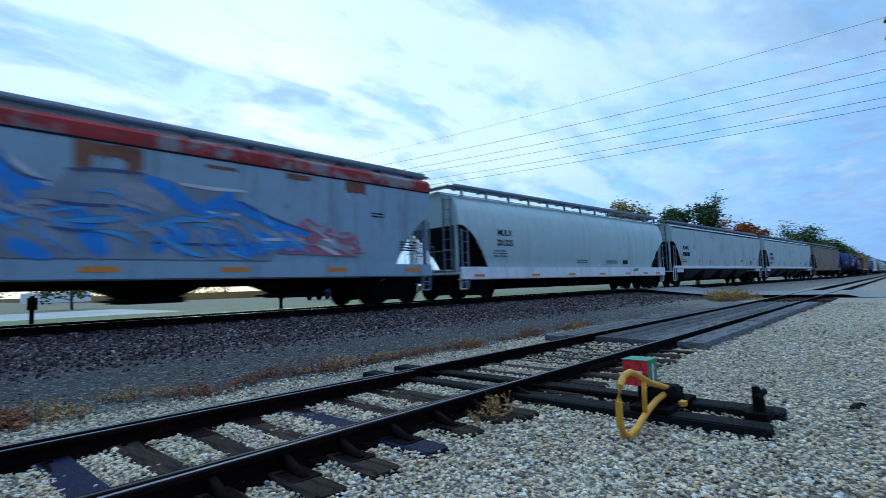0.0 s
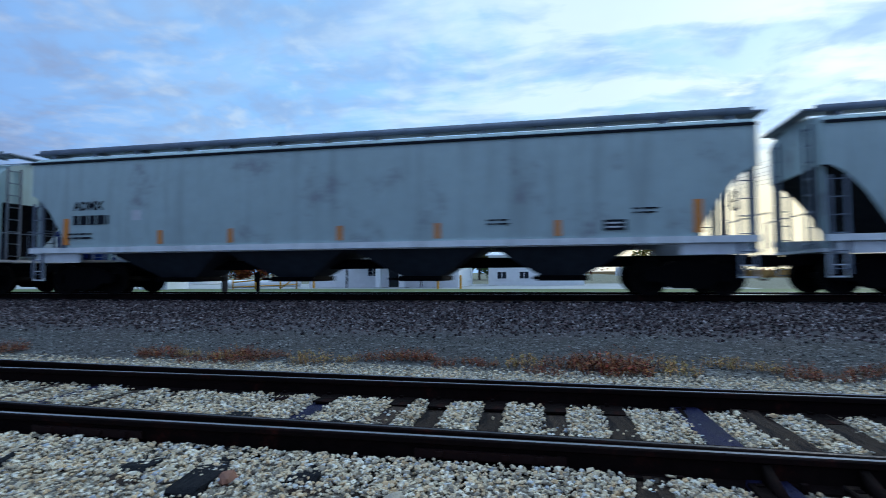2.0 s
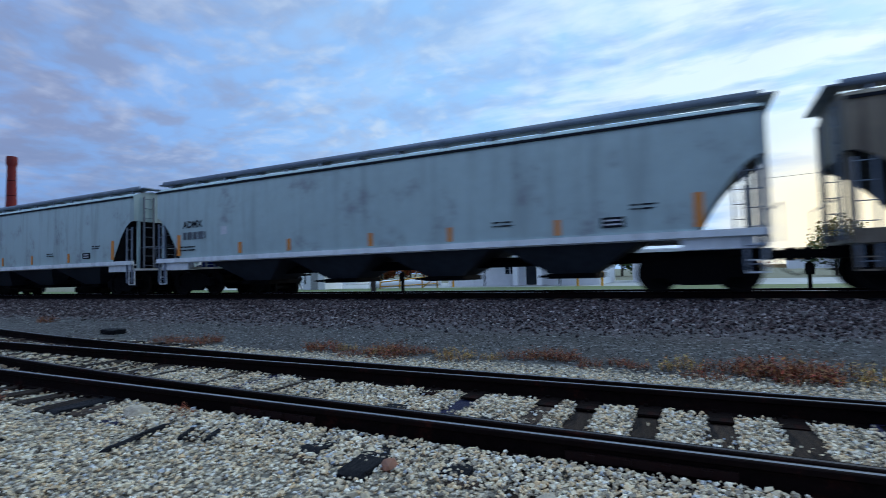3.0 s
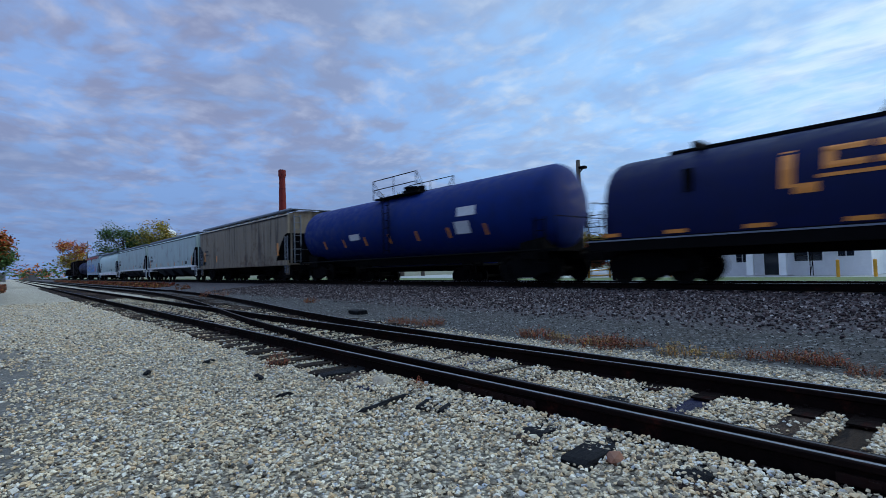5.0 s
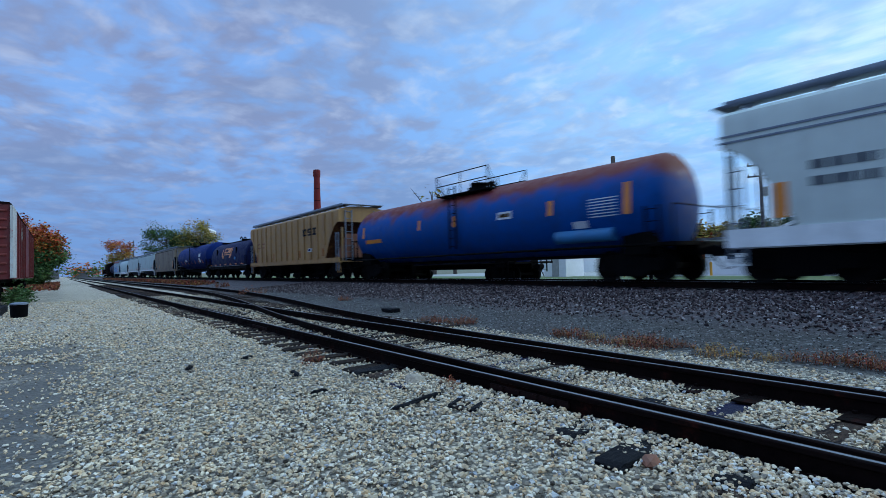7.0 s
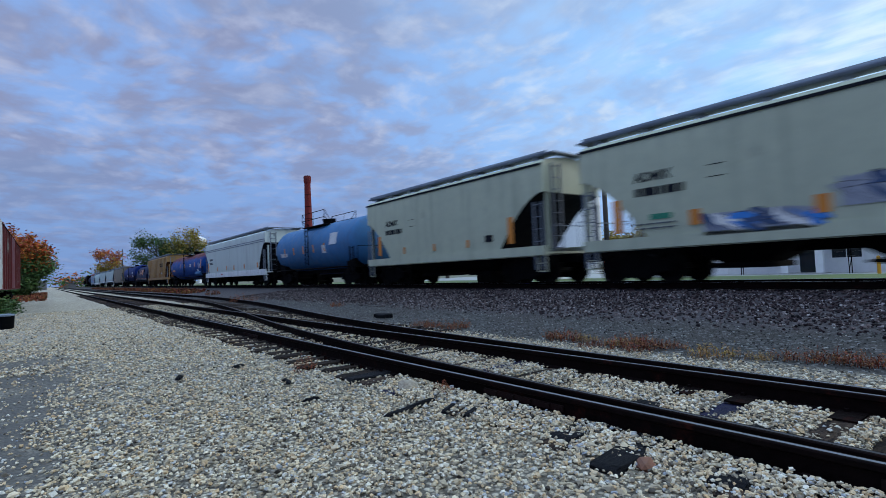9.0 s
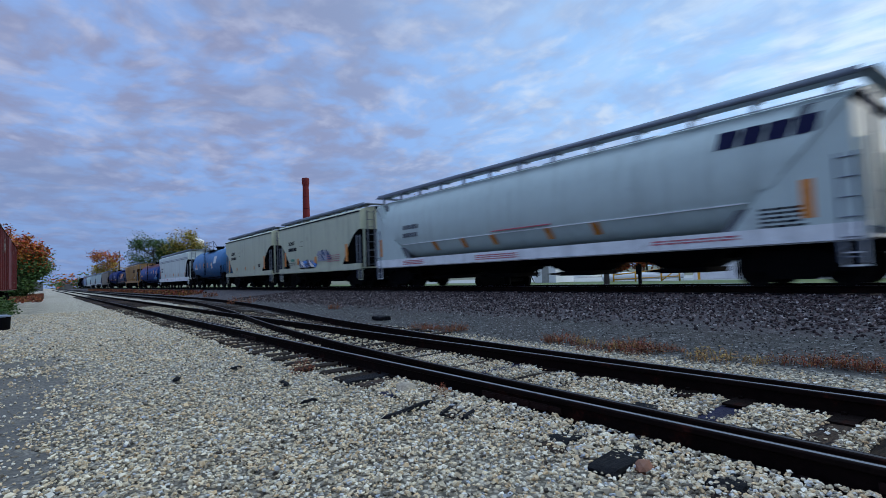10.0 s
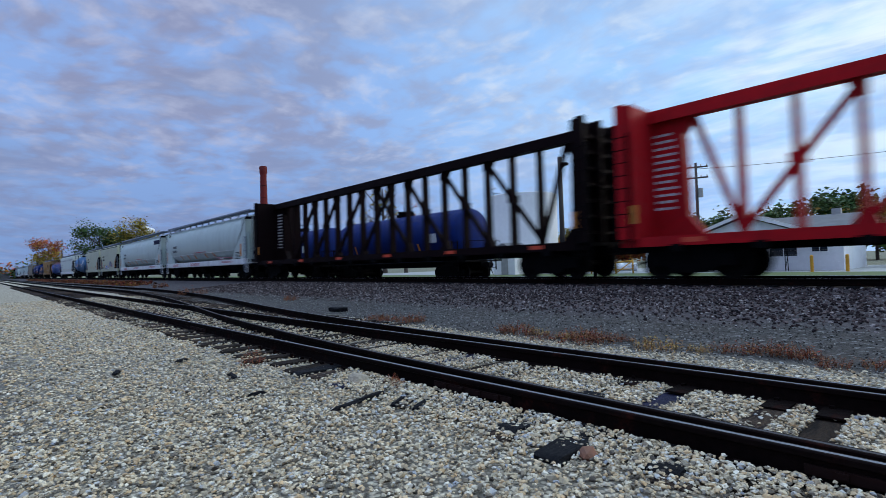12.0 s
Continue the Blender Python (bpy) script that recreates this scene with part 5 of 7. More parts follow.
def ribbon(s, pts, w, y):
    """A painted stroke through points (x, z)."""
    rings = []
    for i, p in enumerate(pts):
        a, b = Vector(pts[max(0, i - 1)]), Vector(pts[min(len(pts) - 1, i + 1)])
        d = (b - a).normalized()
        nrm = Vector((-d.y, d.x)) * w[i] / 2
        q, r = Vector(p) + nrm, Vector(p) - nrm
        rings.append([(q.x, y, q.y), (r.x, y, r.y), (r.x, y + 0.006, r.y), (q.x, y + 0.006, q.y)])
    s.loft(rings)
    s.s = []


def stroke(car, pts, width, y, mat):
    """One spray-painted stroke through a few points (x, z), fat in the middle."""
    fine, ws = [], []
    n = len(pts) - 1
    for i in range(n):
        p0, p1, p2, p3 = (Vector(pts[min(max(j, 0), n)]) for j in (i - 1, i, i + 1, i + 2))
        for k in range(6 if i < n - 1 else 7):
            t = k / 6
            fine.append(0.5 * (2 * p1 + (p2 - p0) * t + (2 * p0 - 5 * p1 + 4 * p2 - p3) * t * t + (3 * p1 - p0 - 3 * p2 + p3) * t * t * t))
    for i in range(len(fine)):
        u = i / (len(fine) - 1)
        ws.append(width * (0.35 + 0.65 * math.sin(math.pi * (0.1 + 0.85 * u)) + 0.18 * noise.noise((u * 6, width * 40, pts[0][0]))))
    s = Shape()
    ribbon(s, fine, ws, y)
    return part("graffiti", s, M[mat], car, "spray-painted stroke")


def graffiti(car, x0, x1, z0, z1, y, fills, seed, letters, ground=None, fat=1.0):
    """Fat overlapping letter strokes without words, over a cloudy filled ground."""
    rnd = random.Random(seed)
    if ground:
        n = 26
        top = [(x0 + (x1 - x0) * k / n, z1 - (z1 - z0) * (0.10 + 0.34 * noise.noise((k * 0.7, seed, 0)) ** 2 + 0.5 * max(0, k / n - 0.75))) for k in range(n + 1)]
        part("graffiti", Shape().prism([(x1, z0), (x0, z0)] + top, y + 0.002, y + 0.010), M[ground], car, "spray-painted cloudy ground")
    for k in range(letters):
        cx = x0 + (k + 0.5) * (x1 - x0) / letters
        wd = (x1 - x0) / letters
        for layer, (mat, swell, lift) in enumerate(((fills[-1], 1.22, 0.000), (fills[k % (len(fills) - 1)], 1.0, 0.003))):
            r2 = random.Random(seed * 31 + k)
            for j in range(3):
                p0 = Vector((cx + r2.uniform(-1.1, 0.2) * wd, r2.uniform(z0 + 0.3 * (z1 - z0), z1)))
                p2 = Vector((cx + r2.uniform(0.2, 1.4) * wd, r2.uniform(z0, z0 + 0.75 * (z1 - z0))))
                p1 = (p0 + p2) / 2 + Vector((r2.uniform(-0.9, 0.9) * wd, r2.uniform(-0.35, 0.35) * (z1 - z0)))
                pts, ws = [], []
                base = fat * r2.uniform(0.10, 0.28) * min(1.0, (z1 - z0) / 1.5)
                for i in range(14):
                    t = i / 13
                    q = p0 * (1 - t) ** 2 + p1 * 2 * t * (1 - t) + p2 * t * t
                    q.y = min(max(q.y, z0), z1)
                    pts.append(q)
                    ws.append((base * (0.12 + 1.1 * math.sin(math.pi * (0.04 + 0.9 * t)))) * swell)
                s = Shape()
                ribbon(s, pts, ws, y - lift - 0.0011 * j - 0.0002 * k)
                part("graffiti", s, M[mat], car, "spray-painted stroke")


# ------------------------------------------------------------ the train
SPEED = 25.6
TRAIN = []               # (wagon, x at the start)


def couple(car, a, b):
    """The wagon between the gaps at a and b."""
    TRAIN.append((car, (a + b) / 2))


def build_train():
    # ahead of the painted hopper
    couple(gondola("dark low-sided gondola with a load of stone", 16.0, "beamdark"), -57.33, -41.33)
    couple(box_wagon("dark red boxcar with ribbed sides", 18.5, "beamdark", 4.5), -41.33, -22.83)
    couple(tank_car("dark purple tank wagon", 18.0, "purple", walkway=True), -22.83, -4.83)
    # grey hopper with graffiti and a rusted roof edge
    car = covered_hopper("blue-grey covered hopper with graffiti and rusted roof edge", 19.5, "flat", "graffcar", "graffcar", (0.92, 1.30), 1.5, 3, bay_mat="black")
    for side in (-1, 1):
        part("rusted_eave", Shape().loft([[(x, side * y, z) for y, z in ((1.600, 3.82), (1.622, 3.82), (1.618, 4.00), (1.592, 4.12), (1.44, 4.23), (1.42, 4.20), (1.565, 4.09), (1.595, 3.98))] for x in (-8.99, 8.99)]), M["rustroof"], car, "flaking red rust along the eave")
    graffiti(car, -9.0, -3.9, 1.42, 3.15, -1.613, ["pale_g", "blue_g", "blue_g", "outline_g"], 4, 5, "fill_g")
    # cloudy grey letters with blue shading and pale edges
    cloud = [(-4.2, 1.33), (2.6, 1.35), (2.9, 1.7), (2.5, 2.25), (1.9, 2.75), (1.75, 3.06), (0.9, 3.02), (0.2, 3.1), (-0.5, 3.22), (-1.3, 3.16), (-2.0, 3.1), (-2.3, 2.75), (-2.7, 3.0), (-3.1, 3.32), (-3.7, 3.38), (-4.2, 3.2)]
    part("graffiti", Shape().prism(cloud, -1.611, -1.603), M["fill_g"], car, "spray-painted cloudy grey ground")
    for width, mat, lines in (
            (0.30, "blue_g", ([(-4.1, 3.36), (-3.26, 3.24), (-2.93, 2.8), (-2.38, 2.74)], [(-2.94, 2.84), (-2.82, 2.4), (-2.95, 2.01)], [(-0.55, 3.12), (0.01, 2.92), (0.51, 2.58), (1.36, 2.40)], [(1.03, 2.62), (1.7, 2.70), (2.68, 2.3), (3.83, 2.06)], [(1.47, 2.12), (1.7, 1.58), (2.42, 1.71)], [(1.48, 3.04), (1.31, 2.81), (0.82, 2.61)], [(-2.94, 1.64), (-2.64, 1.50), (-2.28, 1.36)])),
            (0.42, "blue_g", ([(-1.82, 2.20), (-1.54, 1.75), (-1.30, 1.42)], [(-0.30, 1.50), (-0.06, 1.92), (0.25, 1.85), (0.41, 1.45)])),
            (0.16, "blue_g", ([(-3.9, 1.70), (-3.23, 1.97), (-2.9, 2.06)], [(-2.3, 2.36), (-1.9, 2.30), (-1.6, 2.2)], [(-1.2, 2.40), (-0.8, 2.44), (-0.4, 2.36)], [(2.0, 2.15), (2.5, 1.95), (3.2, 1.90)])),
            (0.07, "outline_g", ([(-2.38, 2.46), (-1.63, 2.43), (-0.72, 2.50)], [(-0.36, 1.71), (1.25, 1.71), (2.67, 1.81)], [(-2.02, 3.13), (-1.32, 3.20), (-0.55, 3.22)], [(-4.1, 3.46), (-3.3, 3.42), (-2.8, 2.95), (-2.31, 2.84)], [(1.7, 2.82), (2.7, 2.45), (3.85, 2.16)], [(-2.3, 1.95), (-1.9, 1.9), (-1.5, 1.92)])),
            (0.09, "paleink", ([(-3.2, 3.34), (-2.90, 3.14), (-2.31, 2.75)], [(0.21, 3.09), (1.03, 3.06), (1.88, 3.09)], [(0.9, 2.5), (1.3, 2.42), (1.7, 2.5)], [(2.2, 1.88), (3.0, 1.92), (3.7, 1.95)])),
            (0.45, "pale_g", ([(-2.6, 2.1), (-2.3, 1.85), (-2.2, 1.6)], [(-1.1, 2.8), (-0.5, 2.75), (0.0, 2.5)], [(0.6, 2.1), (0.9, 1.95), (1.2, 2.0)]))):
        for i, pts in enumerate(lines):
            stroke(car, pts, width, -1.6135 - 0.0012 * i - (0.009 if width < 0.1 else 0.0 if width > 0.44 else 0.004), mat)
    graffiti(car, -4.0, 2.6, 1.36, 2.75, -1.622, ["sky_g", "pale_g", "sky_g", "outline_g"], 9, 9, None, 0.55)
    graffiti(car, 0.8, 3.6, 1.36, 2.1, -1.626, ["blue_g", "sky_g", "outline_g"], 17, 6, None, 0.7)
    graffiti(car, 3.0, 5.6, 1.5, 2.3, -1.624, ["pale_g", "rose_g", "paleink", "rose_g"], 23, 5, None, 0.8)
    part("eave_seam", Shape().box(-8.98, 8.98, -1.618, -1.604, 3.775, 3.815), M["ink"], car)
    rose = [(2.75, 1.55), (5.5, 1.5), (5.75, 1.75), (5.35, 1.95), (5.3, 2.25), (4.9, 2.2), (4.55, 2.5), (4.2, 2.35), (3.75, 2.56), (3.4, 2.3), (2.95, 2.38), (3.1, 2.0)]
    part("graffiti", Shape().prism(rose, -1.6125, -1.604), M["rose_g"], car, "spray-painted rose cloud")
    for i, pts in enumerate(([(3.7, 2.42), (4.2, 2.22), (4.5, 2.42), (4.9, 2.1), (5.3, 2.12)], [(4.1, 1.9), (4.7, 1.8), (5.5, 1.75)])):
        stroke(car, pts, 0.16, -1.617 - 0.002 * i, "pale_g")
    for x, w in ((-3.3, 1.2), (-1.2, 0.5), (0.9, 1.3), (2.9, 0.9)):
        part("graffiti", Shape().prism([(x - w / 2, 1.10), (x + w / 2, 1.10), (x + w * 0.3, 1.27), (x - w * 0.4, 1.29)], -1.519, -1.505), M["blue_g"], car, "blue spray paint on the sill")
    for x, z, w, h in ((-1.75, 3.5, 0.34, 0.62), (-0.75, 3.5, 0.34, 0.62), (-1.25, 3.62, 0.7, 0.3), (1.25, 3.6, 0.8, 0.09), (3.5, 3.66, 0.8, 0.14), (5.55, 3.62, 0.8, 0.34), (-6.0, 3.4, 0.6, 0.3)):
        rnd = random.Random(int(x * 10))
        edge = [(x - w / 2 + w * k / 9, z + h / 2 + rnd.uniform(-0.5, 0.2) * h * 0.3) for k in range(10)] + [(x + w / 2 - w * k / 9, z - h / 2 - rnd.uniform(-0.4, 0.6) * h * 0.5) for k in range(10)]
        part("rust_patch", Shape().prism(edge, -1.612, -1.600), M["rust_patch"], car, "brown rust patch")
    stripes(car, [-8.2, -5.0, -1.4, 1.6, 4.8, 8.0], 1.06, 1.18, 0.75, -1.612)
    bars(car, 6.2, 2.85, 0.5, 2, -1.612, M["ink"])
    bars(car, 7.4, 2.0, 0.8, 4, -1.612, M["ink"], seed=3)
    couple(car, -4.83, 14.67)
    car.scale = (1.0, 1.0, 1.06)
    # pale round-sided hopper
    L = 35.05 - 14.67
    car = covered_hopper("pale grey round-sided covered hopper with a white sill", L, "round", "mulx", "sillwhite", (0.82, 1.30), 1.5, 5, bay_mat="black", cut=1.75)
    lettering(car, "MULX", -L / 2 + 3.0, 2.62, 0.36, -1.603, M["ink"])
    lettering(car, "201325", -L / 2 + 2.95, 2.2, 0.36, -1.603, M["ink"])
    bars(car, -L / 2 + 2.75, 1.95, 0.9, 3, -1.575, M["faded"], 0.11, 0.05, 2)
    bars(car, -1.0, 1.62, 1.0, 2, -1.555, M["faded"], 0.11, 0.05, 5)
    bars(car, 2.0, 1.62, 1.2, 2, -1.555, M["faded"], 0.11, 0.05, 6)
    part("data_panel", Shape().box(3.9, 4.4, -1.575, -1.53, 1.5, 1.7), M["ink"], car)
    stripes(car, [-8.4, -4.6, -1.6, 1.4, 4.3, 6.6, 8.3], 0.90, 1.00, 0.6, -1.612)
    part("green_mark", Shape().prism([(4.9, 1.08), (5.5, 1.08), (5.7, 1.24), (5.2, 1.24)], -1.616, -1.60), M["green"], car)
    couple(car, 14.67, 35.05)
    # two long scuffed hoppers
    for k, (a, b) in enumerate(((35.05, 57.1), (57.1, 79.15))):
        L = b - a
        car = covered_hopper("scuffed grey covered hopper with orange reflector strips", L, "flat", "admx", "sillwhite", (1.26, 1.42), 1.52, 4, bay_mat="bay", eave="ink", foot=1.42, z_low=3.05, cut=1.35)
        lettering(car, "ADMX", -L / 2 + 2.35, 2.55, 0.36, -1.612, M["ink"])
        bars(car, -L / 2 + 2.35, 2.1, 1.25, 1, -1.612, M["faded" if k else "ink"], 0.36, 0.28, 3)
        bars(car, -L / 2 + 2.15, 1.80, 0.85, 2, -1.608, M["ink"], 0.12, 0.05, 4)
        part("data_panel", Shape().box(-L / 2 + 4.4, -L / 2 + 4.7, -1.612, -1.6, 2.2, 2.5), M["paleink"], car)
        part("data_panel", Shape().box(6.75, 7.3, -1.612, -1.59, 1.60, 1.86), M["ink"], car)
        part("data_panel_line", Shape().box(6.83, 7.22, -1.618, -1.612, 1.66, 1.70).box(6.83, 7.22, -1.618, -1.612, 1.76, 1.80), M["paleink"], car)
        bars(car, 7.45, 2.1, 0.6, 2, -1.612, M["ink"], 0.1, 0.04, 8)
        bars(car, 3.9, 1.9, 0.6, 2, -1.612, M["ink"], 0.1, 0.04, 9)
        stripes(car, [-L / 2 + 2.1, L / 2 - 2.1], 1.5, 2.3, 0.2, -1.606)
        stripes(car, [-5.67, -3.39, -0.1, 2.6, 5.67], 1.48, 1.88, 0.16, -1.604)
        couple(car, a, b)
    # brown stained hopper
    L = 99.1 - 79.15
    car = covered_hopper("brown and grey streaked covered hopper", L, "flat", "rustgrey", "rustgrey", (1.0, 1.30), 1.5, 3, bay_mat="black", roof="grate", eave="ink")
    stripes(car, [-L / 2 + 2.2, L / 2 - 2.2], 1.6, 2.4, 0.24, -1.606)
    stripes(car, [-L / 2 + 5.4], 1.5, 2.0, 0.2, -1.606)
    bars(car, -L / 2 + 2.3, 2.4, 0.9, 2, -1.612, M["bay"], 0.32, 0.12, 3)
    couple(car, 79.15, 99.1)
    # dark blue tank wagon
    marks = [(-6.2 + 2.05 * i, 1.95, 0.12, 0.45, "orange") for i in range(7)] + [(-3.0, 2.2, 0.9, 0.3, "paleink"), (5.2, 2.7, 1.0, 0.35, "paleink"), (4.9, 2.1, 0.8, 0.5, "paleink")]
    couple(tank_car("dark blue tank wagon with a railed dome platform", 19.75, "navy", 1.5, 2.6, True, marks), 99.1, 118.85)
    couple(coil_car("dark blue coil wagon with a faded orange emblem", 15.05), 118.85, 133.9)
    # tan ribbed hopper
    L = 152.65 - 133.9
    car = covered_hopper("weathered tan covered hopper with ribbed sides", L, "flat", "tan", "tan", (1.02, 1.30), 1.5, 3, ribs=15, roof="grate", bay_mat="black", cut=1.9, z_low=3.4, slope="rustdark")
    for x, blocks in ((3.4, ((0, 0.16, 0, 0.46), (0.16, 0.5, 0.33, 0.46), (0.16, 0.5, 0, 0.10))), (4.2, ((0, 0.5, 0.36, 0.46), (0, 0.16, 0.24, 0.36), (0, 0.5, 0.19, 0.27), (0.34, 0.5, 0.10, 0.19), (0, 0.5, 0, 0.10))), (5.0, ((0, 0.55, 0.35, 0.46), (0.18, 0.38, 0.10, 0.35), (0, 0.55, 0, 0.10)))):
        s = Shape()
        for x0, x1, z0, z1 in blocks:
            s.box(x + x0, x + x1, -1.69, -1.664, 2.84 + z0, 2.84 + z1)
        part("emblem", s, M["ink"], car, "faded black block emblem")
    bars(car, -6.45, 2.72, 0.55, 2, -1.612, M["rust_patch"], 0.3, 0.10, 4)
    bars(car, -5.3, 2.72, 0.8, 2, -1.612, M["rust_patch"], 0.3, 0.10, 6)
    for x in (-6.6, -4.4, -2.6, 0.2, 2.6, 6.4):
        part("rust_patch", Shape().box(x - 0.13, x + 0.13, -1.612, -1.60, 1.45, 1.92), M["tanrust"], car, "orange rust patch low on the side")
    part("data_panel", Shape().box(4.2, 4.7, -1.69, -1.6, 1.78, 2.0), M["paleink"], car)
    part("data_panel", Shape().box(4.26, 4.64, -1.695, -1.69, 1.82, 1.96), M["navy"], car)
    for e in (-1, 1):
        part("rusted_slope", Shape().prism([(e * (L / 2 - 2.2), 1.32), (e * (L / 2 - 0.75), 1.32), (e * (L / 2 - 0.75), 2.7)], -1.1, 1.1), M["rust_patch"], car, "rust-brown end sheet")
    couple(car, 133.9, 152.65)
    # blue tank wagon with a rusted crown
    marks = [(-7.9, 2.5, 0.16, 0.6, "orange"), (8.1, 2.45, 0.22, 0.95, "orange"), (-6.9, 2.0, 1.6, 0.2, "orange"), (-2.6, 2.5, 0.16, 0.45, "orange"), (0.0, 2.45, 0.18, 0.45, "orange"), (5.2, 2.45, 0.2, 0.5, "orange"), (3.0, 2.42, 0.75, 0.28, "paleink"), (3.0, 2.42, 0.55, 0.14, "straw"), (6.35, 1.8, 0.55, 0.24, "paleink")]
    marks += [(7.25, 2.0 + 0.09 * i, 1.0, 0.03, "paleink") for i in range(7)]
    car = tank_car("blue tank wagon rusted red along its crown", 20.1, "bluerust", 1.5, 2.34, True, marks)
    part("air_reservoir", Shape().tube([(5.3, -1.25, 1.45), (7.5, -1.25, 1.45)], 0.22, 14), M["skyblue"], car)
    couple(car, 152.65, 172.75)
    # white-grey hopper
    L = 192.6 - 172.75
    car = covered_hopper("white-grey covered hopper with a pale sill", L, "flat", "pale", "sillwhite", (0.86, 1.30), 1.5, 4, bay_mat="black", cut=1.55, z_low=3.3)
    bars(car, -L / 2 + 2.6, 2.5, 1.2, 2, -1.612, M["faded"], 0.36, 0.2, 5)
    for side in (-1, 1):
        part("roof_bead", Shape().box(-L / 2 + 0.7, L / 2 - 0.7, *sorted((side * 1.59, side * 1.625)), 3.40, 3.45).box(-L / 2 + 0.7, L / 2 - 0.7, *sorted((side * 1.59, side * 1.625)), 3.55, 3.60), M["grate"], car)
    stripes(car, [-L / 2 + 2.0], 1.5, 2.3, 0.28, -1.606)
    stripes(car, [-L / 2 + 5.4, -L / 2 + 8.6, 1.0, 4.0, 7.4], 1.45, 1.85, 0.24, -1.606)
    part("green_mark", Shape().box(-L / 2 + 6.6, -L / 2 + 7.2, -1.618, -1.6, 1.05, 1.18), M["pink"], car)
    couple(car, 172.75, 192.6)
    marks = [(-4.0 + 1.6 * i, 2.3, 0.15, 0.5, "orange") for i in range(5)] + [(3.6, 2.75, 0.9, 0.7, "paleink"), (-4.2, 2.1, 1.2, 0.25, "paleink"), (2.3, 2.2, 0.5, 0.5, "paleink")]
    couple(tank_car("faded blue tank wagon with white placards", 14.15, "skyblue", 1.5, 2.45, True, marks), 192.6, 206.75)
    # two short beige hoppers
    for k, (a, b) in enumerate(((206.75, 220.05), (220.05, 233.3))):
        L = b - a
        car = covered_hopper("greenish beige short covered hopper" + (" with blue graffiti" if k else ""), L, "flat", "beige", "beige", (0.98, 1.30), 1.5, 2, bay_mat="black", cut=2.1, z_low=3.1, eave="ink")
        lettering(car, "ADMX", -L / 2 + 2.6, 2.82, 0.36, -1.612, M["ink"])
        bars(car, -L / 2 + 2.6, 2.42, 1.4, 1, -1.612, M["ink"], 0.36, 0.22, 7 + k)
        part("data_panel", Shape().box(-L / 2 + 4.6, -L / 2 + 5.0, -1.612, -1.59, 2.95, 2.97).box(-L / 2 + 4.6, -L / 2 + 5.0, -1.612, -1.59, 2.65, 2.67), M["ink"], car)
        stripes(car, [-L / 2 + 2.0, L / 2 - 2.3], 1.45, 2.4, 0.26, -1.606)
        if k:
            graffiti(car, -2.2, 0.15, 1.2, 1.8, -1.612, ["outline_g", "white", "blue_g", "outline_g", "ink"], 12, 7, "pale_g", 1.3)
            graffiti(car, 0.6, 2.2, 1.6, 2.3, -1.612, ["pale_g", "outline_g", "ink"], 14, 4, "pale_g", 1.2)
            bars(car, 1.9, 1.85, 1.6, 4, -1.618, M["rose_g"], 0.11, 0.04, 9)
            stripes(car, [-2.4, 0.3], 1.5, 1.9, 0.28, -1.62)
            bars(car, -L / 2 + 2.6, 1.62, 1.1, 2, -1.612, M["faded"], 0.12, 0.04, 10)
            part("green_mark", Shape().box(-L / 2 + 3.0, -L / 2 + 3.6, -1.612, -1.6, 1.75, 1.9), M["green"], car)
        else:
            stripes(car, [-2.5, -0.2, 2.0], 1.45, 1.75, 0.14, -1.606)
            part("data_panel", Shape().box(3.0, 3.4, -1.612, -1.59, 1.6, 1.85), M["ink"], car)
        couple(car, a, b)
    # two pale wagons with bellied sides
    for k, (a, b) in enumerate(((233.3, 254.1), (254.1, 274.9))):
        L = b - a
        car = covered_hopper("light blue-grey bellied covered hopper with a white sill", L, "belly", "gatx", "sillwhite", (0.98, 1.34), 1.46, 4, bay_mat="black")
        part("belly_seam", Shape().box(-L / 2 + 3.0, L / 2 - 3.0, -1.535, -1.50, 1.97, 2.0), M["sillwhite"], car)
        bars(car, -L / 2 + 3.3, 2.65, 1.2, 2, -1.612, M["faded"], 0.36, 0.19, 11 + k)
        stripes(car, [-L / 2 + 1.25, L / 2 - 1.75], 1.5, 2.35, 0.24, -1.565)
        for x in (-4.8, -2.96, -1.24, 1.38, 3.2):
            part("reflector", Shape().box(-0.12, 0.12, -0.004, 0.006, -0.22, 0.22), M["orange"], car, at=pose(x, -1.475, 1.77, 38, 0, 0))
        bars(car, -L / 2 + 3.2, 1.20, 1.6, 3, -1.574, M["pink"], 0.07, 0.04, 13)
        bars(car, -L / 2 + 8.2, 1.20, 2.2, 3, -1.574, M["pink"], 0.07, 0.04, 14)
        bars(car, L / 2 - 5.4, 1.20, 2.2, 2, -1.574, M["pink"], 0.07, 0.04, 15)
        bars(car, L / 2 - 2.7, 1.75, 0.9, 5, -1.566, M["ink"], 0.1, 0.05, 16)
        part("red_line", Shape().prism([(-1.3, 2.06), (1.5, 2.06), (1.5, 2.10), (-1.3, 2.10)], -1.585, -1.50), M["pink"], car)
        if k == 0:
            # dark slanted emblem high on the flank, as plain shapes
            for i in range(4):
                x = L / 2 - 3.6 + i * 0.55
                part("emblem", Shape().prism([(x, 3.36), (x + 0.44, 3.36), (x + 0.56, 3.76), (x + 0.12, 3.76)], -1.575, -1.36), M["navyink"], car, "dark slanted block emblem")
        else:
            graffiti(car, 3.0, 6.0, 1.36, 1.62, -1.35, ["rose_g", "white", "rose_g", "ink"], 21, 3)
        couple(car, a, b)
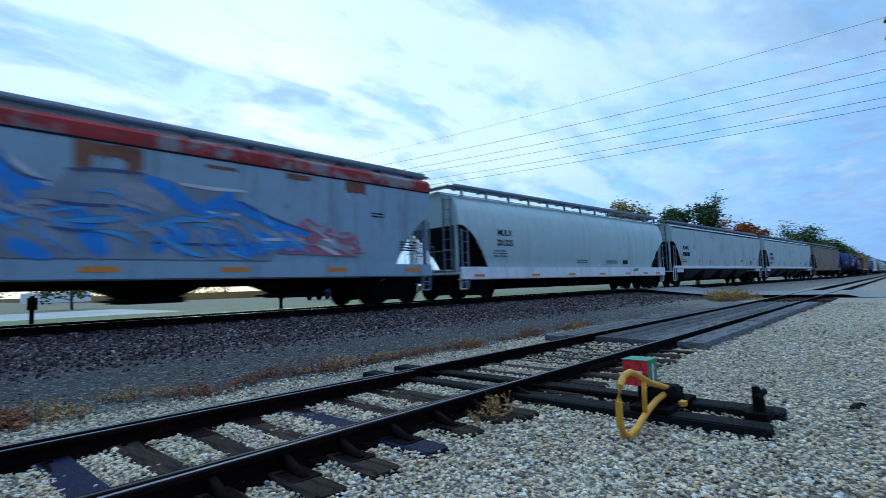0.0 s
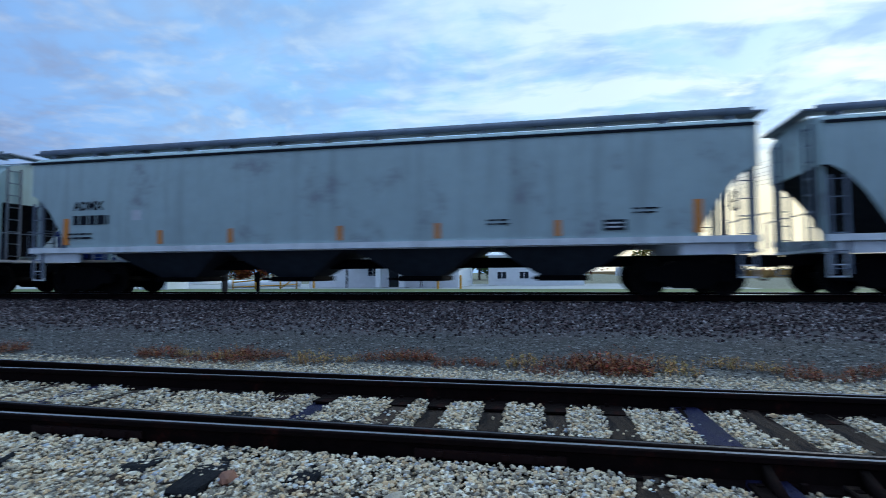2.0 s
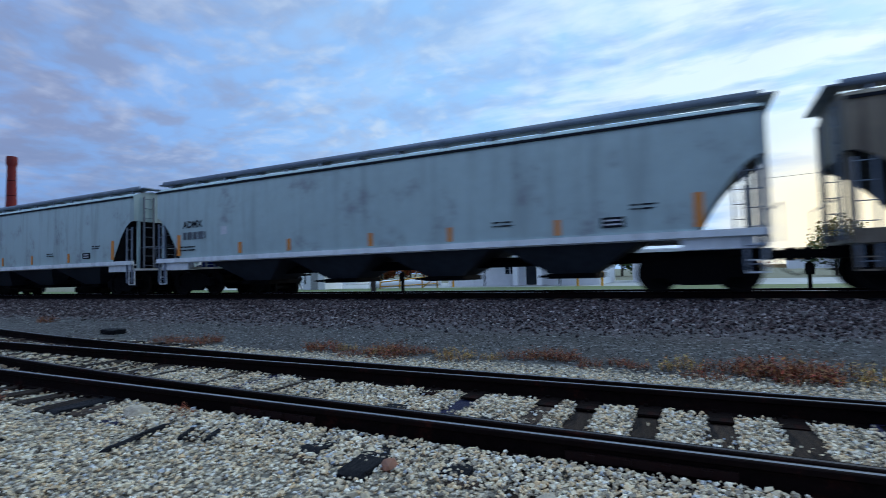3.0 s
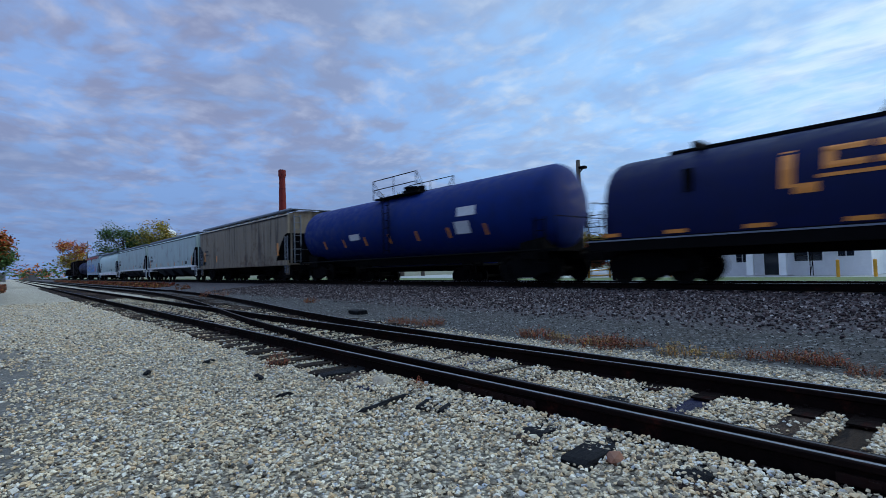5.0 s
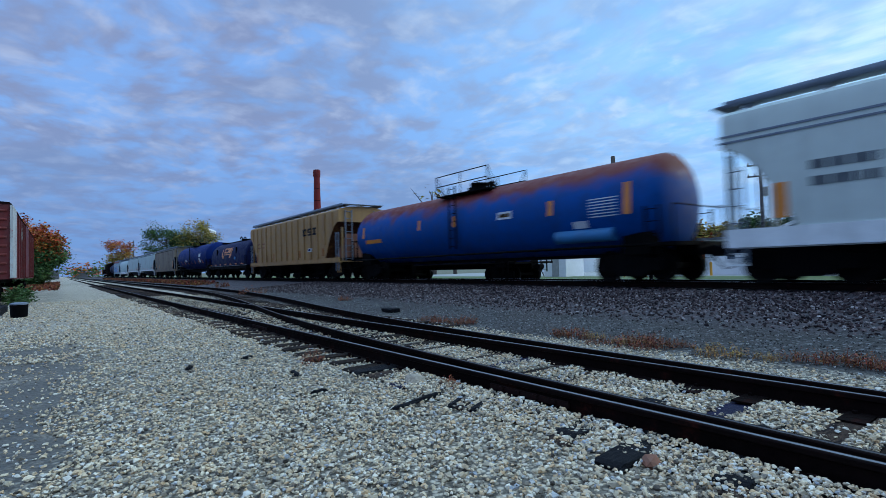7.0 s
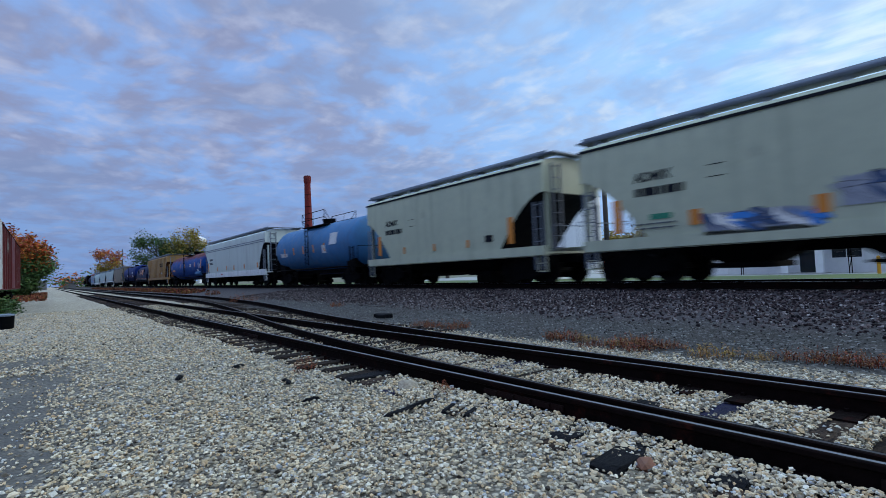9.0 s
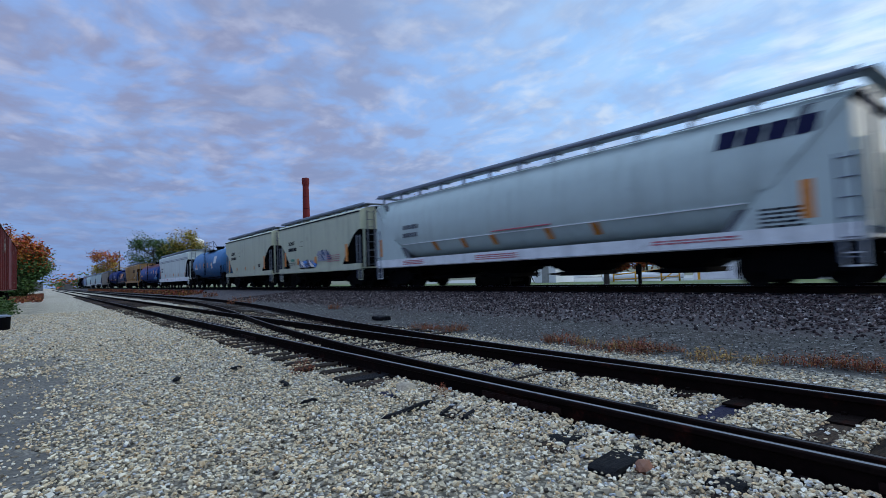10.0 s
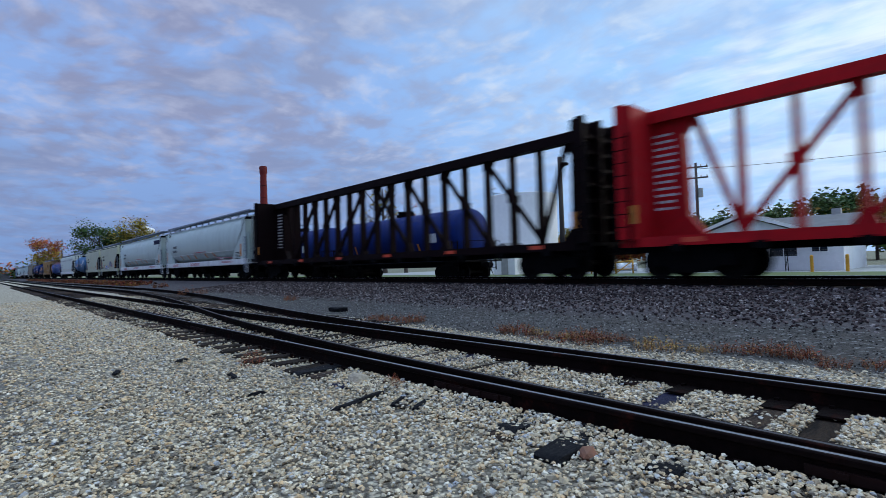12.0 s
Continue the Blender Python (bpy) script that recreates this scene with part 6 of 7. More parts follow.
    couple(centerbeam("dark maroon centerbeam flat wagon, empty", 24.85, "beamdark", 2, True), 274.9, 299.75)
    couple(centerbeam("bright red centerbeam flat wagon, empty", 24.85, "beamred", 3, True), 299.75, 324.6)
    couple(centerbeam("bright red centerbeam flat wagon, empty", 24.85, "beamred", 4, True), 324.6, 349.45)


build_train()


# ------------------------------------------------------------ switch stand
def build_switch_stand():
    for x in (4.83, 5.39):
        solid("head_block", board_shape(0.21, 4.6, 0.2, int(x * 10)), M["timber"], "long black creosoted timber under the switch stand", "timber", "head blocks", m=pose(x, 1.3 + 2.3, 0.075, 0, 0, 0.5))
    st = thing("switch_stand", "low switch stand with red and green target and yellow lever", "switch stand", m=pose(5.1, 2.15, 0.076))
    part("base", Shape().box(-0.36, 0.36, -0.16, 0.16, 0, 0.035).loft([[(-0.2, -0.12, 0.03), (0.2, -0.12, 0.03), (0.2, 0.12, 0.03), (-0.2, 0.12, 0.03)], [(-0.13, -0.09, 0.16), (0.13, -0.09, 0.16), (0.13, 0.09, 0.16), (-0.13, 0.09, 0.16)]]), M["black"], st)
    part("gear_housing", Shape().tube([(-0.05, -0.10, 0.10), (-0.05, 0.10, 0.10)], 0.075, 16).tube([(0.28, -0.06, 0.07), (0.28, 0.06, 0.07)], 0.045, 14), M["black"], st)
    part("lock_post", Shape().tube([(0.02, -0.72, -0.05), (0.02, -0.72, 0.12), (0.04, -0.70, 0.22)], [0.05, 0.045, 0.03], 10).tube([(-0.06, -0.72, 0.15), (0.14, -0.74, 0.17)], 0.025, 8).box(-0.10, 0.12, -0.8, -0.64, -0.03, 0.04), M["black"], st)
    part("spindle", Shape().tube([(-0.05, 0.18, 0.03), (-0.05, 0.18, 0.2)], 0.028, 10), M["black"], st)
    tg = part("target", Shape().box(-0.155, 0.055, -0.055, 0.155, 0.17, 0.175), M["black"], st, at=pose(0.0, 0.13, 0.0))
    # a hollow lantern-like box: red plates facing along the track, green plates across it
    part("target_plate", Shape().box(-0.160, -0.150, -0.06, 0.16, 0.165, 0.385), M["red"], tg, "red enamel plate")
    part("target_plate", Shape().box(0.050, 0.060, -0.06, 0.16, 0.165, 0.385), M["red"], tg, "red enamel plate")
    part("target_plate", Shape().box(-0.150, 0.050, -0.062, -0.052, 0.165, 0.385), M["green"], tg, "green enamel plate")
    part("target_plate", Shape().box(-0.150, 0.050, 0.152, 0.162, 0.165, 0.385), M["green"], tg, "green enamel plate")
    part("target_cap", Shape().box(-0.165, 0.065, -0.066, 0.166, 0.385, 0.392), M["green"], tg, "green top plate")
    part("white_bar", Shape().box(-0.164, -0.160, -0.01, 0.12, 0.25, 0.295), M["white"], tg, "white bar")
    part("white_arrow", Shape().box(-0.065, -0.035, -0.066, -0.062, 0.20, 0.33).prism([(-0.09, 0.30), (-0.01, 0.30), (-0.05, 0.36)], -0.066, -0.062), M["white"], tg, "white arrow")
    lever = [(0.05, 0.13), (-0.30, 0.10), (-0.55, 0.04), (-0.76, -0.04), (-0.90, -0.06), (-0.99, -0.02), (-1.04, 0.08), (-1.04, 0.22), (-1.0, 0.33), (-0.93, 0.39), (-0.82, 0.40), (-0.70, 0.365), (-0.44, 0.26), (0.0, 0.14)]
    lever = [(x, -0.05, z) for x, z in lever]
    part("lever", Shape().tube(lever, 0.025, 10), M["yellow"], st, "yellow painted lever loop")
    part("lever_brace", Shape().tube([(-0.56, -0.05, 0.31), (-0.57, -0.05, 0.035)], 0.020, 8), M["yellow"], st, "yellow painted brace")
    part("foot_latch", Shape().box(-0.10, -0.02, -0.20, -0.15, 0.02, 0.06), M["yellow"], st, "yellow foot latch")
    solid("throw_rod", Shape().tube([(5.1, 2.4, 0.09), (5.1, SIDE_Y + 1.6, 0.09)], 0.022, 8), M["rail_side"], "rusty rod from the stand to the points", "switch rod")


# ------------------------------------------------------------ buildings and poles behind the train
def window_part(wall, x0, x1, z0, z1, y, lab="dark window"):
    w = part("window", Shape().box(x0, x1, y - 0.02, y + 0.03, z0, z1), M["glass"], wall, lab)
    part("window_frame", Shape().box(x0 - 0.07, x0, y - 0.05, y + 0.03, z0 - 0.07, z1 + 0.07).box(x1, x1 + 0.07, y - 0.05, y + 0.03, z0 - 0.07, z1 + 0.07).box(x0, x1, y - 0.05, y + 0.03, z1, z1 + 0.07).box(x0, x1, y - 0.05, y + 0.03, z0 - 0.07, z0).box((x0 + x1) / 2 - 0.02, (x0 + x1) / 2 + 0.02, y - 0.04, y, z0, z1), M["wallwhite"], w)


def build_white_building():
    Y = 39.5
    h = thing("white_building", "low white building with a gabled porch and dark windows", "building", m=pose(0, 0, 0))
    part("wall", Shape().box(-18.7, -6.2, Y, Y + 8, 0, 2.6), M["wallwhite"], h)
    for i in range(9):
        part("siding_board", Shape().box(-18.72, -6.18, Y - 0.02, Y, 0.25 + i * 0.26, 0.27 + i * 0.26), M["wallwhite"], h)
    part("wing_roof", Shape().box(-19.1, -14.2, Y - 0.5, Y + 8.3, 2.6, 2.78), M["shingle"], h)
    part("roof", Shape().loft([[(x, y, z) for y, z in ((Y - 0.6, 2.55), (Y - 0.6, 2.68), (Y + 4, 3.72), (Y + 8.6, 2.68), (Y + 8.6, 2.55), (Y + 4, 3.5))] for x in (-11.0, -5.8)]), M["shingle"], h)
    g = part("gable", Shape().prism([(-14.2, 2.5), (-8.2, 2.5), (-11.2, 3.62)], Y - 1.2, Y - 1.1), M["wallwhite"], h)
    part("gable_roof", Shape().prism([(-14.7, 2.42), (-11.2, 3.72), (-7.7, 2.42), (-7.7, 2.56), (-11.2, 3.87), (-14.7, 2.56)], Y - 1.5, Y + 4), M["shingle"], h)
    part("fascia", Shape().prism([(-14.75, 2.38), (-11.2, 3.70), (-7.65, 2.38), (-7.65, 2.60), (-11.2, 3.93), (-14.75, 2.60)], Y - 1.56, Y - 1.5), M["wallwhite"], h)
    d = part("door", Shape().box(-11.85, -10.85, Y - 0.05, Y + 0.02, 0.05, 2.1), M["glass"], h, "glazed entrance door")
    part("door_frame", Shape().box(-11.95, -11.85, Y - 0.08, Y + 0.02, 0, 2.2).box(-10.85, -10.75, Y - 0.08, Y + 0.02, 0, 2.2).box(-11.85, -10.85, Y - 0.08, Y + 0.02, 2.1, 2.2), M["wallwhite"], d)
    for x in (-12.35, -10.45):
        part("column", Shape().box(x - 0.2, x + 0.2, Y - 1.3, Y - 0.95, 0, 2.5), M["wallwhite"], h)
    window_part(h, -13.6, -12.8, 0.95, 1.95, Y)
    window_part(h, -10.1, -8.6, 0.95, 1.95, Y)
    window_part(h, -7.8, -7.0, 1.2, 1.9, Y)
    sd = part("door", Shape().box(-17.2, -16.4, Y - 0.05, Y + 0.01, 0.05, 2.05), M["wallwhite"], h, "white side door with a barred pane")
    part("pane", Shape().box(-17.05, -16.55, Y - 0.06, Y - 0.05, 1.15, 1.9), M["glass"], sd)
    for x in (-14.9, -8.9):
        part("iron_post", Shape().box(x - 0.09, x - 0.05, Y - 1.3, Y - 1.26, 0, 2.6).box(x + 0.05, x + 0.09, Y - 1.3, Y - 1.26, 0, 2.6).beam((x - 0.07, Y - 1.28, 0.2), (x + 0.07, Y - 1.28, 0.9), 0.03).beam((x + 0.07, Y - 1.28, 0.9), (x - 0.07, Y - 1.28, 1.6), 0.03).beam((x - 0.07, Y - 1.28, 1.6), (x + 0.07, Y - 1.28, 2.3), 0.03), M["black"], h)
    part("chimney", Shape().box(-7.4, -6.9, Y + 4, Y + 4.5, 3.2, 4.1), M["concrete"], h)
    part("step", Shape().box(-12.6, -10.2, Y - 1.5, Y, 0, 0.06), M["concrete"], h)
    for x, y in ((-5.6, 36.6), (-7.2, 36.3), (-17.3, 37.4)):
        solid("bollard", Shape().tube([(x, y, 0), (x, y, 0.95)], 0.09, 12).tube([(x, y, 0.95), (x, y, 1.0)], [0.09, 0.03], 12), M["yellow"], "yellow steel bollard before the white building", "bollard", "bollards")
    # yellow barrier
    b = thing("barrier", "yellow pipe barrier on the grass", "barrier", m=pose(-22.3, 34.4, 0, 0, 0, 18))
    for x in (0, 1.6, 3.4, 4.6):
        part("barrier_post", Shape().tube([(x, 0, 0), (x, 0, 1.05 if x > 4 else 0.8)], 0.06, 8), M["yellow"], b)
    part("barrier_rail", Shape().tube([(0, 0, 0.55), (4.6, 0, 0.95)], 0.05, 8).tube([(0, 0, 0.2), (4.6, 0, 0.35)], 0.04, 8), M["yellow"], b)
    part("barrier_brace", Shape().tube([(3.4, 0, 0.05), (4.6, 0, 0.95)], 0.04, 8), M["yellow"], b)
    solid("white_pipe", Shape().tube([(-24.6, 36.4, 0.35), (-18.9, 38.4, 0.45)], 0.32, 16), M["wallwhite"], "white pipe lying on the grass", "pipe")


def build_far_things():
    # storage tank
    t = thing("storage_tank", "large white cylindrical storage tank", "tank", m=pose(-43.2, 55.3, 0))
    part("shell", Shape().tube([(0, 0, 0), (0, 0, 9.9)], 4.5, 48), M["wallwhite"], t)
    part("roof", Shape().tube([(0, 0, 9.9), (0, 0, 10.0), (0, 0, 10.5)], [4.55, 4.5, 0.1], 48), M["wallwhite"], t)
    part("railing", Shape().tube([(4.4 * math.cos(a), 4.4 * math.sin(a), 10.9) for a in (2.2 + k * 0.15 for k in range(16))], 0.04, 6).tube([(4.4 * math.cos(3.4), 4.4 * math.sin(3.4), 9.9), (4.4 * math.cos(3.4), 4.4 * math.sin(3.4), 10.9)], 0.04, 6).tube([(4.4 * math.cos(2.4), 4.4 * math.sin(2.4), 9.9), (4.4 * math.cos(2.4), 4.4 * math.sin(2.4), 10.9)], 0.04, 6), M["black"], t)
    for i in range(4):
        part("shell_ring", Shape().tube([(0, 0, 2 + i * 2.2), (0, 0, 2.06 + i * 2.2)], 4.53, 48), M["wallwhite"], t)
    s = thing("shed", "small white shed with a plain door", "shed", m=pose(-29.2, 34.6, 0))
    part("wall", Shape().box(-1.2, 1.2, 0, 2.4, 0, 2.2), M["wallwhite"], s)
    part("roof", Shape().prism([(-1.4, 2.2), (1.4, 2.2), (0, 2.8)], -0.2, 2.6), M["shingle"], s)
    part("door", Shape().box(-0.3, 0.45, -0.04, 0, 0.02, 1.9), M["concrete"], s)
    # chimney stack
    c = thing("chimney_stack", "tall tapering red brick chimney", "chimney", m=pose(-137.8, 59.6, 0))
    part("shaft", Shape().tube([(0, 0, 0), (0, 0, 27.8)], [1.35, 0.86], 20), M["brick"], c)
    part("cap", Shape().tube([(0, 0, 27.8), (0, 0, 28.3), (0, 0, 29.6), (0, 0, 30.0)], [0.9, 1.05, 1.05, 0.95], 20), M["brick"], c)
    for i in range(7):
        part("band", Shape().tube([(0, 0, 4 + i * 3.4), (0, 0, 4.12 + i * 3.4)], 1.36 - 0.49 * (4 + i * 3.4) / 27.8 + 0.015, 20), M["black"], c)
    # light pole
    p = thing("light_pole", "dark wooden pole with a lamp head on top", "pole", m=pose(-16.7, 25.2, 0))
    part("shaft", Shape().tube([(0, 0, 0), (0, 0, 7.1)], [0.16, 0.12], 10), M["pole"], p)
    part("lamp_head", Shape().box(0.1, 0.5, -0.12, 0.12, 6.55, 6.7).beam((0, 0, 6.3), (0.35, 0, 6.6), 0.05), M["black"], p)
    # utility poles
    def utility(x, y, hgt, turn, lab):
        u = thing("utility_pole", lab, "pole", "utility poles", pose(x, y, 0, 0, 0, turn))
        part("shaft", Shape().tube([(0, 0, 0), (0, 0, hgt)], [0.2, 0.13], 10), M["pole"], u)
        for z in (hgt - 0.5, hgt - 1.7):
            arm = part("crossarm", Shape().box(-1.2, 1.2, -0.07, 0.07, z - 0.08, z + 0.08), M["pole"], u)
            for xx in (-1.1, -0.5, 0.5, 1.1):
                part("insulator", Shape().tube([(xx, 0, z + 0.08), (xx, 0, z + 0.28)], [0.07, 0.05], 8), M["concrete"], arm)
        part("transformer", Shape().tube([(0.38, 0, hgt - 3.9), (0.38, 0, hgt - 2.9)], 0.25, 12), M["concrete"], u)
    utility(-22.3, 60.0, 11.6, 20, "wooden utility pole with crossarms and a transformer")
    utility(45.4, -0.6, 18.6, 75, "tall wooden utility pole beside the road")
    utility(24.8, 76, 14.8, 75, "tall wooden utility pole behind the railway")
    utility(-238, 24, 15, 0, "far wooden utility pole beside the tracks")
    a, b = Vector((45.4, -0.6, 0)), Vector((24.8, 76, 0))
    for i, z in enumerate((18.3, 16.1, 14.9, 13.9, 12.9, 12.35)):
        z1 = 14.4 - i * 0.45
        pts = []
        for k in range(25):
            t = k / 24
            q = a.lerp(b, t)
            pts.append((q.x + 0.25 * (i % 3), q.y, z + (z1 - z) * t - 4 * 1.1 * t * (1 - t)))
        solid("wire", Shape().tube(pts, 0.015 if i else 0.010, 5), M["wire"], "slack overhead power wire between tall poles", "wire", "power wires")
    pts = [(-22.3 + 40 * t, 60 + 12 * t, 10.9 + 1.0 * t - 3 * t * (1 - t)) for t in (k / 16 for k in range(17))]
    solid("wire", Shape().tube(pts, 0.025, 5), M["wire"], "overhead service wire from the utility pole", "wire", "power wires")
    # posts behind the main line
    for x in (11.0, -11.0, 3.2):
        solid("marker_post", Shape().box(x - 0.05, x + 0.05, 18.95, 19.05, 0.0, 1.25).box(x - 0.12, x + 0.12, 18.93, 18.95, 0.85, 1.2), M["black"], "dark steel marker post beside the main line", "post", "marker posts")
    # long pale building and a trailer
    w = thing("long_white_building", "long white metal building with a green base", "building", m=pose(-0.4, 46.5, 0))
    part("wall", Shape().box(-4.2, 4.2, 0, 6, 0, 2.7), M["wallwhite"], w)
    part("roof", Shape().loft([[(x, y, z) for y, z in ((-0.3, 2.65), (-0.3, 2.75), (3, 3.5), (6.3, 2.75), (6.3, 2.65), (3, 3.4))] for x in (-4.5, 4.5)]), M["wallwhite"], w)
    for x in (-3.0, -1.0, 1.0, 3.0):
        window_part(w, x - 0.4, x + 0.4, 0.6, 1.2, 0.0)
    tr = thing("white_trailer", "white box trailer parked beside the road", "trailer", m=pose(21.7, 118.0, 0))
    part("box", Shape().box(-5.2, 5.2, 0, 2.4, 0.28, 2.1), M["wallwhite"], tr)
    for x in (-2.2, -1.2, 2.4):
        part("wheel", Shape().tube([(x, 0.5, 0.26), (x, 0.8, 0.26)], 0.26, 16), M["black"], tr)
    cr = thing("parked_car", "dark blue car parked on the far road", "car", m=pose(34.1, 50.2, 0.0, 0, 0, 8))
    part("body", Shape().loft([[(x, y * k, z) for y, z in ((-0.85, 0.35), (-0.88, 0.75), (-0.8, zt), (0.8, zt), (0.88, 0.75), (0.85, 0.35))] for x, k, zt in ((-2.2, 0.9, 0.85), (-1.9, 1, 0.95), (-1.4, 0.95, 1.4), (0.3, 0.95, 1.42), (1.0, 1, 0.95), (2.1, 0.95, 0.8), (2.2, 0.9, 0.7))]), M["carblue"], cr)
    for x in (-1.35, 1.35):
        for y in (-0.8, 0.8):
            part("wheel", Shape().tube([(x, y - 0.1, 0.32), (x, y + 0.1, 0.32)], 0.32, 16), M["black"], cr)
    for x, mat in ((-2.21, "red"), (2.2, "white")):
        part("lamp", Shape().box(x - 0.01, x + 0.02, -0.75, -0.5, 0.62, 0.75), M[mat], cr)
    # far end of the yard
    for k, (x, y, ww, hh) in enumerate(((-300, -4, 16, 5.2), (-330, 9, 12, 4.4))):
        b2 = thing("far_house", "small far house with a pale gable roof", "house", m=pose(x, y, 0))
        part("wall", Shape().box(-5, 5, -ww / 4, ww / 4, 0, hh * 0.6), M["shingle"], b2)
        part("roof", Shape().loft([[(xx, yy, zz) for yy, zz in ((-ww / 3.4, hh * 0.58), (0, hh), (ww / 3.4, hh * 0.58))] for xx in (-5.4, 5.4)]), M["shingle"], b2)
    wt = thing("water_tower", "far white water tower", "water tower", m=pose(-254, 55.7, 0))
    part("bowl", Shape().tube([(0, 0, 17), (0, 0, 18), (0, 0, 20.6), (0, 0, 21.8)], [1.0, 3.2, 3.2, 0.5], 20), M["wallwhite"], wt)
    part("stem", Shape().tube([(0, 0, 0), (0, 0, 17.2)], 0.9, 12), M["wallwhite"], wt)
    # wagons parked on the track behind
    for dy in (-GAUGE / 2, GAUGE / 2):
        build_rail("rail", [(-110, 20.6 + dy), (0, 20.6 + dy), (10, 20.6 + dy)], 0.19, "rusty rail of the rear storage track", "rail_dull")
    for i, x in enumerate((-25.4, -40.2, -55.0)):
        t2 = tank_car("parked dark blue tank wagon", 14.6, "navy", 1.5, 2.5, i != 0, [(4.2, 2.4, 0.9, 0.5, "paleink"), (-3.5, 2.0, 0.15, 0.5, "orange"), (3.0, 1.9, 0.15, 0.5, "orange")])
        t2["group"] = "parked tank wagons"
        t2.matrix_basis = pose(x, 20.6, 0.19)
    # red boxcar parked at the near side, with a bin
    for dy in (-GAUGE / 2, GAUGE / 2):
        build_rail("rail", [(-100, -2.85 + dy), (-29, -2.85 + dy), (-27.0, -2.85 + dy)], 0.13, "rusty rail of the stub track under the boxcar", "rail_dull")
    bx = box_wagon("old boxcar with peeling red and white paint", 24.5, "boxred", 4.25, "boxcar", "parked wagons")
    part("end_panel", Shape().box(9.2, 11.7, 1.51, 1.60, 1.05, 4.2), M["boxwhite"], bx, "dirty white painted end of the side")
    bx.matrix_basis = pose(-40.2, -2.85, 0.13, 0, 0, 0)
    bn = thing("bin", "short dark bin with a pale lid", "bin", m=pose(-19.7, -0.6, 0))
    part("drum", Shape().tube([(0, 0, 0), (0, 0, 0.38)], [0.2, 0.22], 16), M["black"], bn)
    part("lid", Shape().tube([(0, 0, 0.38), (0, 0, 0.42), (0, 0, 0.45)], [0.23, 0.23, 0.12], 16), M["grate"], bn)
    solid("timber_baulk", Shape().box(-23.6, -20.6, -1.35, -1.1, 0, 0.24), M["timber"], "dark timber baulk on the gravel", "timber")
    solid("dark_block", board_shape(0.5, 0.28, 0.12, 3), M["timber"], "dark scrap block lying on the cinders", "scrap", m=pose(-11.6, 7.4, 0.11))


# ------------------------------------------------------------ plants
def leaf_mesh(name, centres, size, mat, seed, drop=0.35):
    """Small folded leaf cards round the given places, as one mesh."""
    rng = np.random.default_rng(seed)
    n = len(centres)
    a, b = rng.normal(size=(n, 3)), rng.normal(size=(n, 3))
    a[:, 2] *= drop
    a /= np.linalg.norm(a, axis=1, keepdims=True)
    b -= (a * b).sum(1, keepdims=True) * a
    b /= np.linalg.norm(b, axis=1, keepdims=True)
    c = np.cross(a, b)
    s = size * rng.uniform(0.6, 1.3, (n, 1))
    v = np.stack([centres - a * s, centres + b * s * 0.5 + c * s * 0.15, centres + a * s, centres - b * s * 0.5 + c * s * 0.15], 1).reshape(-1, 3)
    me = bpy.data.meshes.new(name)
    idx = np.arange(n * 4, dtype=np.int32).reshape(-1, 4)
    me.from_pydata(v.tolist(), [], np.concatenate([idx[:, [0, 1, 2]], idx[:, [0, 2, 3]]]).tolist())
    me.materials.append(mat)
    return me


def tree(x, y, hgt, wide, leaf, label, seed, leaves=1500, trunk=0.25, size=None):
    rnd = random.Random(seed)
    rng = np.random.default_rng(seed)
    t = thing("tree", label, "tree", m=pose(x, y, 0))
    s = Shape()
    s.tube([(0, 0, -0.1), (rnd.uniform(-0.1, 0.1), 0, hgt * 0.3), (rnd.uniform(-0.3, 0.3), rnd.uniform(-0.2, 0.2), hgt * 0.62), (rnd.uniform(-0.3, 0.3), 0, hgt * 0.9)], [hgt * 0.028, hgt * 0.022, hgt * 0.013, hgt * 0.004], 8)
    tips = []
    for i in range(22):
        z0 = hgt * rnd.uniform(trunk, 0.8)
        a = rnd.uniform(0, 6.283)
        reach = wide / 2 * rnd.uniform(0.45, 1.0) * (1.0 - 0.55 * max(0, z0 / hgt - 0.45))
        tip = Vector((reach * math.cos(a), reach * math.sin(a), min(hgt, z0 + reach * rnd.uniform(0.3, 0.9))))
        mid = Vector((tip.x * 0.5, tip.y * 0.5, z0 + (tip.z - z0) * 0.4))
        s.tube([(0, 0, z0), mid, tip], [hgt * 0.010, hgt * 0.006, hgt * 0.002], 5)
        tips += [tip, mid.lerp(tip, 0.6)]
        for _ in range(3):
            q = mid.lerp(tip, rnd.uniform(0.3, 1)) + Vector((rnd.gauss(0, 1), rnd.gauss(0, 1), rnd.gauss(0.4, 0.8))) * wide * 0.09
            s.tube([mid.lerp(tip, 0.5), q], [hgt * 0.004, hgt * 0.0015], 4)
            tips.append(q)
    tips.append(Vector((0, 0, hgt * 0.95)))
    part("trunk", s, M["bark"], t)
    if leaves:
        ti = rng.integers(0, len(tips), leaves)
        c = np.array([tips[i][:] for i in ti]) + rng.normal(0, wide * (0.075 if trunk > 0.01 else 0.11), (leaves, 3)) * np.array([1, 1, 0.8])
        mats = leaf if isinstance(leaf, (list, tuple)) else (leaf,)
        parts = np.array_split(np.arange(leaves)[np.argsort(c[:, 2] + rng.normal(0, hgt * 0.12, leaves))], len(mats))
        for k, (mname, idx) in enumerate(zip(mats, parts)):
            part("crown", leaf_mesh("crown", c[idx], size or wide * 0.045, M[mname], seed + k), None, t)
    return t


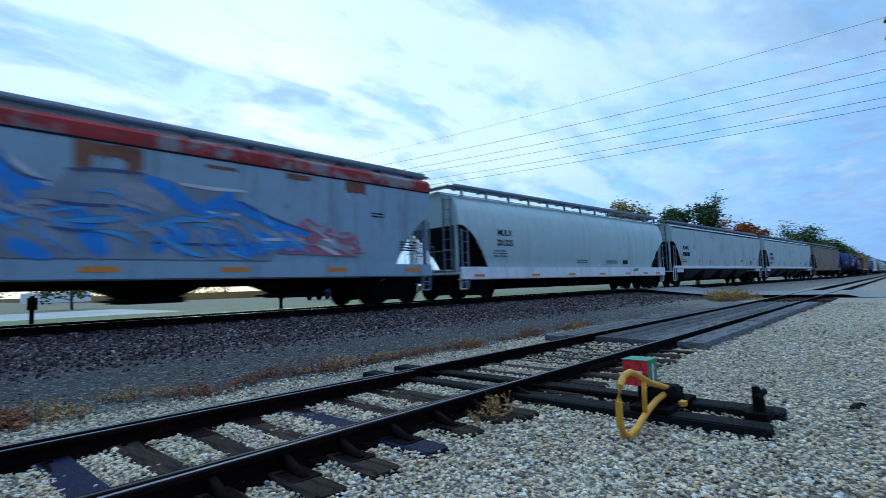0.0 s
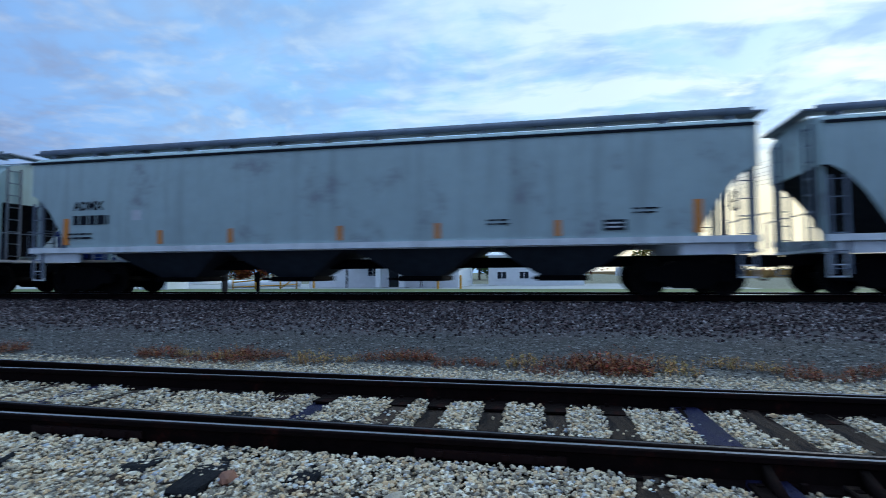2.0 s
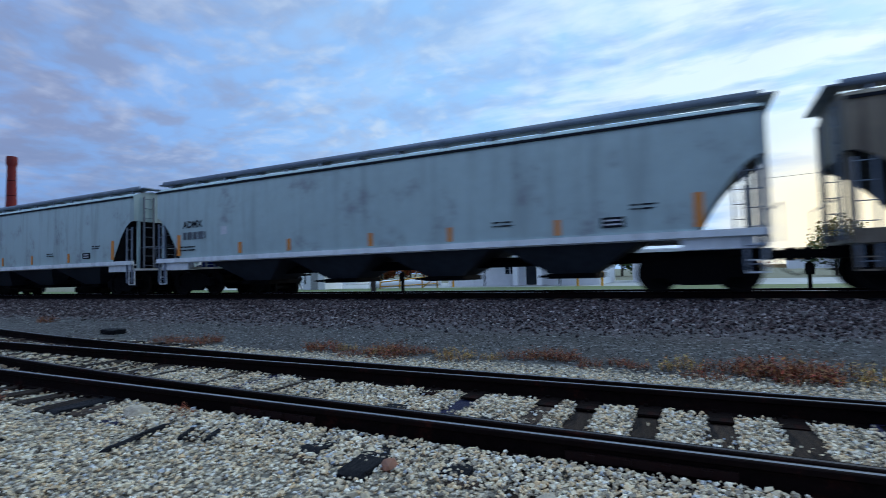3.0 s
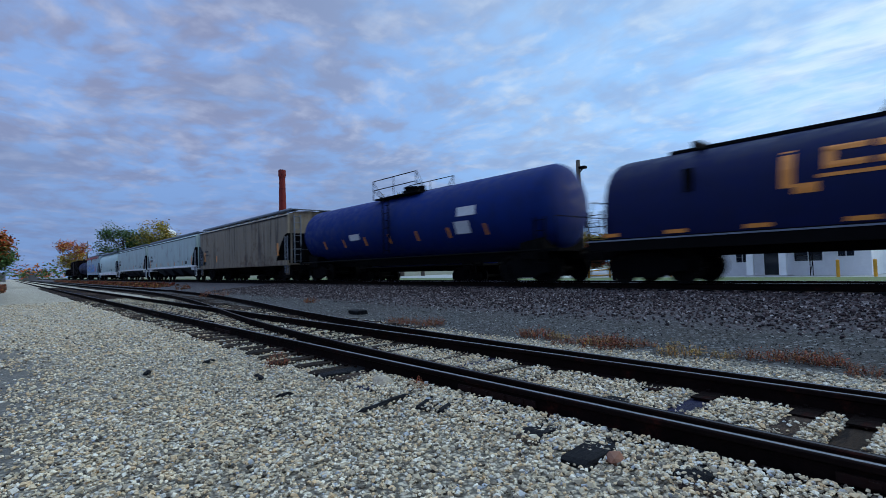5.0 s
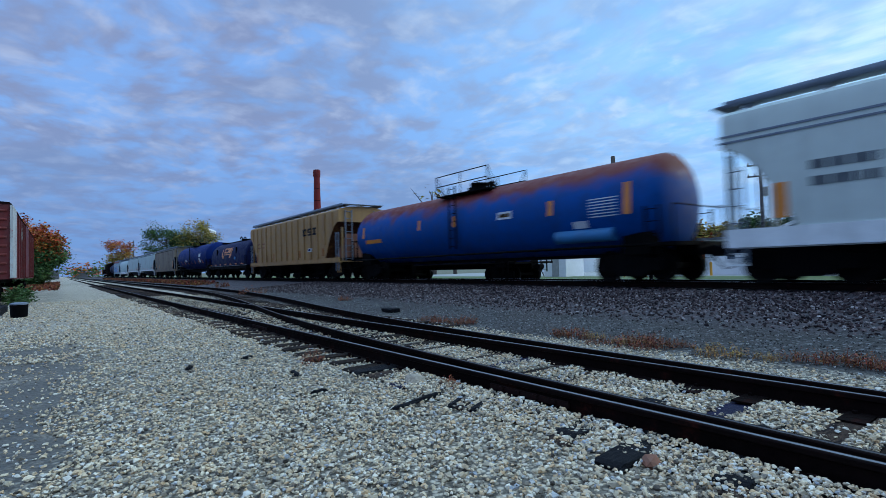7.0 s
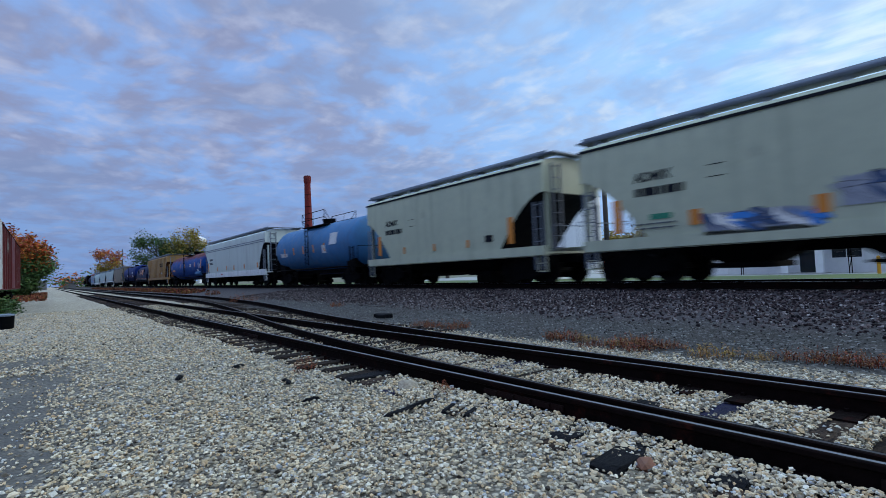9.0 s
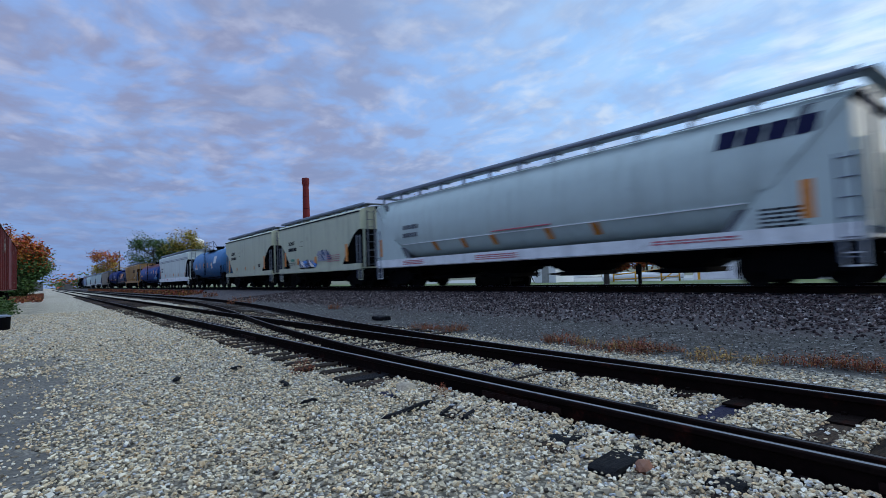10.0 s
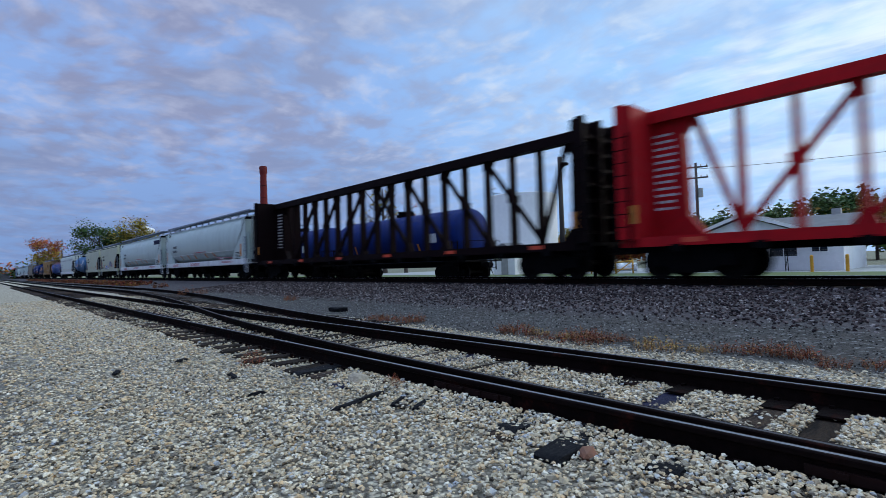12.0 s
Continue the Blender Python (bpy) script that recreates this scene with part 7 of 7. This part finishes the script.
def woods(name, x0, x1, y, hgt, n, mats, seed, label, deep=25):
    rng = np.random.default_rng(seed)
    k = max(6, int(abs(x1 - x0) / 7))
    cx, cy = rng.uniform(x0, x1, k), y + rng.uniform(0, deep, k)
    ch = hgt * rng.uniform(0.6, 1.1, k)
    for j, mname in enumerate(mats):
        i = rng.integers(0, k, n // len(mats))
        i = i[(i % len(mats)) == j] if len(mats) > 1 else i
        u = rng.normal(0, 1, (len(i), 3))
        c = np.stack([cx[i] + u[:, 0] * 2.6, cy[i] + u[:, 1] * 2.6, np.abs(ch[i] * (0.5 + 0.24 * u[:, 2]))], 1)
        ob = new(name, leaf_mesh(name, c, 0.9, M[mname], seed + j))
        tagged(ob, label, "woods", kind="stuff")


def weed_shape(blades, hgt, wide, seed):
    """Low tangled weeds: thin bent stalks with many small leaves and seed heads."""
    rnd = random.Random(seed)
    s = Shape()
    for _ in range(blades):
        a, r = rnd.uniform(0, 6.283), wide * math.sqrt(rnd.random())
        x, y = r * math.cos(a) * 1.5, r * math.sin(a)
        h = hgt * rnd.uniform(0.25, 1.0) * (1.1 - 0.5 * r / wide)
        lean = Vector((rnd.gauss(0, 0.45), rnd.gauss(0, 0.45), 1)) * h
        w = rnd.uniform(0.0015, 0.004)
        t = rnd.uniform(0, 3.14)
        dx, dy = w * math.cos(t), w * math.sin(t)
        n = len(s.v)
        s.v += [(x - dx, y - dy, -0.02), (x + dx, y + dy, -0.02), (x + lean.x * 0.5 + dx, y + lean.y * 0.5 + dy, lean.z * 0.6), (x + lean.x * 0.5 - dx, y + lean.y * 0.5 - dy, lean.z * 0.6), (x + lean.x, y + lean.y, lean.z)]
        s.f += [(n, n + 1, n + 2, n + 3), (n + 3, n + 2, n + 4)]
        for _ in range(7):
            k = rnd.uniform(0.1, 1.0)
            p = Vector((x + lean.x * k, y + lean.y * k, lean.z * k))
            d = Vector((rnd.gauss(0, 1), rnd.gauss(0, 1), rnd.gauss(0.1, 0.6))).normalized() * rnd.uniform(0.015, 0.04)
            e = Vector((-d.y, d.x, rnd.uniform(-0.01, 0.01))) * 0.35
            n = len(s.v)
            s.v += [tuple(p), tuple(p + d * 0.5 + e), tuple(p + d), tuple(p + d * 0.5 - e)]
            s.f.append((n, n + 1, n + 2, n + 3))
    return s


def build_plants():
    rnd = random.Random(77)
    weeds = [shared("weed%d" % i, lambda i=i: weed_shape(70, 0.20, 0.22, i), M["weed"]) for i in range(4)]
    straws = [shared("straw%d" % i, lambda i=i: weed_shape(60, 0.22, 0.20, 50 + i), M["straw"]) for i in range(3)]
    label = "dry red-brown weeds at the edge of the gravel"
    x = -5.5
    while x < 13:
        if rnd.random() < 0.9:
            solid("weed_clump", rnd.choice(weeds + weeds + straws[:1]), None, label, "weeds", "weed clumps", m=pose(x, 6.9 + rnd.gauss(0, 0.16), 0.0, 0, 0, rnd.uniform(0, 360)) @ Matrix.Scale(rnd.uniform(0.5, 1.2), 4))
        x += rnd.uniform(0.16, 0.42)
    for x, y, s in ((-8.9, 6.8, 1.0), (-8.6, 6.75, 0.8), (-8.1, 6.95, 1.1), (-7.9, 6.9, 0.9), (-5.2, 6.9, 1.2), (-4.0, 6.8, 1.3), (0.9, 6.7, 1.7), (1.0, 6.8, 1.5), (-26.9, 8.3, 2.4), (-40, 10, 2.6), (-17, 8.7, 1.3)):
        solid("weed_clump", rnd.choice(weeds), None, label, "weeds", "weed clumps", m=pose(x, y, profile(y), 0, 0, rnd.uniform(0, 360)) @ Matrix.Scale(s, 4))
    for i in range(9):
        solid("grass_tuft", rnd.choice(straws), None, "tall dry yellow grass beside the crossing road", "grass", "grass tufts", m=pose(26.6 + rnd.uniform(0, 2.6), 7.6 - i * 0.16 + rnd.uniform(-0.2, 0.2), 0.0, 0, 0, rnd.uniform(0, 360)) @ Matrix.Diagonal((2.2, 2.2, rnd.uniform(3.0, 4.6), 1)))
    for x, y, s in ((-3.95, 3.38, 0.45), (-3.75, 3.36, 0.4), (4.15, 3.30, 0.8), (3.9, 3.25, 0.9), (-6.2, 2.95, 0.6)):
        solid("grass_tuft", rnd.choice(straws if x > -3 else weeds), None, "flattened dry grass beside the rail", "grass", "grass tufts", m=pose(x, y, 0.02, rnd.uniform(-40, 40), rnd.uniform(-40, 40), rnd.uniform(0, 360)) @ Matrix.Scale(s, 4))
    # band of orange dry grass beyond the diverging track
    rng = np.random.default_rng(4)
    c = np.stack([rng.uniform(-170, -48, 9000), rng.uniform(9.8, 11.6, 9000), rng.uniform(0.03, 0.42, 9000)], 1)
    tagged(new("dry_grass_band", leaf_mesh("dry_grass_band", c, 0.16, M["weed"], 5, 1.5)), "band of orange dry grass beside the tracks", "grass", kind="stuff")
    c = np.stack([rng.uniform(-120, -55, 3000), rng.uniform(-3.5, 0.3, 3000), rng.uniform(0.03, 0.22, 3000)], 1)
    tagged(new("dry_grass_band", leaf_mesh("dry_grass_band", c, 0.16, M["weed"], 6, 1.5)), "patch of orange dry grass under the autumn tree", "grass", kind="stuff")
    for x, y, s in ((-30.2, -1.15, 1.9), (-31.5, -1.0, 1.6), (-29.2, -1.2, 1.8)):
        b = solid("bush", leaf_mesh("bush", np.array([[rnd.gauss(0, 0.16), rnd.gauss(0, 0.12), abs(rnd.gauss(0.18, 0.12))] for _ in range(420)]), 0.045, M["leafgreen"], int(-x)), None, "low dark bush beside the boxcar", "bush", "bushes", m=pose(x, y, 0.0) @ Matrix.Scale(s, 4))
    dark, yel, ora = "leafgreen", "leafyellow", "leaforange"
    tree(69.5, 30.0, 12.2, 8.0, (dark, dark, yel), "green tree behind the train", 1, 16000, 0.2, 0.21)
    tree(86.0, 25.0, 12.4, 8.0, dark, "dark feathery evergreen tree behind the train", 2, 18000, 0.2, 0.22)
    tree(78.5, 26.0, 10.8, 5.5, dark, "dark feathery evergreen tree behind the train", 3, 10000, 0.2, 0.20)
    tree(110, 24.0, 10.2, 9, (yel, yel, ora), "yellow and orange autumn tree", 4, 15000, 0.1, 0.27)
    tree(124, 25.0, 9.8, 9, (yel, yel, dark), "yellow and green autumn tree", 5, 15000, 0.1, 0.27)
    tree(172, 24.0, 13.2, 13, (yel, dark), "sparse yellow-green tree beside the line", 6, 8000, 0.2, 0.32)
    tree(205, 25.0, 11.0, 14, (yel, ora, dark), "mixed autumn tree beside the line", 7, 13000, 0.1, 0.40)
    tree(250, 24.0, 11.0, 15, (yel, dark), "mixed autumn tree beside the line", 8, 13000, 0.1, 0.46)
    tree(320, 25.0, 10.5, 18, (dark, dark), "dark yellowish tree far along the line", 9, 12000, 0.1, 0.55)
    tree(-86, -1.5, 8.0, 4.6, (dark, dark, ora), "full autumn tree turning orange at the top", 10, 24000, 0.0, 0.20)
    tree(-94, -4.6, 8.6, 6.4, (dark, ora, ora), "full autumn tree turning orange at the top", 11, 18000, 0.0, 0.22)
    tree(-250, 21, 14.5, 13, (yel, ora), "yellow autumn tree far along the line", 12, 5000, 0.2, 0.34)
    tree(-152, 23, 12.6, 11, dark, "dark green tree behind the wagons", 13, 8000, 0.15, 0.24)
    tree(-150, 27, 12.0, 8, dark, "dark green tree behind the wagons", 14, 6000, 0.15, 0.24)
    tree(-146, 30, 13.7, 10, (dark, yel), "yellow-green tree behind the wagons", 15, 8000, 0.15, 0.24)
    tree(-60.7, 44.6, 13.8, 8.6, yel, "bare autumn tree with few leaves", 16, 90)
    tree(-57.5, 46, 10.6, 4.5, ora, "thin autumn tree with few leaves", 17, 160)
    tree(12.2, 59.5, 4.7, 5.0, (dark, yel), "rounded green tree in the far yard", 18, 1500, 0.1)
    for i, (x, y, h) in enumerate(((-60, 92, 6.3), (-55, 96, 7.2), (-50, 98, 7.8), (-45.5, 97, 7.0), (-41, 95, 5.8))):
        tree(x, y, h * 1.04, 7.4, (ora, ora, yel), "orange autumn tree at the far side of the yard", 20 + i, 4500, 0.02, 0.36)
    for i, (x, y, h) in enumerate(((-35, 93, 6.8), (-29, 92, 6.2), (-22, 88, 6.0), (-15, 80, 6.9), (-9.5, 80, 6.4), (-12, 84, 7.4))):
        tree(x, y, h * 1.08, 7.6, (dark, yel, dark), "green and yellow tree behind the white building", 30 + i, 4500, 0.02, 0.36)
    woods("far_woods", 20, 520, 330, 11, 7000, ("leafgreen", "leafyellow", "leaforange"), 50, "far line of autumn woods beyond the field")
    woods("far_woods", -330, 20, 190, 7, 6000, ("leafgreen", "leafyellow", "leaforange"), 54, "far line of autumn woods")
    woods("far_woods", -420, -300, 5, 8, 1500, ("leafgreen", "leaforange"), 58, "far trees where the tracks vanish")


def build_debris():
    bar = shared("joint_bar", lambda: Shape().prism([(-0.45, 0.05), (0.45, 0.05), (0.45, 0.10), (-0.45, 0.10)], -0.030, -0.012).box(-0.32, -0.27, -0.045, -0.03, 0.065, 0.095).box(-0.12, -0.07, -0.045, -0.03, 0.065, 0.095).box(0.08, 0.13, -0.045, -0.03, 0.065, 0.095).box(0.28, 0.33, -0.045, -0.03, 0.065, 0.095), M["rust_bar"])
    for x in (-3.0, -0.2, 6.8, -10.2, -16.0):
        solid("joint_bar", bar, None, "rusty bolted joint bar on the siding rail", "rail joint", "rail joints", m=pose(x, SIDE_Y, 0.0))
    anchor = shared("rail_anchor", lambda: Shape().box(-0.018, 0.018, -0.10, 0.09, -0.012, 0.03).box(-0.018, 0.018, -0.10, -0.075, 0.0, 0.06), M["rail_side"])
    for i, (x, y) in enumerate(TIES):
        if -8 < x < 9:
            solid("rail_anchor", anchor, None, "rusty rail anchor clipped under the rail", "rail anchor", "rail anchors", m=pose(x + 0.16, SIDE_Y, 0.0))
    for i, (x, y, r, mat) in enumerate(((-4.29, 3.26, 0.12, "rock"), (-0.62, 3.0, 0.07, "rock"), (-1.62, 3.10, 0.075, "rust_patch"), (0.35, 2.9, 0.05, "rock"), (3.1, 2.7, 0.05, "rock"))):
        rnd = random.Random(i + 3)
        bm = bmesh.new()
        bmesh.ops.create_icosphere(bm, subdivisions=2, radius=1)
        for v in bm.verts:
            v.co *= 1 + 0.35 * noise.noise(v.co * 1.3 + Vector((i * 7.0, 0, 0)))
            v.co = Vector((v.co.x * r, v.co.y * r * 0.75, v.co.z * r * 0.55))
        me = bpy.data.meshes.new("rock")
        bm.to_mesh(me)
        bm.free()
        me.materials.append(M[mat])
        solid("rock", me, None, "pale rounded rock lying in the gravel", "rock", "rocks", m=pose(x, y, r * 0.25, 0, 0, 60 * i))
    for i, (x, y, ln, a) in enumerate(((-3.66, 2.86, 0.62, 14), (-3.42, 3.12, 0.36, 30), (-3.2, 3.2, 0.42, 24), (-5.6, 2.5, 0.3, 80), (-6.9, 1.65, 0.22, 70), (-7.1, 2.4, 0.2, 30), (6.2, 0.9, 0.22, 75), (-4.6, 2.35, 0.16, 10))):
        solid("wood_splinter", board_shape(0.06, ln, 0.03, 70 + i), M["timber"], "dark splinter of old sleeper wood on gravel", "splinter", "wood splinters", m=pose(x, y, 0.035, 0, 0, a))


build_switch_stand()
build_white_building()
build_far_things()
build_plants()
build_crossing()
build_sleepers()
build_debris()
build_stones()


def motions():
    for car, x in TRAIN:
        rows = []
        for i in range(25):
            at = x - SPEED * i * 0.5
            off, slope = drift(at)
            rows.append((i * 0.5, pose(at, MAIN_Y + off, RAIL_TOP, 0, 0, math.degrees(math.atan(slope)))))
        walk(car, rows)


motions()
